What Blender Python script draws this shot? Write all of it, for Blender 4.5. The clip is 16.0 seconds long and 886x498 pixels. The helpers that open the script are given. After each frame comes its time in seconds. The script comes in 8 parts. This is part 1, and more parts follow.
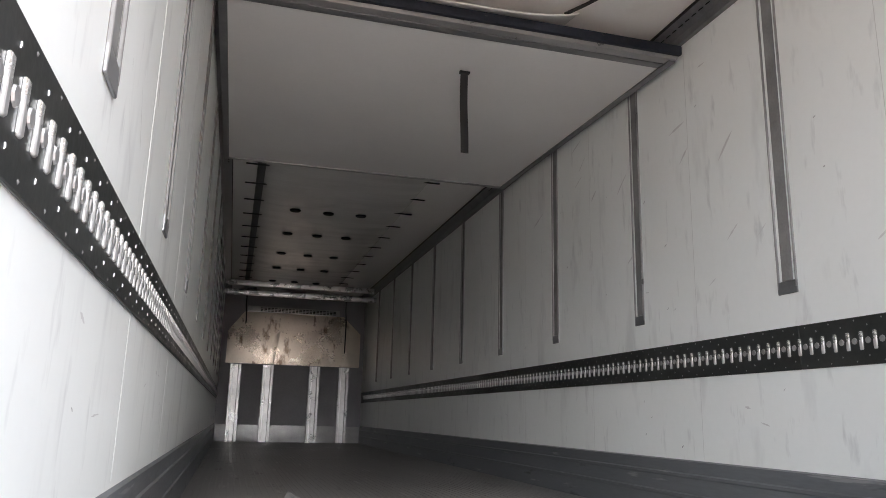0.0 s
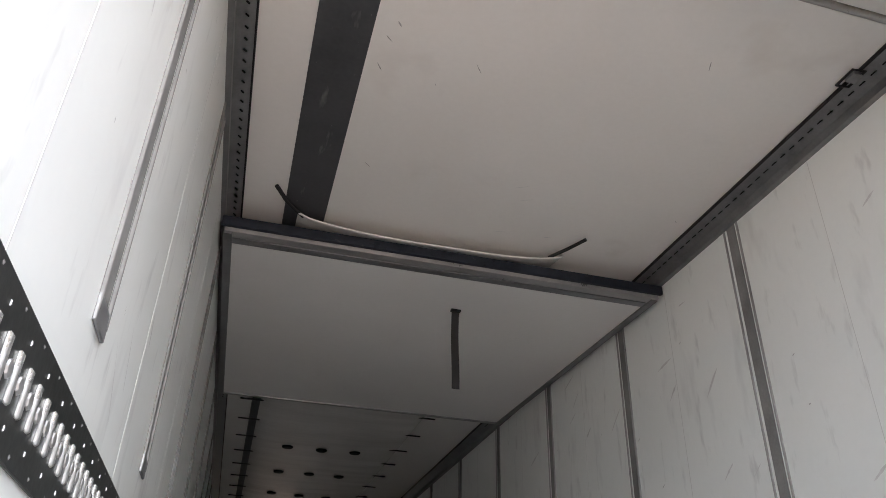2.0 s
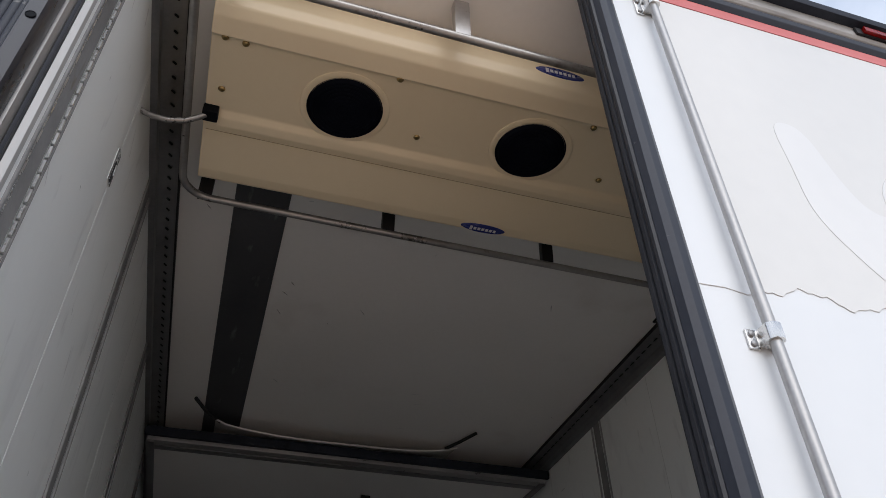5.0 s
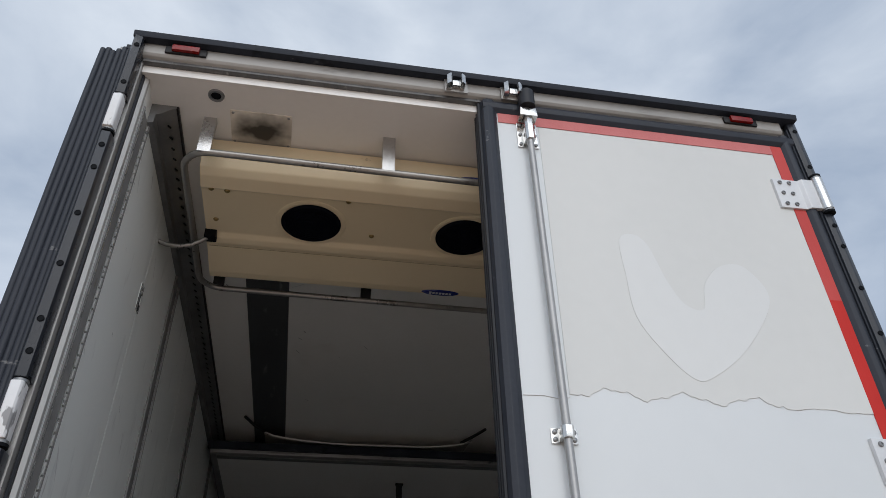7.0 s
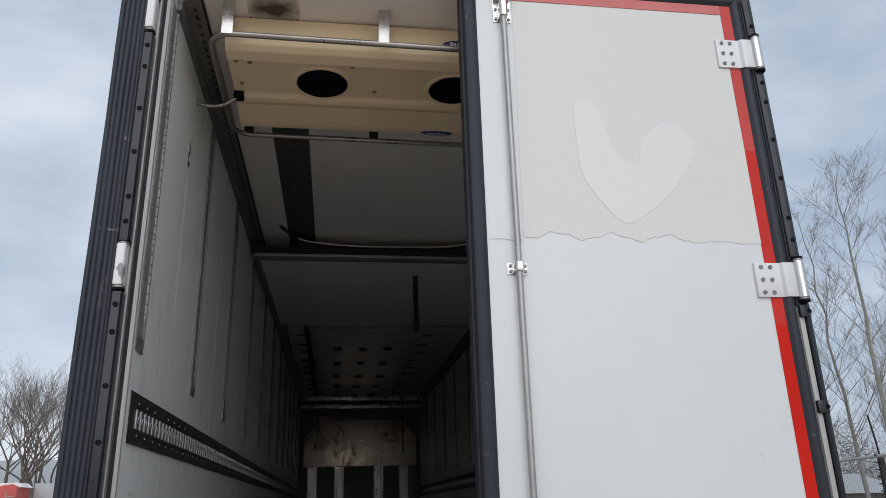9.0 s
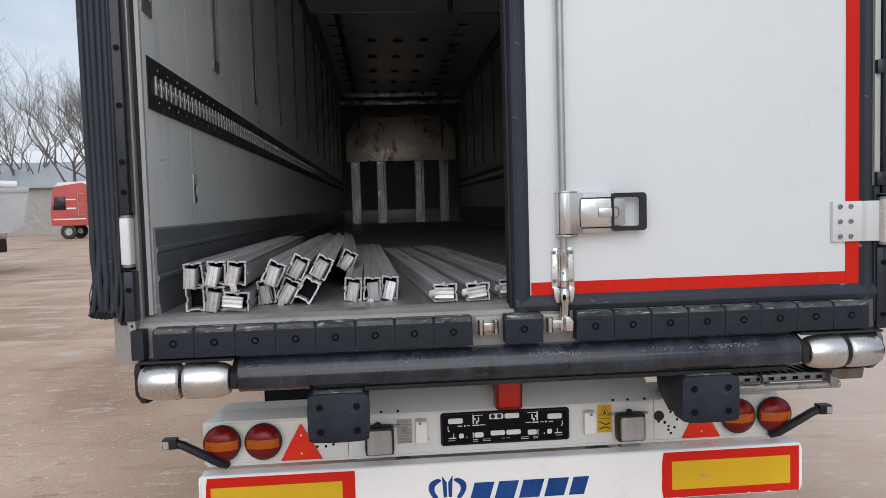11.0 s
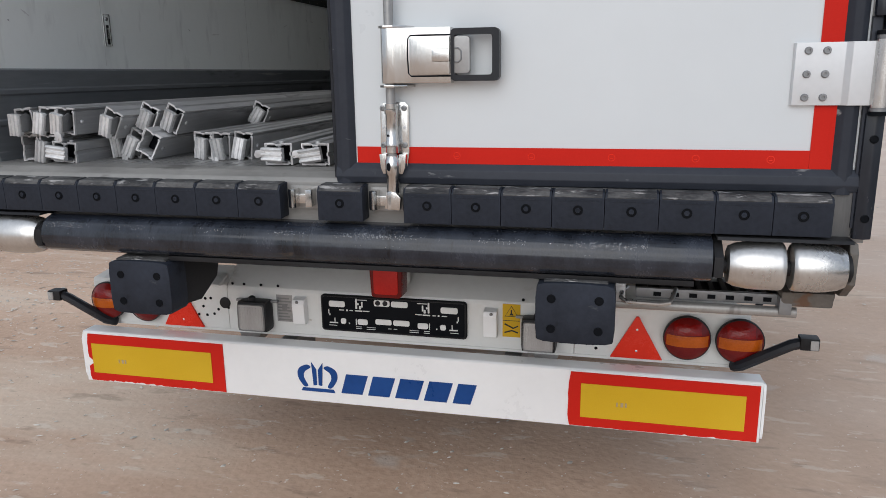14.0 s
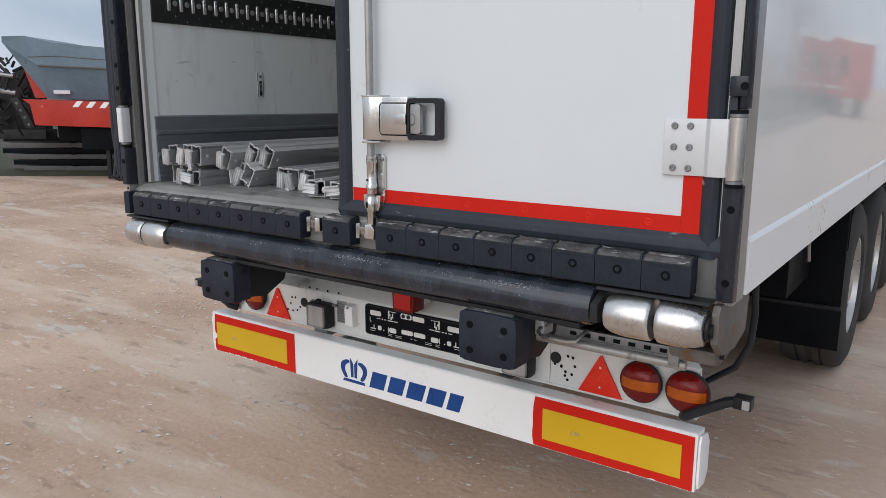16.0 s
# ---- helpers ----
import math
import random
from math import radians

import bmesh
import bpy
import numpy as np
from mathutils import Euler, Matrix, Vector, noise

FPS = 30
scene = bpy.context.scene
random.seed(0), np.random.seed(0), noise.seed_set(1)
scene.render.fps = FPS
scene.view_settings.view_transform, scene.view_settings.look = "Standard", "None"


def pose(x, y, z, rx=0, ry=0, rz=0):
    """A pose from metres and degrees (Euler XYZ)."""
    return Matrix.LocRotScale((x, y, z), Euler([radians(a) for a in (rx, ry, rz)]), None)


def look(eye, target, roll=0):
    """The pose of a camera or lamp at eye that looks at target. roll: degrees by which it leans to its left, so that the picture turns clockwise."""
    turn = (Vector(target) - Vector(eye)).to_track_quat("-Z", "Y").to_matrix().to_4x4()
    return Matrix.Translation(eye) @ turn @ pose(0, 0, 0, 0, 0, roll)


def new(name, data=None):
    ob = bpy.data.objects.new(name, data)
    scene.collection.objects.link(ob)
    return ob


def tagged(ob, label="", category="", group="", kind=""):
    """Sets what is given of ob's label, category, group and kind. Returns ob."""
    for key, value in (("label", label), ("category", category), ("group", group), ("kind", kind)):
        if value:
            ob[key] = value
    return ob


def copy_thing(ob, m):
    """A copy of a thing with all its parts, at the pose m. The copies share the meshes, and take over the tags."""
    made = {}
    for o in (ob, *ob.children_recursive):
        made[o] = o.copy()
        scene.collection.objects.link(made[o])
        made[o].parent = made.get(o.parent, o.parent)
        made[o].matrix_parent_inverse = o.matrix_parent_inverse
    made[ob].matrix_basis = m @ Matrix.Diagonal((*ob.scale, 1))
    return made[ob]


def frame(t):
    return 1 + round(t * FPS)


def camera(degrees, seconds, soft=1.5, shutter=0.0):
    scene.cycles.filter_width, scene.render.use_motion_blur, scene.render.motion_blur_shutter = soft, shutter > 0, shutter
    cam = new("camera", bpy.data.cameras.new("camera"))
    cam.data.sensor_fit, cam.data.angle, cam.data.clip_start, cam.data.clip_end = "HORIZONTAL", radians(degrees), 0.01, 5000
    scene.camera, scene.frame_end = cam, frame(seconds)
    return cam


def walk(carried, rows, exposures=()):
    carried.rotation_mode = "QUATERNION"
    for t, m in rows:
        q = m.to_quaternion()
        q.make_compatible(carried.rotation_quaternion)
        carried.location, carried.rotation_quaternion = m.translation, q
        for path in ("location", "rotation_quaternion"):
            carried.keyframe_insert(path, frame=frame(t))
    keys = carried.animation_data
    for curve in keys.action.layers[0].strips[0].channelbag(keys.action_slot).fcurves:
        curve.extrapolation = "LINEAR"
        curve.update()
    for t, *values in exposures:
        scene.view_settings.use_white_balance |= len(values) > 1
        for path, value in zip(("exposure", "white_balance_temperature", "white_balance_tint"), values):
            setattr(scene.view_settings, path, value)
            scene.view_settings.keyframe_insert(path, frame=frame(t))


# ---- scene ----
cam = camera(61.8, 16.0, 0.7)
PATH = [
    (0, (-0.985, -0.125, 1.679), (-0.468, 1.755, 2.124), 1.4),
    (0.5, (-0.969, -0.123, 1.682), (-0.45, 1.776, 2.038), 1.1),
    (1, (-0.955, -0.128, 1.681), (-0.434, 1.765, 2.062), 1.0),
    (1.5, (-0.951, -0.157, 1.676), (-0.457, 1.649, 2.38), 1.1),
    (2, (-0.942, -0.199, 1.678), (-0.506, 1.464, 2.699), 1.7),
    (2.5, (-0.971, -0.221, 1.666), (-0.552, 1.311, 2.882), 1.6),
    (3, (-0.983, -0.325, 1.696), (-0.567, 1.158, 2.972), 1.5),
    (3.5, (-0.99, -0.456, 1.727), (-0.56, 1.01, 3.018), 1.1),
    (4, (-0.953, -0.627, 1.729), (-0.509, 0.833, 3.022), 0.6),
    (4.5, (-0.871, -0.816, 1.742), (-0.393, 0.635, 3.033), -0.3),
    (5, (-0.82, -1.012, 1.747), (-0.335, 0.441, 3.034), -1.5),
    (5.2, (-0.806, -1.097, 1.747), (-0.326, 0.358, 3.033), -1.7),
    (7.3, (-0.545, -2.064, 1.719), (-0.262, -0.434, 2.843), -1.4),
    (7.5, (-0.547, -2.156, 1.719), (-0.277, -0.483, 2.782), -1.4),
    (8, (-0.545, -2.344, 1.712), (-0.282, -0.617, 2.685), -1.6),
    (8.5, (-0.515, -2.534, 1.682), (-0.247, -0.718, 2.477), -1.6),
    (9, (-0.53, -2.651, 1.669), (-0.25, -0.784, 2.328), -1.6),
    (9.5, (-0.573, -2.689, 1.647), (-0.271, -0.754, 2.052), -1.8),
    (10, (-0.555, -2.67, 1.625), (-0.236, -0.705, 1.823), -1.8),
    (10.2, (-0.536, -2.653, 1.603), (-0.223, -0.683, 1.744), -1.8),
    (12.3, (-0.121, -2.262, 1.51), (-0.229, -0.303, 1.12), -1.3),
    (12.5, (-0.013, -2.242, 1.5), (-0.139, -0.285, 1.11), -1.1),
    (13, (0.265, -2.233, 1.501), (-0.17, -0.324, 1.095), -1.8),
    (13.5, (0.499, -2.128, 1.464), (0.039, -0.223, 1.062), -1.2),
    (14, (0.727, -1.945, 1.468), (0.266, -0.054, 1.007), -0.8),
    (14.5, (0.971, -1.837, 1.462), (0.215, -0.047, 0.985), -1.7),
    (15, (1.245, -1.798, 1.5), (0.327, -0.091, 1.008), -1.5),
    (15.5, (1.526, -1.868, 1.518), (0.39, -0.299, 1.018), -0.7),
    (16, (1.743, -1.925, 1.563), (0.603, -0.328, 1.175), 0.1),
]
EXPOSURES = [(0, 2.96, 6400, 14), (1, 2.94, 6400, 14), (2, 2.68, 6350, 13), (3, 2.14, 6350, 13), (3.5, 1.82, 6300, 13), (4, 1.44, 6250, 13), (4.5, 0.82, 6200, 13), (5.2, 0.31, 6200, 12), (7.3, -0.13, 6150, 9), (8.5, -0.12, 6200, 9), (9.5, 0.02, 6300, 9), (10.2, 0.08, 6300, 10), (12.3, 0.03, 6250, 10), (16, 0.01, 6250, 10)]
walk(cam, [(t, look(eye, target, roll)) for t, eye, target, roll in PATH], EXPOSURES)

# ---- world, sun, exposure ----
world = bpy.data.worlds.new("overcast_sky")
scene.world = world
world.use_nodes = True
wn, wl = world.node_tree.nodes, world.node_tree.links
wn.clear()
sky = wn.new("ShaderNodeTexSky")
sky.sky_type = "NISHITA"
sky.sun_disc = False
sky.sun_elevation = radians(33)
sky.sun_rotation = radians(184)
sky.dust_density = 3.0
sky_dim = wn.new("ShaderNodeVectorMath")
sky_dim.operation = "SCALE"
sky_dim.inputs["Scale"].default_value = 0.11
coords = wn.new("ShaderNodeTexCoord")
stretch = wn.new("ShaderNodeMapping")
stretch.inputs["Scale"].default_value = (1.0, 1.0, 2.1)
cloud = wn.new("ShaderNodeTexNoise")
cloud.inputs["Scale"].default_value = 2.6
cloud.inputs["Detail"].default_value = 7.0
cloud.inputs["Roughness"].default_value = 0.52
cloud.inputs["Distortion"].default_value = 0.35
ramp = wn.new("ShaderNodeValToRGB")
ramp.color_ramp.elements[0].position = 0.34
ramp.color_ramp.elements[0].color = (0.43, 0.50, 0.61, 1)
ramp.color_ramp.elements[1].position = 0.68
ramp.color_ramp.elements[1].color = (0.86, 0.90, 0.95, 1)
blend = wn.new("ShaderNodeMix")
blend.data_type = "RGBA"
blend.inputs["Factor"].default_value = 0.82
backg = wn.new("ShaderNodeBackground")
backg.inputs["Strength"].default_value = 1.06
wout = wn.new("ShaderNodeOutputWorld")
wl.new(coords.outputs["Generated"], stretch.inputs["Vector"])
wl.new(stretch.outputs["Vector"], cloud.inputs["Vector"])
wl.new(cloud.outputs["Fac"], ramp.inputs["Fac"])
wl.new(sky.outputs["Color"], sky_dim.inputs[0])
wl.new(sky_dim.outputs["Vector"], blend.inputs["A"])
wl.new(ramp.outputs["Color"], blend.inputs["B"])
wl.new(blend.outputs["Result"], backg.inputs["Color"])
wl.new(backg.outputs["Background"], wout.inputs["Surface"])

sun_data = bpy.data.lights.new("sun", "SUN")
sun_data.energy = 1.18
sun_data.angle = radians(60)
sun_data.color = (1.0, 0.985, 0.96)
sun = new("sun", sun_data)
sun.matrix_world = look((-2, -31, 20.2), (0, 0, 0))


# ---- materials ----
def surface(name, dark, light, rough=0.5, metal=0.0, coarse=3.0, fine=60.0, bump=0.15, marks=None, stretch=(1, 1, 1), spread=0.25, gloss_var=0.12, island=0.0, coat=0.0, spec=0.5):
    """Two scales of noise between two colours, fine relief, and marks: (colour, scale, threshold, stretch, strength)."""
    m = bpy.data.materials.new(name)
    m.use_nodes = True
    n, k = m.node_tree.nodes, m.node_tree.links
    bsdf = n["Principled BSDF"]
    bsdf.inputs["Metallic"].default_value = metal
    bsdf.inputs["Coat Weight"].default_value = coat
    bsdf.inputs["Specular IOR Level"].default_value = spec
    tc = n.new("ShaderNodeTexCoord")
    mp = n.new("ShaderNodeMapping")
    mp.inputs["Scale"].default_value = stretch
    k.new(tc.outputs["Object"], mp.inputs["Vector"])
    a = n.new("ShaderNodeTexNoise")
    a.inputs["Scale"].default_value, a.inputs["Detail"].default_value = coarse, 5
    b = n.new("ShaderNodeTexNoise")
    b.inputs["Scale"].default_value, b.inputs["Detail"].default_value = fine, 3
    k.new(mp.outputs["Vector"], a.inputs["Vector"])
    k.new(mp.outputs["Vector"], b.inputs["Vector"])
    mid = n.new("ShaderNodeMath")
    mid.operation = "MULTIPLY_ADD"
    mid.inputs[1].default_value = 0.35
    k.new(b.outputs["Fac"], mid.inputs[0])
    k.new(a.outputs["Fac"], mid.inputs[2])
    rng = n.new("ShaderNodeMapRange")
    rng.inputs["From Min"].default_value, rng.inputs["From Max"].default_value = 0.68 - spread, 0.68 + spread
    k.new(mid.outputs[0], rng.inputs["Value"])
    mix = n.new("ShaderNodeMix")
    mix.data_type = "RGBA"
    mix.inputs["A"].default_value = (*dark, 1)
    mix.inputs["B"].default_value = (*light, 1)
    k.new(rng.outputs["Result"], mix.inputs["Factor"])
    colour = mix.outputs["Result"]
    if island:
        info = n.new("ShaderNodeObjectInfo")
        hsv = n.new("ShaderNodeHueSaturation")
        vr = n.new("ShaderNodeMapRange")
        vr.inputs["To Min"].default_value, vr.inputs["To Max"].default_value = 1 - island, 1 + island
        k.new(info.outputs["Random"], vr.inputs["Value"])
        k.new(vr.outputs["Result"], hsv.inputs["Value"])
        k.new(colour, hsv.inputs["Color"])
        colour = hsv.outputs["Color"]
    for tone, scale, limit, pull, force, *more in marks or ():
        soft = more[0] if more else 0.06
        mm = n.new("ShaderNodeMapping")
        mm.inputs["Scale"].default_value = pull
        mm.inputs["Rotation"].default_value = more[1] if len(more) > 1 else (0.13, 0.09, 0.17)
        k.new(tc.outputs["Object"], mm.inputs["Vector"])
        c = n.new("ShaderNodeTexNoise")
        c.inputs["Scale"].default_value, c.inputs["Detail"].default_value, c.inputs["Roughness"].default_value = scale, 4, 0.6
        k.new(mm.outputs["Vector"], c.inputs["Vector"])
        cut = n.new("ShaderNodeMapRange")
        cut.inputs["From Min"].default_value, cut.inputs["From Max"].default_value = limit, limit + soft
        cut.inputs["To Max"].default_value = force
        k.new(c.outputs["Fac"], cut.inputs["Value"])
        over = n.new("ShaderNodeMix")
        over.data_type = "RGBA"
        over.inputs["B"].default_value = (*tone, 1)
        k.new(cut.outputs["Result"], over.inputs["Factor"])
        k.new(colour, over.inputs["A"])
        colour = over.outputs["Result"]
    k.new(colour, bsdf.inputs["Base Color"])
    rr = n.new("ShaderNodeMapRange")
    rr.inputs["To Min"].default_value, rr.inputs["To Max"].default_value = max(0.02, rough - gloss_var), min(1, rough + gloss_var)
    k.new(rng.outputs["Result"], rr.inputs["Value"])
    k.new(rr.outputs["Result"], bsdf.inputs["Roughness"])
    if bump:
        bp = n.new("ShaderNodeBump")
        bp.inputs["Strength"].default_value, bp.inputs["Distance"].default_value = bump, 0.01
        k.new(mid.outputs[0], bp.inputs["Height"])
        k.new(bp.outputs["Normal"], bsdf.inputs["Normal"])
    return m


SMUDGE = ((0.36, 0.365, 0.37), 2.6, 0.57, (1, 1.7, 0.45), 0.26, 0.14, (0.5, 0, 0))
RUBBED = ((0.33, 0.335, 0.34), 6.5, 0.60, (1, 1.9, 0.5), 0.30, 0.13, (0.9, 0, 0))
GRP = surface("white_wall_panel", (0.828, 0.856, 0.836), (0.884, 0.911, 0.892), 0.36, coarse=1.3, fine=30, bump=0.003, marks=(SMUDGE, RUBBED), spread=0.3, gloss_var=0.05)
ROOF = surface("white_ceiling_panel", (0.80, 0.785, 0.755), (0.865, 0.85, 0.82), 0.42, coarse=1.2, fine=40, bump=0.02, marks=(((0.34, 0.32, 0.30), 5.0, 0.735, (1.5, 0.5, 1), 0.5, 0.04, (0, 0, 0.6)), ((0.25, 0.24, 0.23), 17.0, 0.765, (1, 1, 1), 0.6, 0.03), ((0.55, 0.50, 0.45), 1.6, 0.62, (1, 1, 1), 0.25, 0.12)))
BULK = surface("white_bulkhead_panel", (0.81, 0.80, 0.78), (0.87, 0.86, 0.84), 0.45, coarse=1.5, fine=40, bump=0.015, marks=(((0.30, 0.29, 0.28), 6.0, 0.74, (1, 0.4, 1), 0.5, 0.04, (0, 0, -0.5)), ((0.28, 0.27, 0.26), 20.0, 0.765, (1, 1, 1), 0.6, 0.03)))
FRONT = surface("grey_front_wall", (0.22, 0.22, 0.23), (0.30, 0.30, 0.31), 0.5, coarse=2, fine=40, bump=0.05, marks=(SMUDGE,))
DOOR = surface("white_door_paint", (0.655, 0.690, 0.706), (0.708, 0.742, 0.758), 0.32, coarse=0.9, fine=12, bump=0.012, spread=0.4, marks=(((0.45, 0.43, 0.40), 14.0, 0.79, (1, 1, 0.5), 0.5),))
FILM = surface("aged_white_film", (0.640, 0.652, 0.636), (0.690, 0.702, 0.686), 0.38, coarse=1.0, fine=16, bump=0.012)
PATCH = surface("clean_film_patch", (0.680, 0.697, 0.692), (0.720, 0.737, 0.732), 0.34, coarse=1.0, fine=16, bump=0.01)
CUTLINE = surface("film_edge_grime", (0.36, 0.355, 0.34), (0.66, 0.66, 0.645), 0.7, coarse=9, fine=70)
SIDE = surface("glossy_side_panel", (0.76, 0.76, 0.75), (0.81, 0.81, 0.80), 0.07, coarse=0.7, fine=6, bump=0.0, gloss_var=0.02, coat=0.15)
CREAM = surface("cream_painted_steel", (0.70, 0.70, 0.675), (0.79, 0.79, 0.765), 0.45, coarse=4, fine=50, bump=0.05, marks=(((0.30, 0.22, 0.15), 12, 0.72, (1, 1, 1), 0.6), ((0.40, 0.36, 0.30), 4, 0.66, (1, 1, 2), 0.4)))
BUMPER = surface("white_bumper_paint", (0.81, 0.81, 0.805), (0.87, 0.87, 0.865), 0.35, coarse=3, fine=40, bump=0.02, marks=(((0.25, 0.2, 0.17), 16, 0.76, (1, 1, 1), 0.7),))
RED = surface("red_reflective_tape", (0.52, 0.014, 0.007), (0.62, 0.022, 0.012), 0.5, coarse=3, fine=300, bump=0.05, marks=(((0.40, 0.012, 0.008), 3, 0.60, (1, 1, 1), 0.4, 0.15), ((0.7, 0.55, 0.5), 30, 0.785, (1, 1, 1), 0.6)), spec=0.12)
# Paler tape reds: fading and reflected sky are both put into the colour.
FADEDSHEEN = surface("sun_faded_red_tape", (0.52, 0.13, 0.125), (0.62, 0.22, 0.21), 0.45, coarse=4, fine=200, bump=0.04, spec=0.3)
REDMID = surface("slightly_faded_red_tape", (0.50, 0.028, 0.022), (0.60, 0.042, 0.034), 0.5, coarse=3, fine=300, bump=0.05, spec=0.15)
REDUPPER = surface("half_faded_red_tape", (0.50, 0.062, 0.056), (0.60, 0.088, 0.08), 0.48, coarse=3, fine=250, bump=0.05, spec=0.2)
RUSTY = surface("rusty_grey_bracket", (0.085, 0.077, 0.070), (0.20, 0.183, 0.162), 0.65, metal=0.2, coarse=9, fine=80, bump=0.2, marks=(((0.16, 0.075, 0.035), 14, 0.58, (1, 1, 1), 0.75, 0.08),))
YELLOW = surface("yellow_reflective_sheet", (0.60, 0.36, 0.012), (0.68, 0.43, 0.02), 0.4, coarse=3, fine=350, bump=0.06, spec=0.25)
LAMPRED = surface("red_lamp_lens", (0.13, 0.004, 0.003), (0.30, 0.008, 0.006), 0.14, coarse=14, fine=200, bump=0.3, spec=0.35)
BOXRED = surface("deep_red_lamp_box", (0.42, 0.010, 0.007), (0.58, 0.018, 0.011), 0.2, coarse=10, fine=160, bump=0.12, spec=0.4)
LAMPDARK = surface("dark_red_lamp_lens", (0.10, 0.006, 0.006), (0.19, 0.010, 0.008), 0.2, coarse=8, fine=180, bump=0.1, spec=0.3)
LAMPAMB = surface("amber_lamp_lens", (0.34, 0.065, 0.004), (0.56, 0.12, 0.008), 0.16, coarse=14, fine=200, bump=0.3, spec=0.35)
SIGNALRED = surface("red_triangle_reflector", (0.72, 0.030, 0.013), (0.84, 0.048, 0.022), 0.26, coarse=6, fine=260, bump=0.15, spec=0.2)
LENS = surface("clear_ribbed_lens", (0.30, 0.29, 0.28), (0.42, 0.41, 0.40), 0.2, coarse=6, fine=120, bump=0.2, stretch=(3, 1, 1))
RUBBER = surface("black_rubber", (0.010, 0.011, 0.014), (0.024, 0.026, 0.032), 0.42, coarse=6, fine=90, bump=0.12, marks=(((0.09, 0.09, 0.095), 12, 0.66, (1, 1, 1), 0.45),), spec=0.28)
DUSTRUB = surface("dusty_black_rubber", (0.013, 0.016, 0.023), (0.032, 0.038, 0.053), 0.55, coarse=7, fine=80, bump=0.25, marks=(((0.11, 0.11, 0.11), 22, 0.68, (0.5, 1, 1), 0.5), ((0.30, 0.30, 0.29), 60, 0.72, (0.4, 1, 1), 0.6), ((0.006, 0.006, 0.008), 9, 0.62, (1, 1, 1), 0.6)), spec=0.2)
WORN = surface("scuffed_rubber_top", (0.028, 0.029, 0.032), (0.13, 0.128, 0.126), 0.85, coarse=22, fine=130, bump=0.9, stretch=(0.6, 1, 1.8), spread=0.16, marks=(((0.46, 0.45, 0.44), 40, 0.59, (0.35, 1, 2.0), 0.8, 0.08),), spec=0.3)
FAINT = surface("faint_grey_scuff", (0.60, 0.60, 0.595), (0.74, 0.74, 0.735), 0.5, coarse=9, fine=90, bump=0)
TICK = surface("dark_scuff", (0.24, 0.24, 0.24), (0.44, 0.435, 0.43), 0.6, coarse=20, fine=120, bump=0)
SEAL = surface("dark_slate_door_seal", (0.024, 0.028, 0.038), (0.040, 0.045, 0.057), 0.42, coarse=3, fine=60, bump=0.04, marks=(((0.14, 0.14, 0.145), 11, 0.68, (1, 1, 0.5), 0.5), ((0.34, 0.34, 0.335), 26, 0.68, (0.35, 1, 1), 0.6)), spec=0.22)
GLOSSRUB = surface("weathered_glossy_rubber", (0.014, 0.017, 0.023), (0.030, 0.034, 0.044), 0.30, coarse=4, fine=60, bump=0.06, stretch=(1, 1, 0.3), marks=(((0.12, 0.12, 0.125), 14, 0.67, (1, 1, 0.3), 0.45),), spec=0.35)
BLACK = surface("black_painted_steel", (0.012, 0.012, 0.013), (0.03, 0.03, 0.032), 0.45, coarse=5, fine=60, bump=0.1, spec=0.2)
DEEP = surface("deep_black_plastic", (0.004, 0.005, 0.007), (0.009, 0.010, 0.012), 0.5, coarse=5, fine=60, bump=0.05, spec=0.06)
WETBEAM = surface("rain_wet_black_tube", (0.010, 0.012, 0.017), (0.034, 0.040, 0.054), 0.17, coarse=11, fine=140, bump=0.07, stretch=(1.6, 1, 1), gloss_var=0.16, marks=(((0.10, 0.075, 0.055), 14, 0.68, (0.6, 1, 1), 0.5), ((0.005, 0.005, 0.007), 9, 0.60, (2.2, 1, 0.4), 0.6)))
WATER = bpy.data.materials.new("rain_drop")
WATER.use_nodes = True
WATER.node_tree.nodes["Principled BSDF"].inputs["Base Color"].default_value = (0.9, 0.92, 0.95, 1)
WATER.node_tree.nodes["Principled BSDF"].inputs["Roughness"].default_value = 0.04
WATER.node_tree.nodes["Principled BSDF"].inputs["IOR"].default_value = 1.33
WATER.node_tree.nodes["Principled BSDF"].inputs["Transmission Weight"].default_value = 0.75
ALU = surface("worn_aluminium", (0.42, 0.42, 0.42), (0.62, 0.62, 0.61), 0.34, metal=0.9, coarse=5, fine=90, bump=0.08, stretch=(1, 0.25, 1))
BARALU = surface("oxidised_aluminium_bar", (0.33, 0.33, 0.335), (0.58, 0.58, 0.58), 0.45, metal=0.30, coarse=7, fine=120, bump=0.12, stretch=(1, 0.10, 1), island=0.22, marks=(((0.15, 0.15, 0.15), 16, 0.64, (1, 0.12, 1), 0.6), ((0.62, 0.62, 0.61), 30, 0.70, (1, 0.06, 1), 0.6)))
BRIGHT = surface("bright_worn_fitting", (0.40, 0.40, 0.405), (0.74, 0.74, 0.735), 0.34, metal=0.35, coarse=14, fine=120, bump=0.15, marks=(((0.16, 0.16, 0.16), 34, 0.63, (1, 1, 0.4), 0.7),), island=0.25)
STAINLESS = surface("stainless_steel", (0.55, 0.545, 0.53), (0.72, 0.71, 0.69), 0.24, metal=1.0, coarse=5, fine=160, bump=0.05, stretch=(1, 1, 0.2))
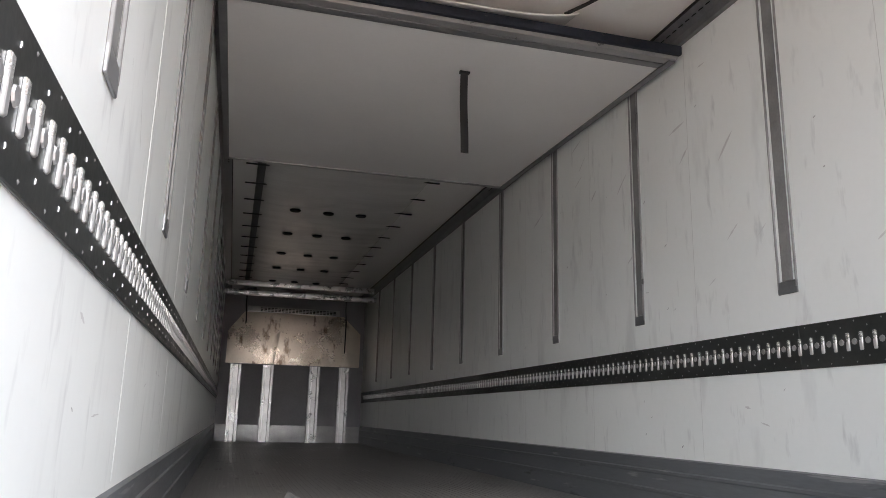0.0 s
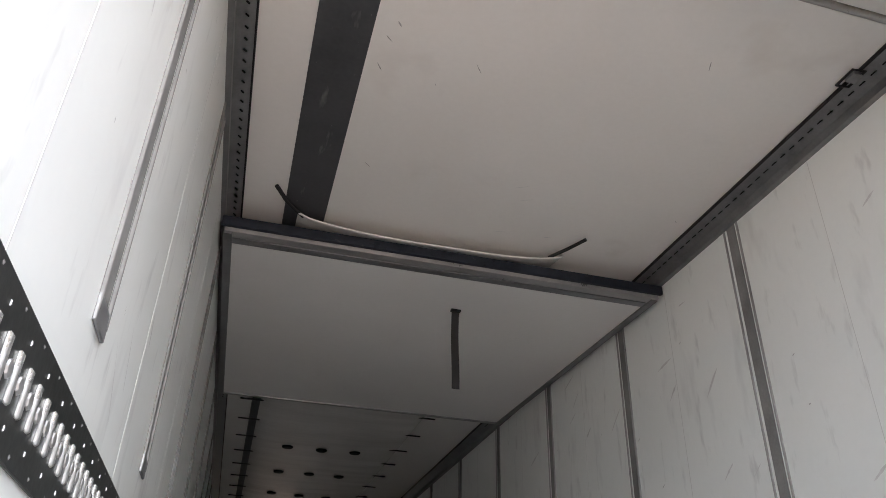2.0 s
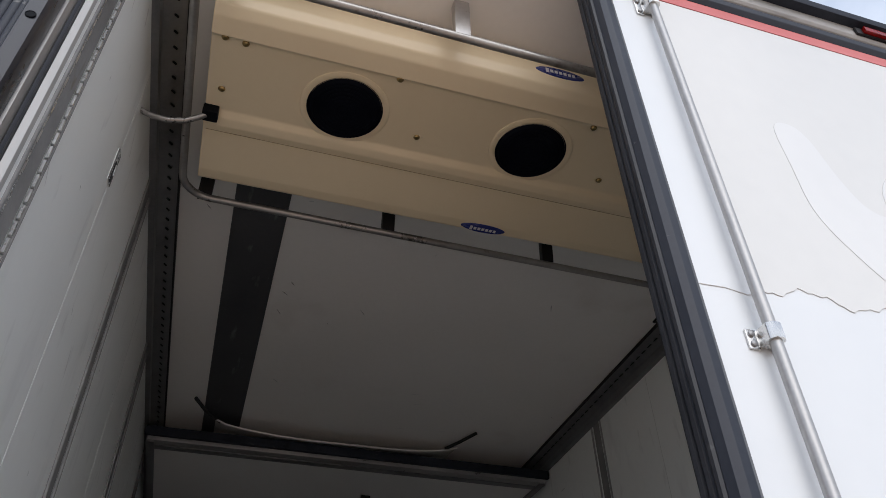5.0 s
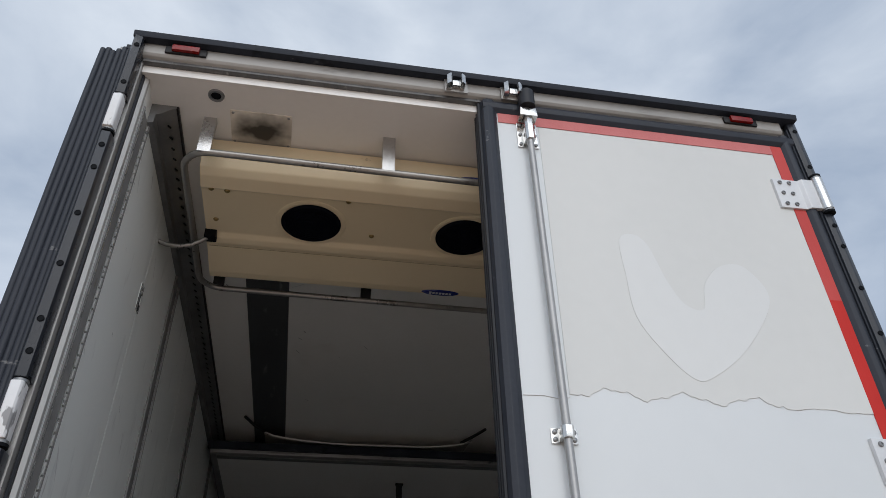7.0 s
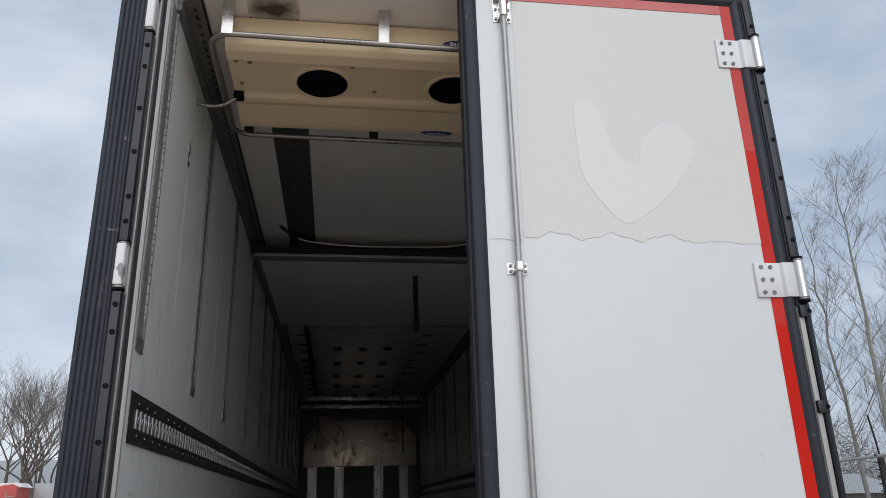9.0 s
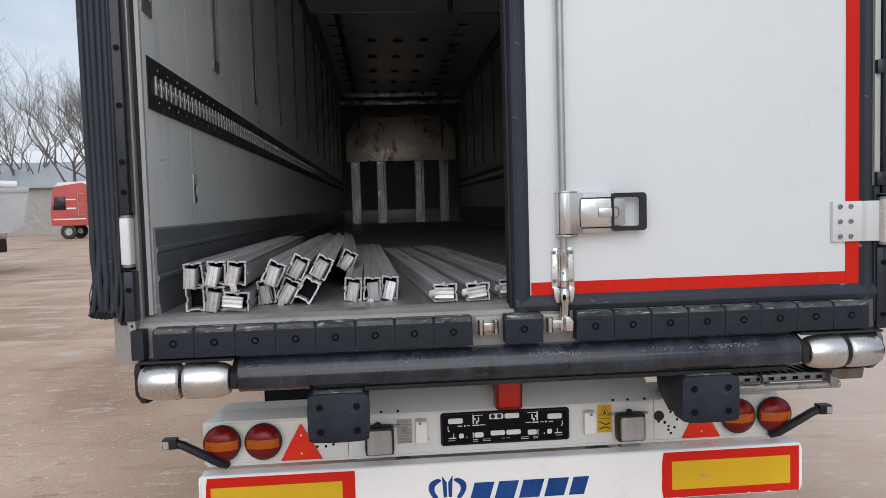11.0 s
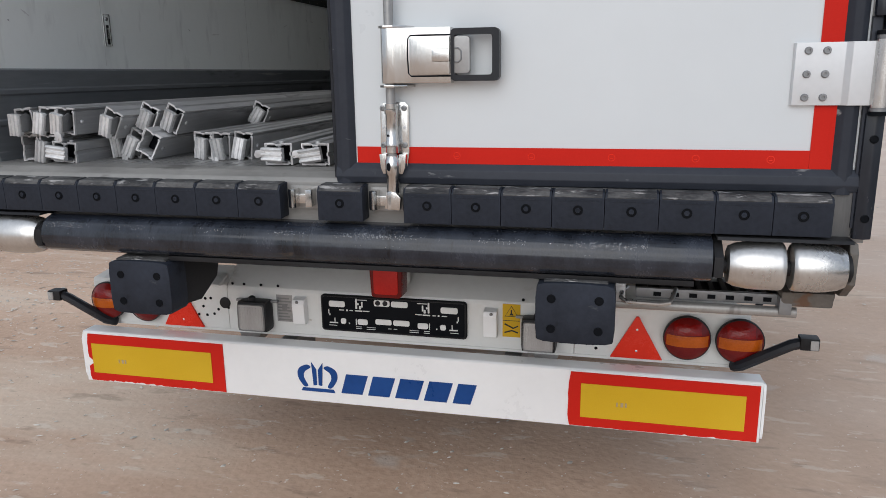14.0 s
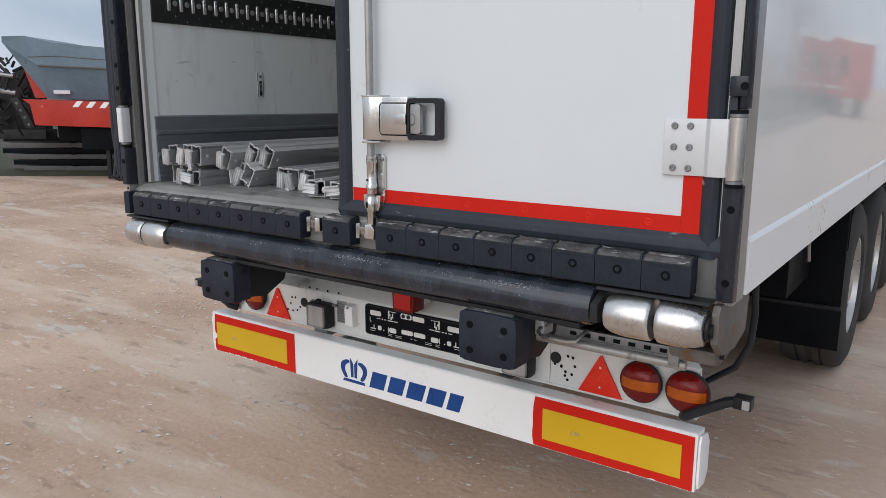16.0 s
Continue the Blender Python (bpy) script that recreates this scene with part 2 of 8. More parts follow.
ROLLER = surface("scraped_bare_steel", (0.46, 0.45, 0.435), (0.70, 0.69, 0.67), 0.30, metal=0.92, coarse=6, fine=130, bump=0.10, stretch=(1, 1, 0.5), marks=(((0.16, 0.14, 0.12), 12, 0.66, (0.5, 1, 1), 0.6), ((0.24, 0.15, 0.08), 40, 0.72, (1, 1, 1), 0.6), ((0.85, 0.84, 0.82), 24, 0.70, (0.25, 1, 1), 0.5)))
GALV = surface("galvanised_steel", (0.20, 0.205, 0.21), (0.32, 0.325, 0.33), 0.42, metal=0.6, coarse=8, fine=70, bump=0.08)
POST = surface("weathered_grey_steel", (0.26, 0.255, 0.245), (0.40, 0.39, 0.375), 0.45, metal=0.5, coarse=4, fine=70, bump=0.1, stretch=(2, 2, 0.5), marks=(((0.12, 0.11, 0.10), 10, 0.66, (1, 1, 0.4), 0.6),))
ZINC = surface("dull_zinc_strip", (0.30, 0.30, 0.30), (0.44, 0.44, 0.435), 0.38, metal=0.5, coarse=6, fine=90, bump=0.05)
STRIPALU = surface("dull_strip_aluminium", (0.17, 0.17, 0.17), (0.28, 0.28, 0.275), 0.7, coarse=6, fine=90, bump=0.02, spec=0.2, marks=(((0.16, 0.13, 0.10), 14, 0.66, (1, 1, 0.4), 0.6),))
PLATE = surface("smooth_light_alloy_plate", (0.56, 0.57, 0.58), (0.66, 0.67, 0.68), 0.42, metal=0.35, coarse=2, fine=60, bump=0.01, gloss_var=0.04)
TARP = surface("pale_grey_trailer_rear", (0.44, 0.45, 0.46), (0.56, 0.57, 0.58), 0.45, coarse=0.6, fine=6, bump=0.02, marks=(((0.30, 0.30, 0.30), 2.0, 0.62, (1, 1, 0.4), 0.5),))
JAMB = surface("brushed_pale_jamb", (0.40, 0.40, 0.39), (0.55, 0.55, 0.535), 0.55, metal=0.2, coarse=4, fine=80, bump=0.03, stretch=(1, 1, 0.15), marks=(((0.22, 0.20, 0.18), 14, 0.66, (1, 1, 0.2), 0.6),))
KICK = surface("grey_kick_plate", (0.135, 0.145, 0.158), (0.23, 0.243, 0.258), 0.42, metal=0.35, coarse=3, fine=60, bump=0.08, stretch=(1, 0.2, 1.5), marks=(((0.42, 0.42, 0.42), 20, 0.64, (1, 0.10, 1.3), 0.6), ((0.04, 0.04, 0.042), 9, 0.62, (1, 0.2, 1), 0.6)))
# The pale streaks in this floor colour imitate streaky reflections.
FLOOR = surface("worn_metal_floor", (0.17, 0.167, 0.163), (0.29, 0.286, 0.28), 0.42, metal=0.3, coarse=2, fine=50, bump=0.05, stretch=(1.6, 0.25, 1), marks=(((0.08, 0.075, 0.07), 6, 0.62, (1, 0.3, 1), 0.6), ((0.40, 0.395, 0.385), 9, 0.61, (1, 0.16, 1), 0.55)))
SILL = surface("dirty_sill_plate", (0.20, 0.195, 0.185), (0.36, 0.35, 0.33), 0.55, metal=0.3, coarse=6, fine=70, bump=0.15, stretch=(0.4, 1, 1), marks=(((0.08, 0.075, 0.07), 8, 0.60, (0.5, 1, 1), 0.6),))
TRACK = surface("dark_track_plate", (0.030, 0.033, 0.032), (0.062, 0.066, 0.064), 0.4, metal=0.4, coarse=5, fine=70, bump=0.08, marks=(((0.3, 0.3, 0.3), 30, 0.75, (1, 1, 1), 0.5),))
TRACKGREY = surface("streaked_grey_plate", (0.07, 0.07, 0.071), (0.16, 0.158, 0.155), 0.5, metal=0.3, coarse=6, fine=80, bump=0.06, stretch=(3, 1, 0.4), marks=(((0.30, 0.29, 0.28), 20, 0.66, (1.5, 1, 0.2), 0.6),))
SLOT = surface("bright_track_slot", (0.60, 0.60, 0.59), (0.80, 0.80, 0.79), 0.3, metal=0.7, coarse=8, fine=90, bump=0.05)
STRIP = surface("dark_ceiling_strip", (0.045, 0.047, 0.052), (0.085, 0.088, 0.095), 0.5, coarse=4, fine=50, bump=0.06, marks=(((0.26, 0.26, 0.26), 10, 0.62, (1.4, 0.3, 1), 0.5, 0.08), ((0.34, 0.34, 0.33), 26, 0.70, (1, 0.4, 1), 0.7)))
BEIGE = surface("cream_fibreglass_housing", (0.80, 0.668, 0.440), (0.875, 0.750, 0.525), 0.36, coarse=0.8, fine=40, bump=0.008, spread=0.5, marks=(((0.26, 0.20, 0.10), 12, 0.73, (1, 1, 1), 0.55),))
FANBLACK = surface("matt_blue_black_plastic", (0.004, 0.005, 0.009), (0.008, 0.010, 0.016), 0.75, coarse=5, fine=60, bump=0.0, spec=0.03)
GUARDTUBE = surface("weathered_steel_tube", (0.26, 0.25, 0.24), (0.42, 0.41, 0.39), 0.36, metal=0.7, coarse=6, fine=90, bump=0.06, marks=(((0.15, 0.12, 0.10), 12, 0.62, (1, 1, 1), 0.6),))
HEADER = surface("grimy_header_paint", (0.30, 0.292, 0.278), (0.43, 0.42, 0.40), 0.5, metal=0.15, coarse=3, fine=70, bump=0.05, stretch=(0.4, 1, 1), marks=(((0.10, 0.09, 0.08), 7, 0.60, (0.4, 1, 1.5), 0.6, 0.1),))
SEAMTAN = surface("dusty_tan_seam", (0.36, 0.27, 0.15), (0.50, 0.38, 0.22), 0.6)
BRASS = surface("brass_screw", (0.32, 0.22, 0.09), (0.45, 0.32, 0.14), 0.35, metal=1.0)
BLUE = surface("blue_enamel_badge", (0.02, 0.03, 0.16), (0.03, 0.045, 0.22), 0.25)
INKBLUE = surface("blue_printed_ink", (0.005, 0.045, 0.19), (0.01, 0.065, 0.25), 0.35, coarse=6, fine=60, bump=0.02, spec=0.3)
FLAKED = surface("flaking_white_paint", (0.66, 0.67, 0.68), (0.80, 0.81, 0.82), 0.4, coarse=4, fine=60, bump=0.05, marks=(((0.20, 0.20, 0.205), 16, 0.60, (1, 1, 0.35), 0.85, 0.03),))
PALE = surface("pale_print", (0.62, 0.62, 0.64), (0.72, 0.72, 0.74), 0.4)
BLACKINK = surface("black_print", (0.012, 0.012, 0.012), (0.025, 0.025, 0.025), 0.5)
FABRIC = surface("thin_white_duct_fabric", (0.74, 0.73, 0.70), (0.84, 0.83, 0.80), 0.16, coarse=2.5, fine=30, bump=0.35, stretch=(0.5, 2.6, 1), gloss_var=0.08)
WEB = surface("black_webbing", (0.012, 0.012, 0.013), (0.026, 0.026, 0.028), 0.75, fine=200, bump=0.3)
TAN = surface("stained_steel_guard_plate", (0.60, 0.52, 0.43), (0.80, 0.72, 0.62), 0.30, metal=0.75, coarse=2.2, fine=30, bump=0.06, marks=(((0.14, 0.075, 0.035), 2.6, 0.60, (1.6, 1, 0.7), 0.8, 0.08), ((0.10, 0.06, 0.035), 9, 0.66, (1, 1, 0.4), 0.7), ((0.95, 0.92, 0.86), 3.2, 0.64, (1, 1, 0.5), 0.7, 0.08)))
TYRE = surface("dusty_tyre_rubber", (0.035, 0.034, 0.033), (0.075, 0.072, 0.068), 0.8, coarse=6, fine=60, bump=0.15, spec=0.2)
RIM = surface("silver_wheel_rim", (0.42, 0.42, 0.41), (0.58, 0.58, 0.57), 0.35, metal=0.7, coarse=6, fine=60)
TIPBLUE = surface("faded_blue_tipper_paint", (0.085, 0.14, 0.185), (0.16, 0.225, 0.275), 0.42, coarse=0.8, fine=9, bump=0.05, marks=(((0.34, 0.36, 0.37), 2.2, 0.63, (1, 1, 0.5), 0.45, 0.1), ((0.09, 0.085, 0.08), 5, 0.66, (1, 1, 0.3), 0.6)))
TIPRIM = surface("dirty_dark_rim", (0.085, 0.08, 0.078), (0.15, 0.14, 0.135), 0.6, coarse=1.5, fine=14, bump=0.05)
TIPRED = surface("red_chassis_paint", (0.38, 0.028, 0.018), (0.50, 0.045, 0.028), 0.42, coarse=1.5, fine=12, bump=0.04, marks=(((0.40, 0.30, 0.25), 3, 0.64, (1, 1, 1), 0.5),), spec=0.3)
LORRYRED = surface("bright_red_paint", (0.47, 0.085, 0.075), (0.57, 0.115, 0.10), 0.35, coarse=1, fine=10, bump=0.02, spec=0.3)
ORANGE = surface("orange_machine_paint", (0.66, 0.13, 0.015), (0.76, 0.18, 0.03), 0.4, coarse=1.5, fine=10, bump=0.03)
GREYBODY = surface("pale_grey_trailer_side", (0.38, 0.40, 0.41), (0.50, 0.52, 0.53), 0.4, coarse=0.4, fine=5, bump=0.02, marks=(((0.28, 0.28, 0.28), 2.0, 0.62, (1, 1, 0.2), 0.4),))
CONCRETE = surface("grey_concrete", (0.36, 0.355, 0.345), (0.48, 0.475, 0.46), 0.85, coarse=2, fine=30, bump=0.25, marks=(((0.2, 0.19, 0.17), 4, 0.62, (1, 1, 1), 0.5),))
TYREGREY = surface("mud_grey_tyre", (0.19, 0.185, 0.18), (0.28, 0.275, 0.265), 0.85, coarse=3, fine=40, bump=0.2)
BARK = surface("grey_green_bark", (0.17, 0.165, 0.14), (0.31, 0.30, 0.26), 0.85, coarse=3, fine=30, bump=0.4)
TWIG = surface("bare_twigs", (0.13, 0.112, 0.095), (0.24, 0.215, 0.185), 0.85, coarse=1, fine=10, bump=0)
EARTH = surface("leaf_litter_earth", (0.11, 0.092, 0.060), (0.20, 0.165, 0.115), 0.95, coarse=0.8, fine=22, bump=0.5)
GRASSM = surface("short_green_grass", (0.105, 0.13, 0.040), (0.21, 0.235, 0.085), 0.8, coarse=0.7, fine=18, bump=0.1)
# Turf colour is darkened to carry the shadow under the tipper too.
TURF = surface("patchy_winter_turf", (0.026, 0.027, 0.011), (0.062, 0.060, 0.026), 0.95, coarse=0.9, fine=22, bump=0.5, marks=(((0.13, 0.10, 0.065), 0.7, 0.60, (1, 1, 1), 0.8, 0.1), ((0.20, 0.17, 0.12), 24, 0.64, (1, 1, 1), 0.6)))
HEDGE = surface("brown_winter_thicket", (0.085, 0.075, 0.062), (0.17, 0.15, 0.125), 0.9, coarse=0.8, fine=8, bump=0.3)
ROOFM = surface("pale_sheet_roof", (0.33, 0.345, 0.355), (0.43, 0.445, 0.455), 0.5, coarse=1, fine=10, bump=0.05)
BRICK = surface("dull_hall_wall", (0.12, 0.11, 0.10), (0.18, 0.168, 0.155), 0.8, coarse=1, fine=10, bump=0.1)
GLASS = surface("dark_cab_glass", (0.012, 0.014, 0.017), (0.022, 0.025, 0.03), 0.08, coarse=1, fine=10, bump=0)
STONE = surface("pale_gravel", (0.40, 0.36, 0.31), (0.74, 0.70, 0.64), 0.85, coarse=9, fine=40, bump=0.3, spread=0.12)


def yard_material():
    """Compacted sandy yard: beige grit, darker damp patches, pale gravelly spots and tyre tracks."""
    m = surface("sandy_yard", (0.455, 0.302, 0.208), (0.645, 0.462, 0.342), 0.85, coarse=0.8, fine=34, bump=1.0, spread=0.20, gloss_var=0.05, marks=(
        ((0.33, 0.20, 0.13), 0.27, 0.56, (1, 0.45, 1), 0.70, 0.10),
        ((0.70, 0.58, 0.46), 0.7, 0.53, (0.4, 1.7, 1), 0.60, 0.09, (0, 0, 0.5)),
        ((0.25, 0.165, 0.112), 1.5, 0.61, (0.45, 1.8, 1), 0.60, 0.09, (0, 0, -0.35)),
        ((0.60, 0.55, 0.50), 1.3, 0.62, (0.8, 1.2, 1), 0.70, 0.05, (0, 0, 1.0)),
        ((0.25, 0.175, 0.125), 6.0, 0.60, (0.5, 1.6, 1), 0.45, 0.08, (0, 0, 0.55)),
        ((0.72, 0.63, 0.53), 9.0, 0.60, (0.5, 1.5, 1), 0.55, 0.05, (0, 0, 0.6)),
        ((0.78, 0.72, 0.64), 40.0, 0.66, (1, 1, 1), 0.75, 0.03),
        ((0.14, 0.105, 0.080), 55.0, 0.68, (1, 1, 1), 0.65, 0.03)))
    # paler, greyer strip of ground on the fence side of the yard
    n, k = m.node_tree.nodes, m.node_tree.links
    bsdf = n["Principled BSDF"]
    old = bsdf.inputs["Base Color"].links[0].from_socket
    tc, sx, no, ad, rg, mx = (n.new("ShaderNode" + w) for w in ("TexCoord", "SeparateXYZ", "TexNoise", "Math", "MapRange", "Mix"))
    no.inputs["Scale"].default_value, no.inputs["Detail"].default_value = 1.1, 5
    ad.operation = "MULTIPLY_ADD"
    ad.inputs[1].default_value = 3.2
    rg.inputs["From Min"].default_value, rg.inputs["From Max"].default_value = 2.4, 4.6
    rg.inputs["To Max"].default_value = 0.62
    mx.data_type = "RGBA"
    mx.inputs["B"].default_value = (0.72, 0.60, 0.51, 1)
    k.new(tc.outputs["Object"], sx.inputs["Vector"])
    k.new(tc.outputs["Object"], no.inputs["Vector"])
    k.new(no.outputs["Fac"], ad.inputs[0])
    k.new(sx.outputs["X"], ad.inputs[2])
    k.new(ad.outputs[0], rg.inputs["Value"])
    k.new(rg.outputs["Result"], mx.inputs["Factor"])
    k.new(old, mx.inputs["A"])
    k.new(mx.outputs["Result"], bsdf.inputs["Base Color"])
    return m


YARD = yard_material()


def sooty_plate():
    """White sheet with a soft soot blot near one edge."""
    m = surface("sooty_cover_plate", (0.74, 0.70, 0.62), (0.82, 0.78, 0.70), 0.45, coarse=6, fine=40, bump=0.02)
    n, k = m.node_tree.nodes, m.node_tree.links
    bsdf = n["Principled BSDF"]
    old = bsdf.inputs["Base Color"].links[0].from_socket
    tc, mp, sp, no, ad, rg, mx = (n.new("ShaderNode" + w) for w in ("TexCoord", "Mapping", "VectorMath", "TexNoise", "Math", "MapRange", "Mix"))
    mp.inputs["Location"].default_value = (0.815, -0.262, 0)
    mp.inputs["Scale"].default_value = (1.0, 1.35, 0.0)
    sp.operation = "LENGTH"
    no.inputs["Scale"].default_value = 16
    ad.operation = "MULTIPLY_ADD"
    ad.inputs[1].default_value = -0.10
    rg.inputs["From Min"].default_value, rg.inputs["From Max"].default_value = 0.005, 0.090
    rg.inputs["To Min"].default_value, rg.inputs["To Max"].default_value = 0.97, 0.0
    mx.data_type = "RGBA"
    mx.inputs["B"].default_value = (0.018, 0.014, 0.012, 1)
    k.new(tc.outputs["Object"], mp.inputs["Vector"])
    k.new(tc.outputs["Object"], no.inputs["Vector"])
    k.new(mp.outputs["Vector"], sp.inputs[0])
    k.new(no.outputs["Fac"], ad.inputs[0])
    k.new(sp.outputs["Value"], ad.inputs[2])
    k.new(ad.outputs[0], rg.inputs["Value"])
    k.new(rg.outputs["Result"], mx.inputs["Factor"])
    k.new(old, mx.inputs["A"])
    k.new(mx.outputs["Result"], bsdf.inputs["Base Color"])
    return m


SOOTY = sooty_plate()


# ---- mesh helpers ----
def bm_add(bm, other, m=None):
    if m is not None:
        other.transform(m)
    tmp = bpy.data.meshes.new("tmp")
    other.to_mesh(tmp)
    bm.from_mesh(tmp)
    other.free()
    bpy.data.meshes.remove(tmp)


def box(bm, a, b, bev=0.0, seg=2, m=None):
    """A box from corner a to corner b, with bevelled edges."""
    o = bmesh.new()
    bmesh.ops.create_cube(o, size=1)
    for v in o.verts:
        v.co = Vector([(p + q) / 2 + c * abs(q - p) for p, q, c in zip(a, b, v.co)])
    if bev:
        bmesh.ops.bevel(o, geom=o.edges[:], offset=bev, segments=seg, affect="EDGES", profile=0.7)
    bm_add(bm, o, m)


def prism(bm, outline, axis, lo, hi, bev=0.0, m=None):
    """A closed outline of 2D points drawn out along an axis ('x', 'y' or 'z') from lo to hi."""
    o = bmesh.new()
    put = {"x": lambda p, h: (h, p[0], p[1]), "y": lambda p, h: (p[0], h, p[1]), "z": lambda p, h: (p[0], p[1], h)}[axis]
    A = [o.verts.new(put(p, lo)) for p in outline]
    B = [o.verts.new(put(p, hi)) for p in outline]
    o.faces.new(A)
    o.faces.new(B[::-1])
    for i in range(len(A)):
        j = (i + 1) % len(A)
        o.faces.new((A[i], B[i], B[j], A[j]))
    bmesh.ops.recalc_face_normals(o, faces=o.faces[:])
    if bev:
        bmesh.ops.bevel(o, geom=o.edges[:], offset=bev, segments=2, affect="EDGES", profile=0.7)
    bm_add(bm, o, m)


def sweep(bm, pts, r, seg=8, taper=None, closed=False):
    """A round tube along points."""
    pts = [Vector(p) for p in pts]
    n = len(pts)
    rings = []
    up = None
    for i, p in enumerate(pts):
        if closed:
            d = (pts[(i + 1) % n] - pts[i - 1]).normalized()
        else:
            d = (pts[min(i + 1, n - 1)] - pts[max(i - 1, 0)]).normalized()
        if up is None:
            up = d.orthogonal().normalized()
        up = (up - d * up.dot(d)).normalized()
        side = d.cross(up)
        rad = r if taper is None else r + (taper - r) * i / (n - 1)
        rings.append([bm.verts.new(p + (up * math.cos(2 * math.pi * k / seg) + side * math.sin(2 * math.pi * k / seg)) * rad) for k in range(seg)])
    for i in range(n if closed else n - 1):
        a, b = rings[i], rings[(i + 1) % n]
        for k in range(seg):
            bm.faces.new((a[k], a[(k + 1) % seg], b[(k + 1) % seg], b[k]))
    if not closed:
        bm.faces.new(rings[0][::-1])
        bm.faces.new(rings[-1])


def lathe(bm, profile, m, seg=24):
    """Turns (radius, height) pairs round the local z axis and places them by m."""
    rings = []
    for r, h in profile:
        if r < 1e-6:
            rings.append([bm.verts.new(m @ Vector((0, 0, h)))])
        else:
            rings.append([bm.verts.new(m @ Vector((r * math.cos(2 * math.pi * k / seg), r * math.sin(2 * math.pi * k / seg), h))) for k in range(seg)])
    for a, b in zip(rings, rings[1:]):
        for k in range(seg):
            quad = [a[k % len(a)], a[(k + 1) % len(a)], b[(k + 1) % len(b)], b[k % len(b)]]
            quad = [v for i, v in enumerate(quad) if v not in quad[:i]]
            if len(quad) > 2:
                bm.faces.new(quad)


def rod(bm, a, b, r, seg=12):
    sweep(bm, [a, b], r, seg)


def aim(p, d):
    """A pose at p whose z axis points along d."""
    return Matrix.Translation(p) @ Vector(d).to_track_quat("Z", "Y").to_matrix().to_4x4()


BACK = (0, -1, 0)


def part(name, bm, material, parent=None, label="", smooth=True):
    """One mesh object, under a thing or a part where one is given."""
    bmesh.ops.recalc_face_normals(bm, faces=bm.faces[:])
    me = bpy.data.meshes.new(name)
    bm.to_mesh(me)
    bm.free()
    me.materials.append(material)
    if smooth:
        me.shade_smooth()
        me.set_sharp_from_angle(angle=radians(38))
    ob = new(name, me)
    if parent is not None:
        ob.parent = parent
        ob.matrix_parent_inverse = parent.matrix_basis.inverted()
    if label:
        ob["label"] = label
    return ob


def thing(name, at=(0, 0, 0), label="", category="", group="", kind=""):
    """An empty at a thing's base, which holds its parts."""
    e = new(name)
    e.empty_display_size = 0.1
    e.matrix_basis = Matrix.Translation(at)
    return tagged(e, label, category, group, kind)


def bx(name, a, b, material, parent=None, bev=0.0, label=""):
    bm = bmesh.new()
    box(bm, a, b, bev)
    return part(name, bm, material, parent, label)


def again(ob, parent, m):
    """Another piece on the same mesh."""
    o = new(ob.name.split(".")[0], ob.data)
    o.parent = parent
    o.matrix_parent_inverse = parent.matrix_basis.inverted()
    o.matrix_basis = m
    return o

# ---- the trailer body ----
W, FZ, CZ, LEN = 1.235, 1.212, 3.80, 13.19      # half inner width, floor, ceiling, front wall
LEFT_STRIPS = [0.092, 1.168, 2.30] + [3.48 + 1.165 * i for i in range(8)]     # vertical wall strips along the length
RIGHT_STRIPS = [0.112, 1.27, 2.445] + [3.64 + 1.165 * i for i in range(8)]


def structure(name, label, category, at=(0, 0, 0)):
    return thing(name, at, label, category, kind="structure")


floor = structure("floor", "worn grey metal floor of the refrigerated trailer", "floor")
bm = bmesh.new()
box(bm, (-1.262, 0.03, FZ - 0.12), (1.262, LEN + 0.06, FZ))
part("floor_deck", bm, FLOOR, floor)
for i in range(61):
    if i == 0:
        bm = bmesh.new()
        box(bm, (-0.006, 0.06, FZ), (0.006, LEN - 0.06, FZ + 0.0010), 0.0004, 1)
        rib = part("floor_rib", bm, FLOOR, floor)
        rib.matrix_basis = Matrix.Translation((-1.2, 0, 0))
    else:
        again(rib, floor, Matrix.Translation((-1.2 + 0.04 * i, 0, 0)))

ceiling_ob = bx("ceiling", (-1.262, -0.03, CZ), (1.262, LEN + 0.06, 3.90), ROOF)
tagged(ceiling_ob, "smooth white insulated ceiling panel of the trailer", "ceiling", kind="structure")


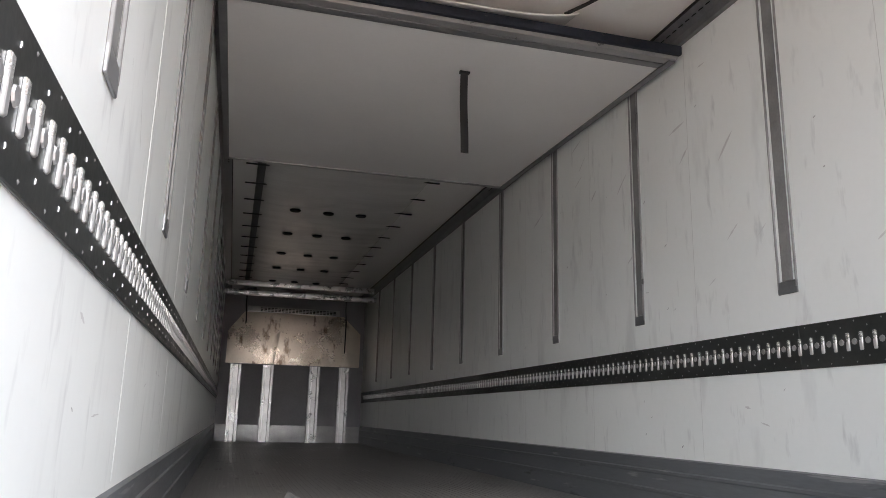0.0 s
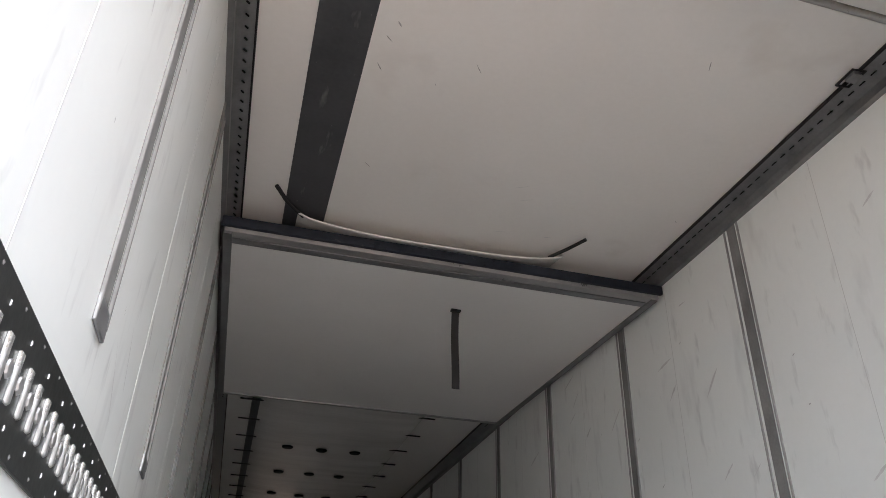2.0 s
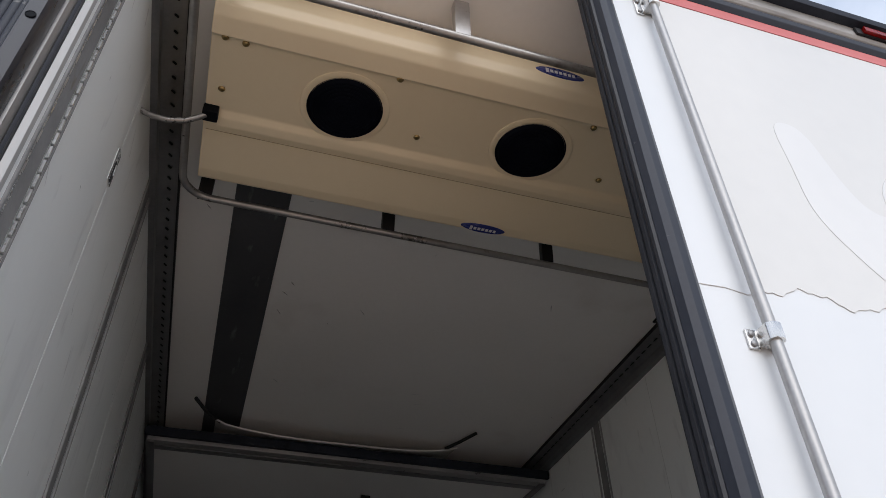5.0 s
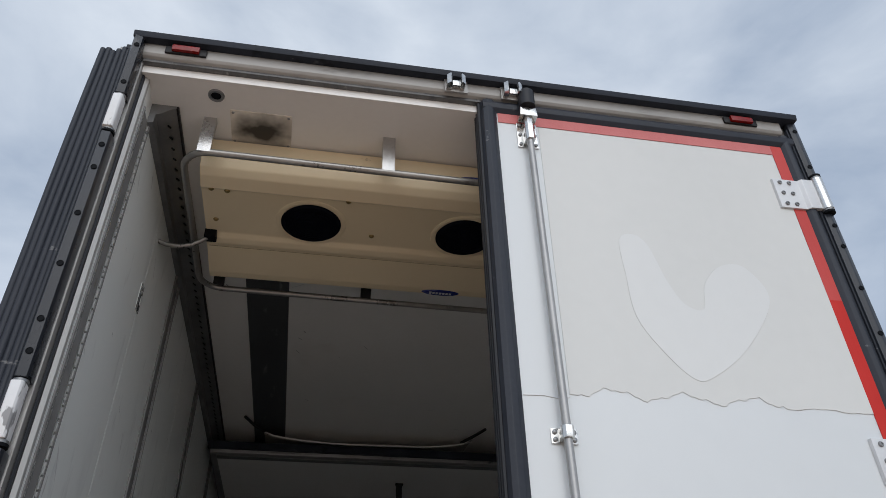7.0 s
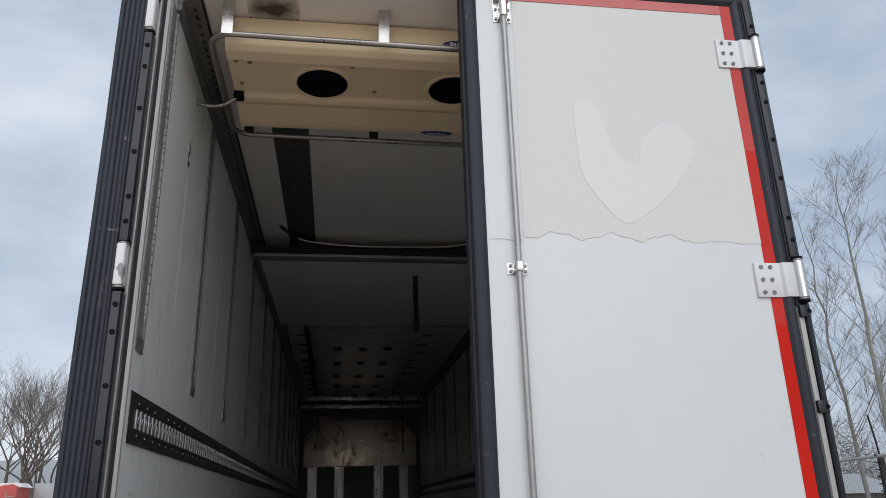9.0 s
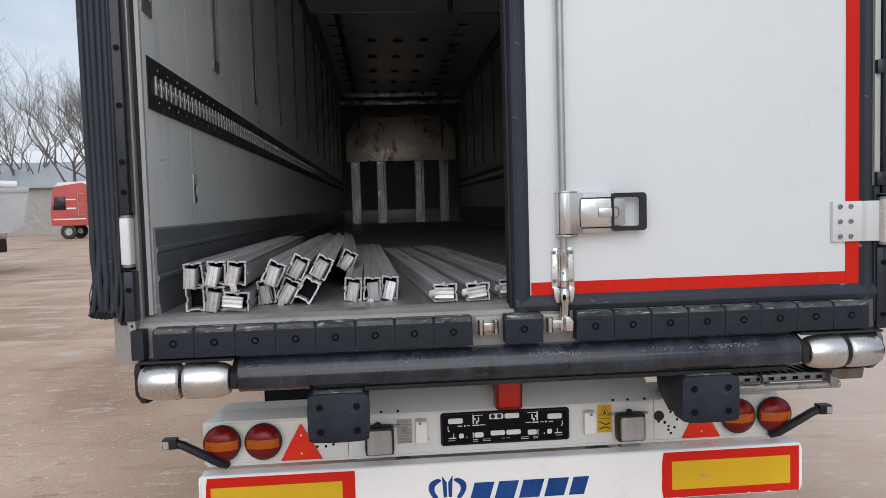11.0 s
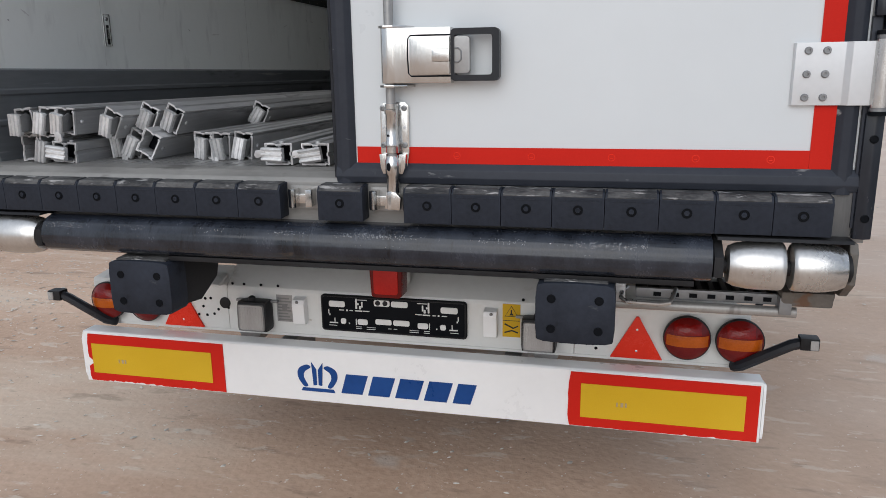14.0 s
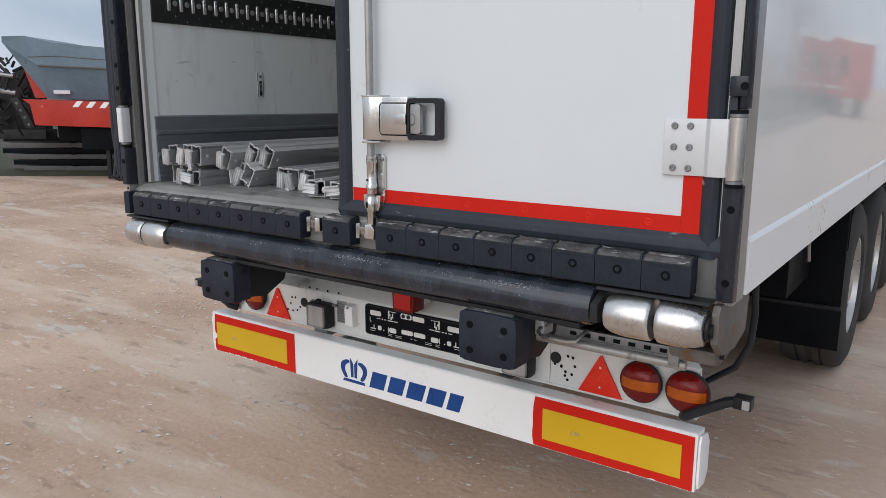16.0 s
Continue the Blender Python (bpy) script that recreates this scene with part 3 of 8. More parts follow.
def side_wall(s, name):
    wall = structure(name, "white scuffed insulated side wall of the trailer", "wall")
    bx("inner_panel", (s * W, 0.06, FZ - 0.1), (s * (W + 0.03), LEN + 0.06, CZ), GRP, wall)
    bx("outer_panel", (s * (W + 0.034), 0.06, 1.215), (s * (W + 0.054), LEN + 0.06, 3.9), SIDE, wall, 0.004, "glossy white outer panel")
    bm = bmesh.new()
    out = s * (W + 0.064)
    prism(bm, [(s * (W + 0.01), 1.07), (out, 1.07), (out, 1.21), (s * (W + 0.056), 1.222), (s * (W + 0.01), 1.222)], "y", 0.06, LEN + 0.06, 0.003)
    part("bottom_rail", bm, BUMPER, wall, "off-white lower edge rail", False)
    # kick plate with pressed ridges
    bm = bmesh.new()
    prism(bm, [(s * (W - 0.0), FZ), (s * (W - 0.020), FZ), (s * (W - 0.014), FZ + 0.05), (s * (W - 0.014), FZ + 0.108), (s * (W - 0.020), FZ + 0.114), (s * (W - 0.020), FZ + 0.126), (s * (W - 0.013), FZ + 0.132), (s * (W - 0.013), FZ + 0.205), (s * (W - 0.019), FZ + 0.211), (s * (W - 0.019), FZ + 0.223), (s * (W - 0.012), FZ + 0.229), (s * (W - 0.012), FZ + 0.286), (s * W, FZ + 0.292)], "y", 0.040, LEN - 0.02)
    part("kick_plate", bm, KICK, wall, "dark grey ribbed kick plate")
    # perforated lashing track
    track = part("lashing_track", track_plate(s), TRACK, wall, "dark perforated lashing track")
    part("stud_row", track_studs(s), ZINC, track)
    n = int((LEN - 0.35) / 0.0625)
    slot = hole = None
    for i in range(n):
        y = 0.150 + 0.0625 * i
        m = Matrix.Translation((s * (W - 0.0085), y, 1.993))
        if slot is None:
            bm = bmesh.new()
            box(bm, (-0.004, -0.0085, -0.034), (0.004, 0.0085, 0.034), 0.003, 1)
            slot = part("track_slot", bm, SLOT, track)
            slot.matrix_basis = m
            bm = bmesh.new()
            lathe(bm, [(0, -s * 0.003), (0.0115, -s * 0.003), (0.013, 0)], Matrix.Rotation(radians(90), 4, "Y"), 8)
            hole = part("track_hole", bm, ZINC, track)
            hole.matrix_basis = Matrix.Translation((s * (W - 0.0085), y + 0.031, 1.993))
        else:
            again(slot, track, m)
            if i < 150:
                again(hole, track, Matrix.Translation((s * (W - 0.0085), y + 0.031, 1.993)))
    # recessed vertical strips
    for y in LEFT_STRIPS if s < 0 else RIGHT_STRIPS:
        strip_group(wall, s, y)
    return wall


def track_plate(s):
    bm = bmesh.new()
    for y0 in np.arange(0.062, LEN - 0.1, 2.34):
        box(bm, (s * (W - 0.007), float(y0), 1.905), (s * W, min(float(y0) + 2.337, LEN - 0.02), 2.083), 0.002, 1)
    return bm


def track_studs(s):
    bm = bmesh.new()
    for i in range(90):
        y = 0.181 + 0.125 * i
        for z in (1.938, 2.050):
            lathe(bm, [(0.0045, 0), (0.0036, 0.0015), (0, 0.002)], aim((s * (W - 0.007), y, z), (-s, 0, 0)), 3)
        for z in (1.918, 2.070):
            lathe(bm, [(0.0036, 0), (0, 0.002)], aim((s * (W - 0.007), y + 0.06, z), (-s, 0, 0)), 6)
    return bm


def strip_group(wall, s, y):
    """A vertical aluminium channel strip set on the wall, with rims (bright on the right wall) and a dark foot."""
    h = 0.052 if y < 3.2 else 0.046
    bm = bmesh.new()
    box(bm, (s * (W - 0.003), y - h * 0.6, 2.275), (s * W, y + h * 0.6, 3.70))
    strip = part("wall_strip", bm, STRIPALU, wall, "grey aluminium wall strip")
    for e in (-1, 1):
        bm = bmesh.new()
        box(bm, (s * (W - 0.009), y + e * h - 0.005, 2.245), (s * W, y + e * h + 0.005, 3.70), 0.002, 1)
        # Left rims use a darker material: duller light on that wall put into colour.
        part("strip_rim", bm, ZINC if s > 0 and y > 1 else STRIPALU, strip)
    bm = bmesh.new()
    box(bm, (s * (W - 0.008), y - h * 1.1, 2.222), (s * W, y + h * 1.1, 2.277), 0.002, 1)
    part("strip_foot", bm, GALV, strip)
    if y < 1:
        for e in (-1, 1):
            bm = bmesh.new()
            for k in range(36):
                z = 2.295 + 0.039 * k
                box(bm, (s * (W - 0.0085), y + e * (h - 0.010) - 0.004, z), (s * (W - 0.0028), y + e * (h - 0.010) + 0.004 - 0.003 * (k % 2), z + 0.032))
            part("strip_teeth", bm, SLOT, strip)


wall_left = side_wall(-1, "wall_left")
wall_right = side_wall(1, "wall_right")

# thin panel joints on the side walls
for s, w in ((-1, wall_left), (1, wall_right)):
    for y in (0.628, 1.78, 2.95) if s < 0 else (0.70, 1.88, 3.1, 4.24, 5.4, 6.57, 7.74):
        bx("panel_joint", (s * (W - 0.0005), y, 1.515), (s * W, y + 0.003, 1.9), FILM, w)
        bx("panel_joint", (s * (W - 0.0005), y, 2.09), (s * W, y + 0.003, 3.7), FILM, w)

# scuffs rubbed into the panels by cargo
def scuffing(name, seed, n, at, lean, long, wide, material, parent):
    """Thin smears lying on a surface; at(u, v) gives the place of a point, u and v in metres."""
    g = random.Random(seed)
    bm = bmesh.new()
    for _ in range(n):
        u, v, l, w = *at(None, None, g), g.uniform(*long), g.uniform(*wide)
        a = lean + g.gauss(0, 0.22)
        c, q = math.cos(a), math.sin(a)
        top, low = [], []
        for i in range(7):
            k = i / 6
            h = w * math.sin(math.pi * min(0.97, max(0.03, k))) ** 0.7 * g.uniform(0.35, 1.0)
            bend = 0.012 * l * math.sin(k * 3.1 + g.random())
            for row, e in ((top, 1), (low, -1)):
                du, dv = (k - 0.5) * l, bend + e * h * 0.5
                row.append(bm.verts.new(at(u + du * c - dv * q, v + du * q + dv * c, None)))
        for i in range(6):
            bm.faces.new((top[i], top[i + 1], low[i + 1], low[i]))
    bmesh.ops.recalc_face_normals(bm, faces=bm.faces[:])
    return part(name, bm, material, parent, "", False)


def on_wall(s, y1, z0, z1):
    def at(u, v, g):
        if g:
            return 0.15 + g.random() ** 1.4 * y1, g.uniform(z0, z1)
        return (s * (W - 0.0007), u, v)
    return at


def on_ceiling(u, v, g):
    if g:
        return g.uniform(-1.05, 1.08), g.uniform(1.1, 3.0)
    return (u, v, CZ - 0.0007)


for s, w, lean in ((-1, wall_left, -1.0), (1, wall_right, -0.5)):
    scuffing("scuffing", 3 + s, 30, on_wall(s, 5, 2.16, 3.65), lean, (0.05, 0.20), (0.006, 0.018), FAINT, w)
    scuffing("scuffing", 8 + s, 26, on_wall(s, 6, 2.14, 3.65), lean, (0.008, 0.035), (0.003, 0.008), TICK, w)
    scuffing("scuffing", 13 + s, 9, on_wall(s, 6, 1.53, 1.87), 0.05, (0.03, 0.09), (0.006, 0.016), FAINT, w)
    scuffing("scuffing", 18 + s, 14, on_wall(s, 6, 1.53, 1.87), -0.6, (0.008, 0.025), (0.004, 0.009), TICK, w)

scuffing("scuffing", 31, 12, on_ceiling, 0.9, (0.015, 0.06), (0.003, 0.009), TICK, ceiling_ob)
scuffing("scuffing", 32, 10, on_ceiling, -0.4, (0.02, 0.10), (0.004, 0.012), FAINT, ceiling_ob)

# small lashing fittings on the left wall
def latch_plate(y, z):
    e = thing("wall_latch_plate", (-W, y, z), "small steel latch plate screwed to the wall", "latch plate", "wall latch plates")
    bx("plate", (-W, y - 0.018, z - 0.057), (-W + 0.003, y + 0.019, z + 0.064), GRP, e, 0.001)
    bm = bmesh.new()
    sweep(bm, [(-W + 0.003, y + a, z + b) for a, b in ((-0.0165, -0.0555), (0.0175, -0.0555), (0.0175, 0.0625), (-0.0165, 0.0625))], 0.0022, 5, closed=True)
    part("plate_edge", bm, TRACKGREY, e)
    bx("slot", (-W + 0.003, y - 0.007, z - 0.050), (-W + 0.006, y + 0.007, z + 0.022), BLACK, e, 0.002)
    bx("pin", (-W + 0.006, y - 0.003, z - 0.028), (-W + 0.009, y + 0.003, z + 0.012), ALU, e, 0.001)
    bm = bmesh.new()
    lathe(bm, [(0.008, 0), (0.006, 0.004), (0, 0.005)], aim((-W + 0.003, y, z + 0.045), (1, 0, 0)), 10)
    part("screw", bm, GALV, e)


latch_plate(0.654, 1.646)
latch_plate(0.612, 3.255)

# slotted corner rails under the ceiling
for s, name in ((-1, "corner_rail_left"), (1, "corner_rail_right")):
    rail = structure(name, "galvanised slotted corner rail under the ceiling", "rail")
    bm = bmesh.new()
    prism(bm, [(s * W, CZ), (s * (W - 0.088), CZ), (s * (W - 0.088), CZ - 0.012), (s * (W - 0.070), CZ - 0.020), (s * (W - 0.040), CZ - 0.045), (s * (W - 0.022), CZ - 0.052), (s * (W - 0.022), CZ - 0.092), (s * W, CZ - 0.098)], "y", 0.12, LEN - 0.01)
    part("profile", bm, GALV, rail)
    bm = bmesh.new()
    box(bm, (s * (W - 0.0965), 0.12, CZ - 0.014), (s * (W - 0.0885), LEN - 0.02, CZ - 0.0005))
    part("rubber_lip", bm, BLACK, rail)
    slot = None
    for i in range(100):
        y = 0.2 + 0.06 * i
        mm = pose(s * (W - 0.055), y, CZ - 0.0335, 0, s * -40, 0)
        if slot is None:
            bm = bmesh.new()
            box(bm, (-0.015, -0.010, -0.002), (0.015, -0.004, 0.003))
            box(bm, (-0.015, -0.0045, -0.002), (-0.006, 0.012, 0.003))
            slot = part("slot", bm, DEEP, rail)
            slot.matrix_basis = mm
        else:
            again(slot, rail, mm)

# dark strip on the ceiling
st = bx("ceiling_strip", (-0.931, 1.0, CZ - 0.004), (-0.719, LEN - 0.1, CZ), STRIP)
tagged(st, "dark grey scuffed strip along the ceiling", "strip", kind="structure")

# front wall
front = structure("wall_front", "grey front wall with guard plate and steel posts", "wall")
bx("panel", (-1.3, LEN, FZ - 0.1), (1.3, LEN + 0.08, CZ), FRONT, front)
bx("skirting_plate", (-W + 0.02, LEN - 0.02, FZ), (W - 0.02, LEN, FZ + 0.275), ZINC, front, 0.003, "pale scratched steel skirting")
bm = bmesh.new()
prism(bm, [(-1.135, 2.51), (1.155, 2.51), (1.155, 3.10), (0.84, 3.40), (-0.88, 3.40), (-1.135, 3.06)], "y", LEN - 0.09, LEN - 0.07, 0.004)
plate = part("guard_plate", bm, TAN, front, "stained pale steel guard plate")
bm = bmesh.new()
prism(bm, [(-0.45, 2.52), (-0.33, 2.52), (-0.30, 2.75), (-0.26, 3.05), (-0.33, 3.08)], "y", LEN - 0.10, LEN - 0.088, 0.004)
part("dent", bm, TAN, plate)
for x in (-0.955, -0.415, 0.38, 0.89):
    bm = bmesh.new()
    prism(bm, [(x - 0.095, LEN - 0.001), (x - 0.085, LEN - 0.085), (x - 0.05, LEN - 0.085), (x - 0.04, LEN - 0.05), (x + 0.04, LEN - 0.05), (x + 0.05, LEN - 0.085), (x + 0.085, LEN - 0.085), (x + 0.095, LEN - 0.001)], "z", FZ, 2.50)
    part("post", bm, ALU, front, "folded aluminium post")
bx("return_air_box", (-0.83, LEN - 0.14, 3.40), (0.76, LEN, 3.50), ZINC, front, 0.006)
bm = bmesh.new()
for r in range(3):
    for i in range(22):
        x = -0.62 + 0.06 * i
        box(bm, (x, LEN - 0.144, 3.415 + r * 0.024), (x + 0.045, LEN - 0.138, 3.43 + r * 0.024))
part("grille_slots", bm, DEEP, front)
bm = bmesh.new()
for x, y0 in ((-0.87, 3.72), (0.86, 3.72)):
    sweep(bm, [(x, LEN - 0.12, y0), (x, LEN - 0.13, 3.5), (x + 0.02, LEN - 0.12, 3.3), (x + 0.02, LEN - 0.11, 2.75 if x > 0 else 3.2)], 0.012, 6)
part("cable", bm, BLACK, front)

# rear portal
portal = structure("rear_frame", "weathered steel rear door frame of the trailer", "door frame")
for s in (-1, 1):
    bm = bmesh.new()
    prism(bm, [(s * 1.222, 0.06), (s * 1.222, 0.02), (s * 1.232, -0.006), (s * 1.232, -0.044), (s * 1.270, -0.047), (s * 1.324, -0.044), (s * 1.324, 0.06), (s * 1.285, 0.06), (s * 1.24, 0.08)], "z", 1.06, 3.90, 0.002)
    part("corner_post", bm, POST, portal, "grey steel corner post")
    bm = bmesh.new()
    prism(bm, [(s * 1.210, 0.000), (s * 1.222, -0.006), (s * 1.236, 0.014), (s * 1.236, 0.018), (s * 1.210, 0.018)], "z", FZ, 3.83, 0.002)
    part("inner_jamb", bm, JAMB, portal, "pale brushed inner jamb")
    bx("wall_return", (s * 1.2115, 0.0185, FZ), (s * 1.236, 0.0598, 3.83), GRP, portal)
    bm = bmesh.new()
    prism(bm, [(s * 1.2215, 0.012), (s * 1.224, -0.014), (s * 1.230, -0.018), (s * 1.2315, -0.002), (s * 1.2225, 0.016)], "z", FZ, 3.83, 0.002)
    part("gasket", bm, RUBBER, portal)
    # black hinge cover strips between the hinges
    for z0, z1 in ((1.075, 1.366), (1.548, 2.392), (2.575, 3.432), (3.613, 3.915)):
        if s < 0 and z0 < 1.1:
            z0 = 1.207
        bm = bmesh.new()
        if s < 0:
            x, y, mid = 1.243, -0.101, 1.2525
            prism(bm, [(s * 1.236, -0.048), (s * 1.2365, -0.085), (s * 1.240, -0.098), (s * 1.266, -0.101), (s * 1.271, -0.095), (s * 1.277, -0.048)], "z", z0, z1, 0.003)
        else:
            x, y, mid = 1.288, -0.0802, 1.311
            if 1.5 < z0 < 1.6:
                x, mid = 1.3085, 1.3215
                prism(bm, [(1.3085, -0.048), (1.3100, -0.072), (1.3180, -0.080), (1.3300, -0.074), (1.334, -0.048)], "z", z0, z1, 0.004)
                for zc in (2.352, 1.985, 1.600):
                    prism(bm, [(1.284, -0.062), (1.286, -0.078), (1.300, -0.083), (1.328, -0.080), (1.332, -0.060)], "z", zc - 0.024, zc + 0.024, 0.006)
            else:
                prism(bm, [(x, -0.048), (x + 0.003, -0.074), (x + 0.024, -0.080), (x + 0.042, -0.074), (x + 0.046, -0.048)], "z", z0, z1, 0.004)
        cover = part("hinge_cover", bm, GLOSSRUB, portal, "black plastic hinge cover strip")
        for dz in (0.052, 0.437, 0.804) if s > 0 and mid > 1.32 else (0.071, 0.166, 0.343, 0.522, 0.702, 0.797) if z1 - z0 > 0.5 else (z1 - z0 - 0.058, 0.05):
            if s < 0 and z0 < 1.3 and dz < 0.06:
                continue
            bm = bmesh.new()
            lathe(bm, [(0.0095, -0.002), (0.0095, 0.0006), (0.0080, 0.0012), (0.0074, 0.0002), (0, 0.0002)], aim((s * mid, y - (0.0012 if mid > 1.32 else 0.0), z0 + dz), BACK), 12)
            part("bolt_recess", bm, DEEP, cover)
bm = bmesh.new()
box(bm, (-1.300, -0.060, 1.19), (-1.262, -0.046, 3.90), 0.004)
part("hinge_channel", bm, RUBBER, portal, "dark rubber channel behind the hinges")
for z0, z1, mat_ in ((1.10, 1.576, SEAL), (1.577, 2.372, JAMB), (2.373, 3.88, SEAL)):
    bm = bmesh.new()
    box(bm, (1.2845, -0.066, z0), (1.3055, -0.046, z1), 0.003)
    part("hinge_channel", bm, mat_, portal, "pale grey steel strip beside the hinges" if mat_ is JAMB else "")
# pale foot clip below the hinge column
bm = bmesh.new()
prism(bm, [(-1.243, 1.206), (-1.269, 1.206), (-1.267, 1.176), (-1.258, 1.150), (-1.243, 1.150)], "y", -0.085, -0.048, 0.003)
clip_ = part("foot_clip", bm, POST, portal, "pale steel clip below the hinge column")
for z in (1.190, 1.166):
    bm = bmesh.new()
    lathe(bm, [(0.005, 0), (0.004, 0.003), (0, 0.003)], aim((-1.254, -0.085, z), BACK), 8)
    part("screw", bm, BLACK, clip_)
# header
bm = bmesh.new()
prism(bm, [(-0.062, 3.850), (-0.070, 3.860), (-0.070, 3.905), (0.045, 3.905), (0.045, 3.8145), (0.03, 3.8145), (-0.01, 3.826)], "x", -1.26, 1.26, 0.002)
part("header_beam", bm, HEADER, portal, "grimy pale grey header beam")
bm = bmesh.new()
prism(bm, [(-0.10, 3.905), (-0.105, 3.93), (-0.08, 3.945), (0.14, 3.955), (0.14, 3.906)], "x", -1.275, 1.325, 0.004)
part("roof_edge", bm, DUSTRUB, portal, "black rubber roof edge")
bm = bmesh.new()
box(bm, (-1.235, -0.052, 3.832), (0.0, -0.018, 3.848), 0.003)
part("header_lip", bm, TRACKGREY, portal)
roof = bx("roof", (-1.285, 0.13, 3.902), (1.285, LEN + 0.08, 3.925), SIDE, None, 0.01)
tagged(roof, "white trailer roof skin", "roof", kind="structure")
front_skin = bx("front_skin", (-1.285, LEN + 0.084, 1.05), (1.285, LEN + 0.12, 3.92), SIDE, None, 0.01)
tagged(front_skin, "white outer front end of the trailer", "wall", kind="structure")

# marker lamps on the header
lamp = None
for x in (-1.09, 1.075):
    if lamp is None:
        lamp = thing("marker_lamp", (x, -0.072, 3.878), "small red marker lamp on the rear header", "marker lamp", "header marker lamps")
        bx("base", (x - 0.072, -0.080, 3.862), (x + 0.072, -0.0705, 3.896), BLACK, lamp, 0.004)
        bx("lens", (x - 0.048, -0.094, 3.866), (x + 0.048, -0.080, 3.892), LAMPRED, lamp, 0.006)
    else:
        copy_thing(lamp, Matrix.Translation((x, -0.072, 3.878)))

# rear sill
sill = structure("rear_sill", "dirty metal rear sill with rubber dock blocks", "sill")
bm = bmesh.new()
prism(bm, [(0.03, FZ), (-0.02, FZ - 0.004), (-0.050, FZ - 0.018), (-0.058, FZ - 0.03), (-0.058, 1.075), (0.03, 1.075)], "x", -1.262, 1.262, 0.002)
part("sill_plate", bm, SILL, sill)
bm = bmesh.new()
prism(bm, [(0.0295, 1.10), (-0.03, 1.074), (-0.03, 1.062), (0.45, 1.062), (0.45, 1.10)], "x", -1.25, 1.25)
part("cross_member", bm, BLACK, sill)
blocks = [(c - 0.0643, c + 0.0643) for c in [-1.140 + 0.1286 * i for i in range(8)] + [-0.003] + [0.2385 + 0.1289 * i for i in range(8)]]
blk = None
for x0, x1 in blocks:
    if blk is None:
        bm = bmesh.new()
        prism(bm, [(-0.059, 1.088), (-0.110, 1.086), (-0.112, 1.166), (-0.103, 1.178), (-0.059, 1.182)], "x", -0.0639, 0.0639, 0.0025)
        box(bm, (-0.050, -0.1128, 1.157), (0.050, -0.1095, 1.1582))
        blk = part("rubber_block", bm, DUSTRUB, sill, "black rubber dock block")
        blk.matrix_basis = Matrix.Translation(((x0 + x1) / 2, 0, 0))
        o = blk
    else:
        o = again(blk, sill, Matrix.Translation(((x0 + x1) / 2, 0, 0)))
    bm = bmesh.new()
    lathe(bm, [(0.0125, -0.003), (0.0125, 0.0012), (0.0112, 0.0018), (0.0104, 0.0006), (0, 0.0006)], aim(((x0 + x1) / 2, -0.1115, 1.134), BACK), 16)
    part("bolt_recess", bm, DEEP, o)
    bm = bmesh.new()
    lathe(bm, [(0.0066, 0.0), (0.0060, 0.0022), (0.003, 0.0022), (0.0022, 0.0012), (0, 0.0012)], aim(((x0 + x1) / 2, -0.1123, 1.134), BACK), 10)
    part("bolt", bm, DUSTRUB, o)
    bm = bmesh.new()
    prism(bm, [(-0.060, 1.1835), (-0.1025, 1.1800), (-0.1126, 1.1675), (-0.1110, 1.1655), (-0.101, 1.177), (-0.060, 1.181)], "x", x0 + 0.006, x1 - 0.006)
    part("worn_top", bm, WORN, o)
bm = bmesh.new()
box(bm, (-1.272, -0.112, 1.084), (-1.232, -0.03, 1.180), 0.006)
part("end_bracket", bm, DUSTRUB, sill)
# Added plate over the post foot; its shade and streaky dirt are coloured in.
bm = bmesh.new()
prism(bm, [(1.2065, -0.0585), (1.2065, -0.0625), (1.255, -0.0625), (1.255, -0.0485), (1.2345, -0.0485), (1.2345, -0.0585)], "z", 1.077, 1.202, 0.0015)
part("end_plate", bm, TRACKGREY, sill, "streaked dark grey plate standing for the post's shaded, dirty foot")

# locking rod keepers on the sill and header
def keeper(x, y, z, name="rod_keeper"):
    k = thing(name, (x, y, z), "zinc plated cast locking rod keeper", "keeper", "rod keepers")
    bx("base_plate", (x - 0.045, y + 0.012, z - 0.032), (x + 0.045, y + 0.020, z + 0.032), POST, k, 0.002)
    bm = bmesh.new()
    prism(bm, [(x - 0.04, y + 0.012), (x - 0.04, y - 0.018), (x - 0.026, y - 0.03), (x - 0.018, y - 0.018), (x - 0.018, y + 0.012)], "z", z - 0.026, z + 0.026, 0.004)
    part("jaw", bm, STAINLESS, k)
    bm = bmesh.new()
    prism(bm, [(x + 0.03, y + 0.012), (x + 0.03, y - 0.022), (x + 0.016, y - 0.032), (x + 0.010, y - 0.016), (x + 0.014, y + 0.012)], "z", z - 0.022, z + 0.026, 0.004)
    part("jaw", bm, STAINLESS, k)
    bx("bridge", (x - 0.02, y - 0.006, z - 0.016), (x + 0.015, y + 0.012, z + 0.012), STAINLESS, k, 0.004)
    return k


keeper(-0.092, -0.080, 1.140)
keeper(0.142, -0.080, 1.140)
keeper(-0.10, -0.092, 3.874)
keeper(0.12, -0.092, 3.868)


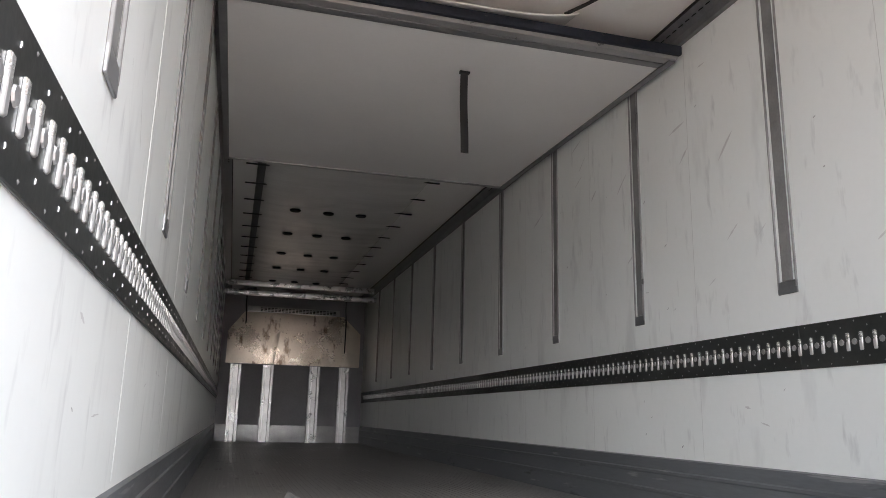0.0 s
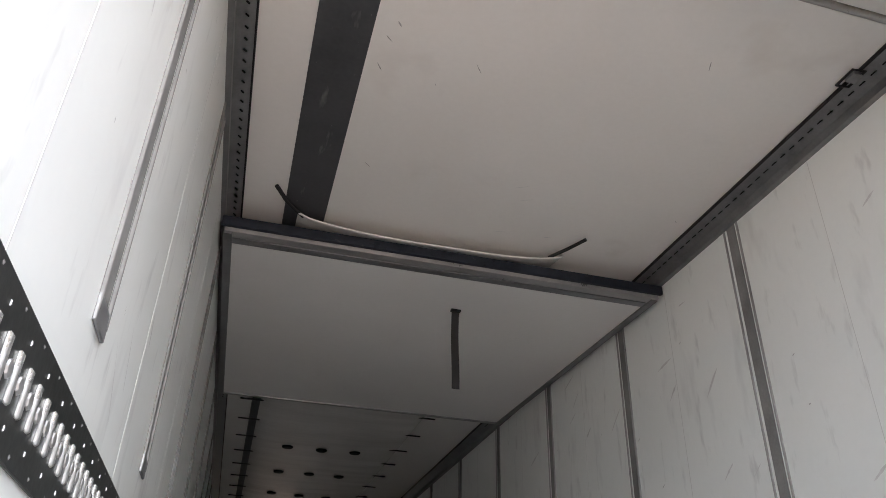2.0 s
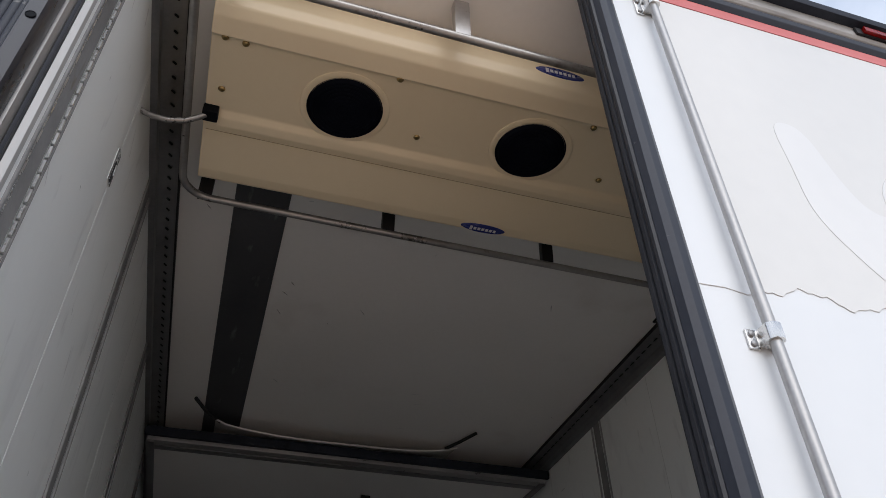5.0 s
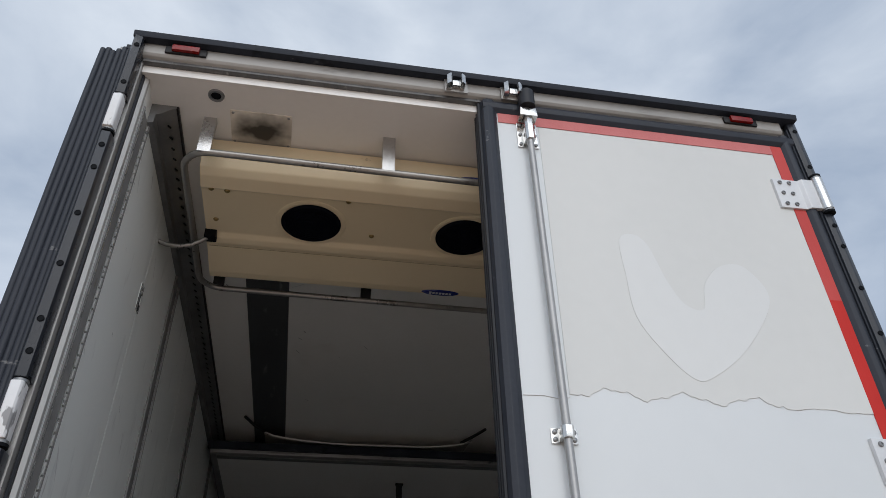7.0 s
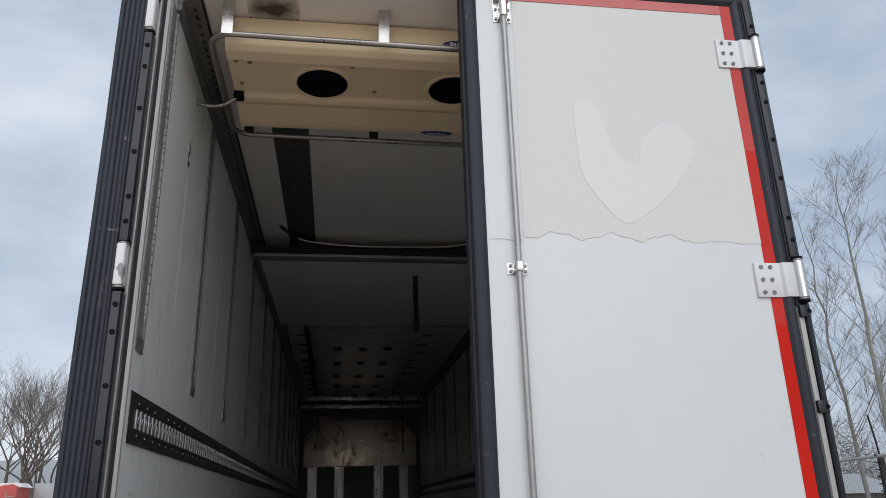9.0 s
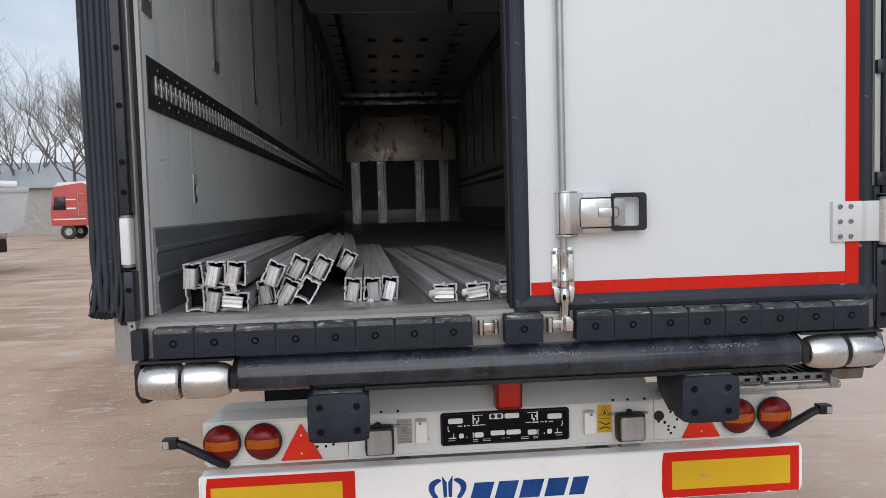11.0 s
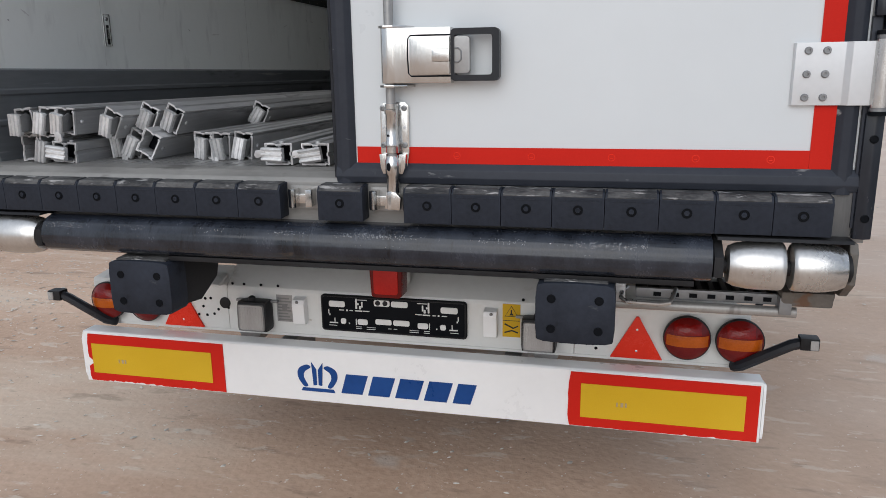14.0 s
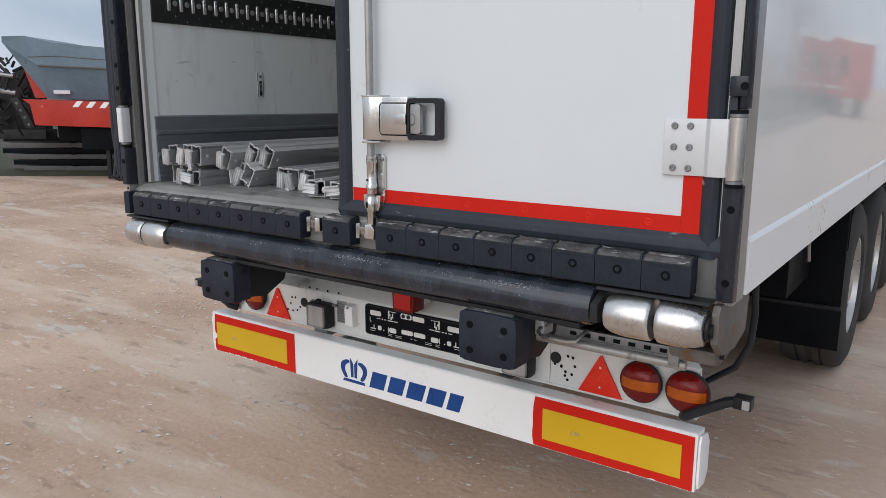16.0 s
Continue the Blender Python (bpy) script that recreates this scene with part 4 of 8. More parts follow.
# ---- rear doors ----
door = structure("door_1", "closed white rear door with red tape border and rubber seal", "door")
DY = -0.055
bx("door_panel", (0.03, DY, 1.205), (1.285, 0.025, 3.815), DOOR, door, 0.003)
seal = bmesh.new()
sec = lambda e: [(-0.004, 0.02), (-0.010, -0.03), (0.004, -0.066), (0.020, -0.073), (0.040, -0.070), (0.056, -0.058), (0.056, 0.02)]
prism(seal, [(0.0 + a, b) for a, b in sec(1)], "z", 1.178, 3.835, 0.002)
part("seal", seal, SEAL, door, "dark slate rubber door seal")
seal = bmesh.new()
prism(seal, [(1.280 - a * 0.85, b) for a, b in sec(1)], "z", 1.178, 3.835, 0.002)
part("seal", seal, SEAL, door)
seal = bmesh.new()
prism(seal, [(b - 0.001, 1.180 + a) for a, b in sec(1)], "x", 0.002, 1.294, 0.002)
part("seal", seal, SEAL, door)
seal = bmesh.new()
prism(seal, [(b - 0.001, 3.833 - a) for a, b in sec(1)], "x", 0.002, 1.294, 0.002)
part("seal", seal, SEAL, door)
bm = bmesh.new()
for y in (-0.040, -0.018, 0.004):
    rod(bm, (-0.006, y, 1.185), (-0.006, y, 3.83), 0.009, 8)
part("edge_ribs", bm, RUBBER, door, "ribbed black edge gasket")
# Higher tape pieces take paler reds that include the sky's sheen.
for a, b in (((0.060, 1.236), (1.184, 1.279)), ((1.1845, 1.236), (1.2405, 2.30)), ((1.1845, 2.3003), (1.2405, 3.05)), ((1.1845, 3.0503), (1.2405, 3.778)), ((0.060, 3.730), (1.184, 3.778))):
    bx("reflective_tape", (a[0], DY - 0.003, a[1]), (b[0], DY - 0.0005, b[1]), FADEDSHEEN if a[1] > 3.5 else REDUPPER if a[1] > 3 else REDMID if a[1] > 2 else RED, door)
for x in (0.335, 0.53, 0.73, 0.93, 1.10):
    bm = bmesh.new()
    lathe(bm, [(0.0075, 0), (0.0085, 0.0008), (0.0095, 0)], aim((x, DY - 0.003, 1.257), BACK), 14)
    box(bm, (x - 0.004, DY - 0.0042, 1.254), (x + 0.004, DY - 0.003, 1.256))
    part("tape_stamp", bm, SIGNALRED, door)

# old film on the upper half of the door: torn lower edge, a paler plain patch and its outline
edge = [(0.20 + 0.0119 * i, 2.648 + (0.014 * math.sin(i * 0.33 + 4.2) + 0.005 * math.sin(i * 0.9) + 0.003 * math.sin(i * 2.1 + 1)) * (1 if i < 58 else 0.3) - (0.012 if i > 57 else 0)) for i in range(84)]
bm = bmesh.new()
prism(bm, [(0.215, 3.725), (1.18, 3.725)] + edge[::-1], "y", DY - 0.0022, DY - 0.0004)
part("film", bm, FILM, door, "aged off-white adhesive film with a torn lower edge", False)
bm = bmesh.new()
sweep(bm, [(x, DY - 0.0010, z) for x, z in edge], 0.0008, 4)
part("film_edge", bm, CUTLINE, door)
bm = bmesh.new()
sweep(bm, [(0.06, DY - 0.0008, 2.628), (0.12, DY - 0.0008, 2.630), (0.17, DY - 0.0008, 2.622), (0.20, DY - 0.0008, 2.628)], 0.0012, 4)
part("film_edge", bm, CUTLINE, door)


def rounded(pts, n=5):
    """A smooth closed outline through a few points."""
    out = []
    for i in range(len(pts)):
        p0, p1, p2, p3 = (Vector(pts[(i + k) % len(pts)]) for k in (-1, 0, 1, 2))
        for j in range(n):
            t = j / n
            out.append(tuple(0.5 * (2 * p1 + (p2 - p0) * t + (2 * p0 - 5 * p1 + 4 * p2 - p3) * t * t + (3 * p1 - p0 - 3 * p2 + p3) * t ** 3)))
    return out


blob = rounded([(x, 2.712 + (z - 2.70) * 1.05) for x, z in [(0.452, 3.19), (0.51, 3.215), (0.555, 3.17), (0.592, 3.045), (0.635, 2.96), (0.70, 2.945), (0.728, 3.04), (0.80, 3.115), (0.89, 3.125), (0.955, 3.03), (0.915, 2.93), (0.80, 2.80), (0.68, 2.715), (0.61, 2.70), (0.525, 2.785), (0.458, 2.90), (0.45, 3.05)]])
bm = bmesh.new()
prism(bm, blob, "y", DY - 0.0034, DY - 0.0024)
part("film_patch", bm, PATCH, door, "paler rounded patch where a motif was peeled off", False)
bm = bmesh.new()
sweep(bm, [(x, DY - 0.0026, z) for x, z in blob], 0.0006, 4, closed=True)
part("film_edge", bm, CUTLINE, door)

# hinges
HX = {1: 1.313, -1: -1.2555}


def hinge(s, z, plate_on, parent):
    h = part("hinge", hinge_plate(s, z) if plate_on else hinge_sleeve(z), PLATE if plate_on else FLAKED, parent, "brushed metal door hinge" if plate_on else "white painted hinge sleeve with flaking paint")
    if plate_on:
        for dx in (1.158, 1.197):
            for dz in (-0.052, 0.0, 0.052):
                bm = bmesh.new()
                lathe(bm, [(0.0088, 0), (0.0088, 0.003), (0.007, 0.006), (0.004, 0.006), (0.0035, 0.003), (0, 0.003)], aim((s * dx, DY - 0.012, z + dz), BACK), 12)
                part("bolt", bm, GALV, h)
        part("barrel", hinge_barrel(s, z), STAINLESS, h)
    for e in (-1, 1):
        bm = bmesh.new()
        rod(bm, (HX[s], -0.078, z + e * 0.075), (HX[s], -0.078, z + e * 0.083), 0.020, 14)
        part("washer", bm, GALV, h)
        bm = bmesh.new()
        rod(bm, (HX[s], -0.078, z + e * 0.083), (HX[s], -0.078, z + e * 0.092), 0.0215, 14)
        part("gasket_ring", bm, DEEP, h)
    return h


def hinge_plate(s, z):
    bm = bmesh.new()
    prism(bm, [(s * 1.128, DY - 0.001), (s * 1.132, DY - 0.012), (s * 1.236, DY - 0.012), (s * 1.248, DY - 0.024), (s * 1.308, DY - 0.026), (s * 1.308, DY - 0.008), (s * 1.25, DY - 0.008), (s * 1.24, DY - 0.001)], "z", z - 0.070, z + 0.070, 0.0015)
    return bm


def hinge_sleeve(z):
    """Square-fronted sleeve with rounded edges."""
    bm = bmesh.new()
    x = HX[-1]
    prism(bm, [(x - 0.013, -0.103), (x + 0.010, -0.103), (x + 0.015, -0.098), (x + 0.017, -0.080), (x + 0.016, -0.060), (x - 0.016, -0.060), (x - 0.018, -0.080), (x - 0.017, -0.098)], "z", z - 0.074, z + 0.074, 0.003)
    return bm


def hinge_barrel(s, z):
    bm = bmesh.new()
    rod(bm, (HX[s], -0.078, z - 0.074), (HX[s], -0.078, z + 0.074), 0.022, 16)
    return bm


for z in (3.520, 2.480, 1.4535):
    hinge(1, z, True, door)
    hinge(-1, z + 0.010, False, portal)

# locking rod
rod_e = thing("locking_rod", (0.167, -0.085, 1.16), "zinc plated door locking rod with brackets", "locking rod")
RX, RY = 0.167, -0.086
bm = bmesh.new()
rod(bm, (RX, RY, 1.15), (RX, RY, 3.80), 0.0125, 16)
part("tube", bm, ZINC, rod_e)
for z, tall in ((2.508, 0.022), (3.672, 0.06)):
    bm = bmesh.new()
    for e in (-1, 1):
        box(bm, (RX + e * 0.026 - 0.013, DY - 0.006, z - tall), (RX + e * 0.026 + 0.013, DY - 0.0008, z + tall), 0.002)
    prism(bm, [(RX - 0.018, DY - 0.004), (RX - 0.018, RY - 0.008), (RX - 0.009, RY - 0.018), (RX + 0.009, RY - 0.018), (RX + 0.018, RY - 0.008), (RX + 0.018, DY - 0.004)], "z", z - tall * 0.82, z + tall * 0.82, 0.003)
    br = part("bracket", bm, STAINLESS, rod_e)
    for e in (-1, 1):
        for f in (-0.8, 0.0, 0.8) if tall > 0.03 else (-0.5, 0.5):
            bm = bmesh.new()
            lathe(bm, [(0.007, 0), (0.007, 0.004), (0.004, 0.006), (0, 0.006)], aim((RX + e * 0.028, DY - 0.006, z + f * tall), BACK), 10)
            part("bolt", bm, GALV, br)
bm = bmesh.new()
plate_out = [(-0.037, 1.384), (-0.030, 1.394), (0.032, 1.396), (0.041, 1.386), (0.041, 1.266), (0.034, 1.226), (0.027, 1.209), (0.017, 1.209), (0.017, 1.262), (-0.017, 1.262), (-0.017, 1.209), (-0.026, 1.209), (-0.033, 1.226), (-0.038, 1.266)]
prism(bm, [(RX + a, b) for a, b in plate_out], "y", DY - 0.010, DY - 0.0008, 0.0025)
foot = part("foot_bracket", bm, STAINLESS, rod_e, "pressed steel foot bracket of the locking rod")
for e in (-1, 1):
    bm = bmesh.new()
    prism(bm, [(RX + e * 0.017, 1.262), (RX + e * 0.017, 1.210), (RX + e * 0.027, 1.210), (RX + e * 0.034, 1.228), (RX + e * 0.037, 1.262)], "y", DY - 0.030, DY - 0.010, 0.003)
    part("fork_arm", bm, STAINLESS, foot)
    for z in (1.380, 1.330, 1.284):
        bm = bmesh.new()
        lathe(bm, [(0.0075, 0), (0.0075, 0.0035), (0.0055, 0.005), (0.0035, 0.005), (0.003, 0.002), (0, 0.002)] if z != 1.330 else [(0.0045, 0), (0.003, 0.0012), (0, 0.0012)], aim((RX + e * 0.0295, DY - 0.010, z), BACK), 12)
        part("bolt", bm, GALV if z != 1.330 else PALE, foot)
bm = bmesh.new()
lathe(bm, [(0.012, 0), (0.0165, 0.002), (0.0165, 0.018), (0.0185, 0.020), (0.0185, 0.030), (0.0160, 0.034), (0.0160, 0.100), (0.0185, 0.104), (0.0185, 0.114), (0.0165, 0.116), (0.0165, 0.128), (0.012, 0.130)], Matrix.Translation((RX, RY + 0.002, 1.264)), 20)
part("saddle", bm, STAINLESS, foot)
bm = bmesh.new()
rod(bm, (RX - 0.006, RY - 0.012, 1.312), (RX - 0.006, RY - 0.0172, 1.312), 0.003, 8)
part("saddle_hole", bm, DEEP, foot)
bm = bmesh.new()
lathe(bm, [(0.0, 0), (0.0165, 0.0), (0.0165, 0.046), (0.0195, 0.050), (0.0195, 0.088), (0.0165, 0.092), (0.0165, 0.100)], Matrix.Translation((RX, RY, 1.160)), 20)
part("foot_cam", bm, STAINLESS, rod_e)
bm = bmesh.new()
lathe(bm, [(0.0055, -0.004), (0.0055, 0.0012), (0, 0.0012)], aim((RX - 0.005, RY - 0.0185, 1.231), BACK) @ Matrix.Diagonal((1, 2.0, 1, 1)), 14)
part("cam_slot", bm, DEEP, rod_e)
bm = bmesh.new()
prism(bm, [(RX - 0.02, 1.120), (RX + 0.022, 1.116), (RX + 0.026, 1.150), (RX + 0.012, 1.165), (RX - 0.014, 1.165)], "y", -0.106, -0.082, 0.004)
part("claw", bm, STAINLESS, rod_e)
bm = bmesh.new()
rod(bm, (RX, RY - 0.008, 3.785), (RX, RY - 0.008, 3.862), 0.032, 18)
part("rubber_cap", bm, RUBBER, rod_e, "black rubber rod cap")
bm = bmesh.new()
prism(bm, [(RX - 0.03, 3.775), (RX - 0.034, 3.735), (RX + 0.034, 3.735), (RX + 0.03, 3.775)], "y", RY - 0.02, DY - 0.004, 0.003)
part("head_cam", bm, STAINLESS, rod_e)

# flush handle
lt = thing("door_latch", (0.30, DY, 1.51), "polished steel door latch with a black loop handle", "door latch")
bm = bmesh.new()
prism(bm, [(0.148, DY - 0.001), (0.148, DY - 0.044), (0.154, DY - 0.053), (0.168, DY - 0.058), (0.185, DY - 0.057), (0.205, DY - 0.052), (0.232, DY - 0.046), (0.330, DY - 0.043), (0.330, DY - 0.001)], "z", 1.443, 1.579, 0.004)
part("housing", bm, STAINLESS, lt)
for z in (1.436, 1.581):
    bm = bmesh.new()
    prism(bm, [(0.146, DY - 0.001), (0.146, DY - 0.050), (0.160, DY - 0.062), (0.186, DY - 0.060), (0.215, DY - 0.040), (0.226, DY - 0.001)], "z", z - 0.0025, z + 0.0035, 0.001)
    part("flange", bm, STAINLESS, lt)
bm = bmesh.new()
box(bm, (0.224, DY - 0.0485, 1.463), (0.329, DY - 0.036, 1.557), 0.006)
part("cover_plate", bm, STAINLESS, lt)
bm = bmesh.new()
sweep(bm, [(0.330, DY - 0.0435, 1.4605), (0.228, DY - 0.0462, 1.4605), (0.2215, DY - 0.0475, 1.468), (0.2200, DY - 0.0480, 1.51), (0.2215, DY - 0.0475, 1.552), (0.228, DY - 0.0462, 1.5595), (0.330, DY - 0.0435, 1.5595)], 0.0022, 6)
part("cover_gap", bm, DEEP, lt)
bm = bmesh.new()
box(bm, (0.284, DY - 0.0545, 1.495), (0.3295, DY - 0.046, 1.526), 0.005)
part("catch", bm, STAINLESS, lt)


def round_rect(x0, x1, z0, z1, r, n=5):
    out = []
    for cx, cz, a0 in ((x1 - r, z1 - r, 0), (x0 + r, z1 - r, 90), (x0 + r, z0 + r, 180), (x1 - r, z0 + r, 270)):
        out += [(cx + r * math.cos(radians(a0 + 90 * k / n)), cz + r * math.sin(radians(a0 + 90 * k / n))) for k in range(n + 1)]
    return out


bm = bmesh.new()
prism(bm, round_rect(0.333, 0.378, 1.466, 1.556, 0.009), "y", DY - 0.041, DY - 0.024, 0.003)
part("release_paddle", bm, ZINC, lt, "pale grey release paddle")
bm = bmesh.new()
sweep(bm, [(0.333, DY - 0.0415, 1.493), (0.349, DY - 0.0415, 1.493), (0.356, DY - 0.0415, 1.500), (0.356, DY - 0.0415, 1.520), (0.349, DY - 0.0415, 1.527), (0.333, DY - 0.0415, 1.527)], 0.0022, 6)
part("paddle_rim", bm, GALV, lt)
bm = bmesh.new()
loop = round_rect(0.3305, 0.4525, 1.4475, 1.5745, 0.013)
inner = round_rect(0.3385, 0.4345, 1.4625, 1.5595, 0.008)
A = [[bm.verts.new((x, y - (0.004 if x < 0.42 else 0.0), z)) for x, z in ring] for ring in (loop, inner) for y in (DY - 0.042, DY - 0.016)]
for i in range(len(loop)):
    j = (i + 1) % len(loop)
    for p, q in ((0, 1), (1, 3), (3, 2), (2, 0)):
        bm.faces.new((A[p][i], A[p][j], A[q][j], A[q][i]))
bmesh.ops.bevel(bm, geom=[e for e in bm.edges if len(e.link_faces) == 2 and e.calc_face_angle(0) > 1.0], offset=0.003, segments=2, affect="EDGES")
part("loop_handle", bm, RUBBER, lt, "black plastic loop handle")

# the other door, swung right round against the outside of the wall
dl = structure("door_2", "white rear door folded open against the trailer side", "door")
bx("door_panel", (-1.394, 0.0, 1.205), (-1.340, 1.24, 3.83), DOOR, dl, 0.004)
for x, y, r, foot, top in ((-1.388, -0.062, 0.0105, 1.238, 3.856), (-1.371, -0.060, 0.0115, 1.226, 3.862), (-1.352, -0.064, 0.0115, 1.222, 3.844), (-1.334, -0.061, 0.0115, 1.224, 3.858), (-1.316, -0.064, 0.0105, 1.219, 3.872), (-1.3035, -0.066, 0.0075, 1.204, 3.860)):
    bm = bmesh.new()
    pts = []
    for z in np.linspace(foot, top, 46):
        sag = max(0.0, 1 - (z - foot) / 0.34)
        pts.append((x + 0.0012 * math.sin(z * 5 + x * 50) + 0.0055 * sag * math.sin(z * 31 + x * 160) - 0.006 * sag * sag, y - 0.0015 * math.sin(z * 4 + x * 90) - 0.006 * sag * math.sin(z * 22 + x * 240), z))
    sweep(bm, pts, r, 10)
    part("edge_seal", bm, SEAL, dl, "ribbed dark rubber edge seal")
bm = bmesh.new()
prism(bm, [(-1.404, 0.03), (-1.406, -0.040), (-1.396, -0.054), (-1.305, -0.058), (-1.2985, -0.050), (-1.326, -0.0485), (-1.327, 0.03)], "z", 1.226, 3.848, 0.002)
part("edge_profile", bm, DEEP, dl)
bm = bmesh.new()
rr = random.Random(8)
for i in range(22):
    x = -1.398 + 0.0034 * i
    sweep(bm, [(x, -0.060, 1.246), (x + rr.uniform(-.010, .004), -0.068 - rr.uniform(0, .012), 1.232), (x + rr.uniform(-.004, .010), -0.070, 1.222 + rr.uniform(-.004, .006)), (x + rr.uniform(0, .016), -0.058, 1.226)], 0.0052, 6)
part("frayed_seal_end", bm, RUBBER, dl, "crumpled torn seal end")
bm = bmesh.new()
sweep(bm, [(-1.396, -0.066, 1.330), (-1.404, -0.070, 1.300), (-1.405, -0.070, 1.262), (-1.399, -0.068, 1.236)], 0.0016, 5)
sweep(bm, [(-1.394, -0.068, 1.300), (-1.400, -0.074, 1.270), (-1.398, -0.074, 1.246)], 0.0014, 5)
part("loose_thread", bm, RUBBER, dl)

# ---- cooling unit under the ceiling ----
ev = thing("evaporator_unit", (0, 0.64, CZ), "cream ceiling evaporator with three round black fans", "evaporator")
PROFILE = [(0.29, CZ - 0.001), (0.292, 3.70), (0.305, 3.668), (0.335, 3.650), (0.392, 3.637), (0.405, 3.646), (0.685, 3.648), (0.705, 3.632), (0.735, 3.626), (0.765, 3.632), (0.93, 3.612), (0.972, 3.612), (0.995, 3.632), (1.002, 3.68), (1.002, CZ - 0.001)]
bm = bmesh.new()
prism(bm, PROFILE, "x", -1.030, 1.040, 0.006)
part("housing", bm, BEIGE, ev)
bx("seam", (-1.02, 0.7628, 3.6300), (1.03, 0.7648, 3.6335), SEAMTAN, ev)
bm = bmesh.new()
for i in range(150):
    x = -1.01 + 0.0136 * i
    box(bm, (x, 1.0, 3.646), (x + 0.005, 1.004, 3.660))
part("edge_trim", bm, BLACK, ev, "fine black saw-tooth edge trim")
for x in (-0.60, 0.047, 0.695):
    c = Vector((x, 0.566, 3.647))
    bm = bmesh.new()
    lathe(bm, [(0.122, 0.010), (0.122, -0.004), (0.131, -0.007), (0.143, -0.003), (0.147, 0.004)], aim(c, (0, 0, 1)) @ Matrix.Scale(1, 4), 40)
    fan = part("fan_ring", bm, BEIGE, ev, "raised cream fan surround")
    bm = bmesh.new()
    lathe(bm, [(0.123, -0.005), (0.118, 0.0), (0.110, -0.012), (0.06, -0.018), (0.0, -0.02)], aim(c, (0, 0, 1)), 40)
    part("fan_dish", bm, FANBLACK, fan, "black fan outlet dish")
    bm = bmesh.new()
    for r in (0.018, 0.032, 0.046, 0.060, 0.074, 0.088, 0.102):
        sweep(bm, [(c.x + r * math.cos(a), c.y + r * math.sin(a), c.z - 0.0192 + 0.06 * max(0, r - 0.06)) for a in np.linspace(0, 2 * math.pi, 28, endpoint=False)], 0.0022, 5, closed=True)
    part("fan_guard", bm, FANBLACK, fan, "concentric wire fan guard")
for x, y in ((-0.99, 0.402), (-0.93, 0.408), (-0.985, 0.60), (-0.458, 0.402), (-0.344, 0.62), (0.21, 0.408), (0.34, 0.63), (0.82, 0.41), (0.98, 0.61)):
    bm = bmesh.new()
    z = 3.646 if y > 0.41 else 3.641
    lathe(bm, [(0.0115, 0.002), (0.0105, -0.001), (0.007, -0.005), (0, -0.006)], aim((x, y, z), (0, 0, 1)), 12)
    part("screw", bm, BRASS, ev)
for pl, m in ((0, pose(0.02, 0.99, 3.626, -52, 0, 0)), (1, pose(0.045, 0.2925, 3.722, 90, 0, 0))):
    bm = bmesh.new()
    lathe(bm, [(0, 0.004), (0.080, 0.004), (0.088, 0.0), (0.088, -0.004)], m @ Matrix.Diagonal((1, 0.25, 1, 1)) if pl else pose(0.012, 0.955, 3.611, 180, 0, 0) @ Matrix.Diagonal((1, 0.24, 1, 1)), 28)
    badge = part("badge", bm, BLUE, ev, "dark blue oval badge")
    bm = bmesh.new()
    mm = m if pl else pose(0.012, 0.955, 3.611, 180, 0, 0)
    for k in range(7):
        box(bm, (-0.052 + 0.0155 * k, -0.008 - (0.004 if k == 0 else 0), 0.003), (-0.052 + 0.0155 * k + 0.0105, 0.005 + (0.004 if k in (0,) else 0), 0.0052), 0, m=mm)
    part("badge_mark", bm, PALE, badge)

guard = thing("tube_guard", (0, 0.6, 3.59), "bent steel tube guard round the evaporator", "guard rail")
gx, gy0, gy1, gz, rad = 1.09, 0.200, 1.095, 3.612, 0.10
pts = []
for cx, cy, a0 in ((gx - rad, gy1 - rad, 0), (-gx + rad, gy1 - rad, 90), (-gx + rad, gy0 + rad, 180), (gx - rad, gy0 + rad, 270)):
    for k in range(7):
        a = radians(a0 + 15 * k)
        pts.append((cx + rad * math.cos(a), cy + rad * math.sin(a), gz - 0.011 * cx / 1.09 + 0.014 * (cy < 0.5)))
bm = bmesh.new()
sweep(bm, pts, 0.0135, 12, closed=True)
part("tube", bm, GUARDTUBE, guard)
for x in (-1.012, -0.332, 0.331, 1.045):
    bm = bmesh.new()
    prism(bm, [(1.083, gz + 0.008), (1.109, gz + 0.008), (1.092, CZ), (1.062, CZ)], "x", x - 0.024, x + 0.024, 0.002)
    part("leg", bm, BLACK, guard, "black rear hanger leg")
    bm = bmesh.new()
    prism(bm, [(0.187, gz + 0.018), (0.211, gz + 0.018), (0.215, CZ), (0.183, CZ)], "x", x - 0.024, x + 0.024, 0.002)
    part("leg", bm, ALU, guard)

hose = thing("drain_hose", (-1.13, 0.69, 3.60), "grey flexible hose between wall and evaporator", "hose")
bm = bmesh.new()
sweep(bm, [(-1.238, 0.70, 3.590), (-1.215, 0.702, 3.586), (-1.18, 0.705, 3.574), (-1.13, 0.707, 3.570), (-1.08, 0.704, 3.580), (-1.04, 0.698, 3.604), (-1.01, 0.692, 3.632)], 0.010, 10)
part("tube", bm, GUARDTUBE, hose)
bm = bmesh.new()
lathe(bm, [(0.036, -0.002), (0.030, 0.006), (0.020, 0.016), (0.015, 0.02)], aim((-1.236, 0.70, 3.590), (1, 0, 0.1)), 14)
part("wall_sealant", bm, PATCH, hose)
bm = bmesh.new()
box(bm, (-1.034, 0.672, 3.612), (-0.985, 0.716, 3.652), 0.006)
part("connector", bm, DEEP, hose)

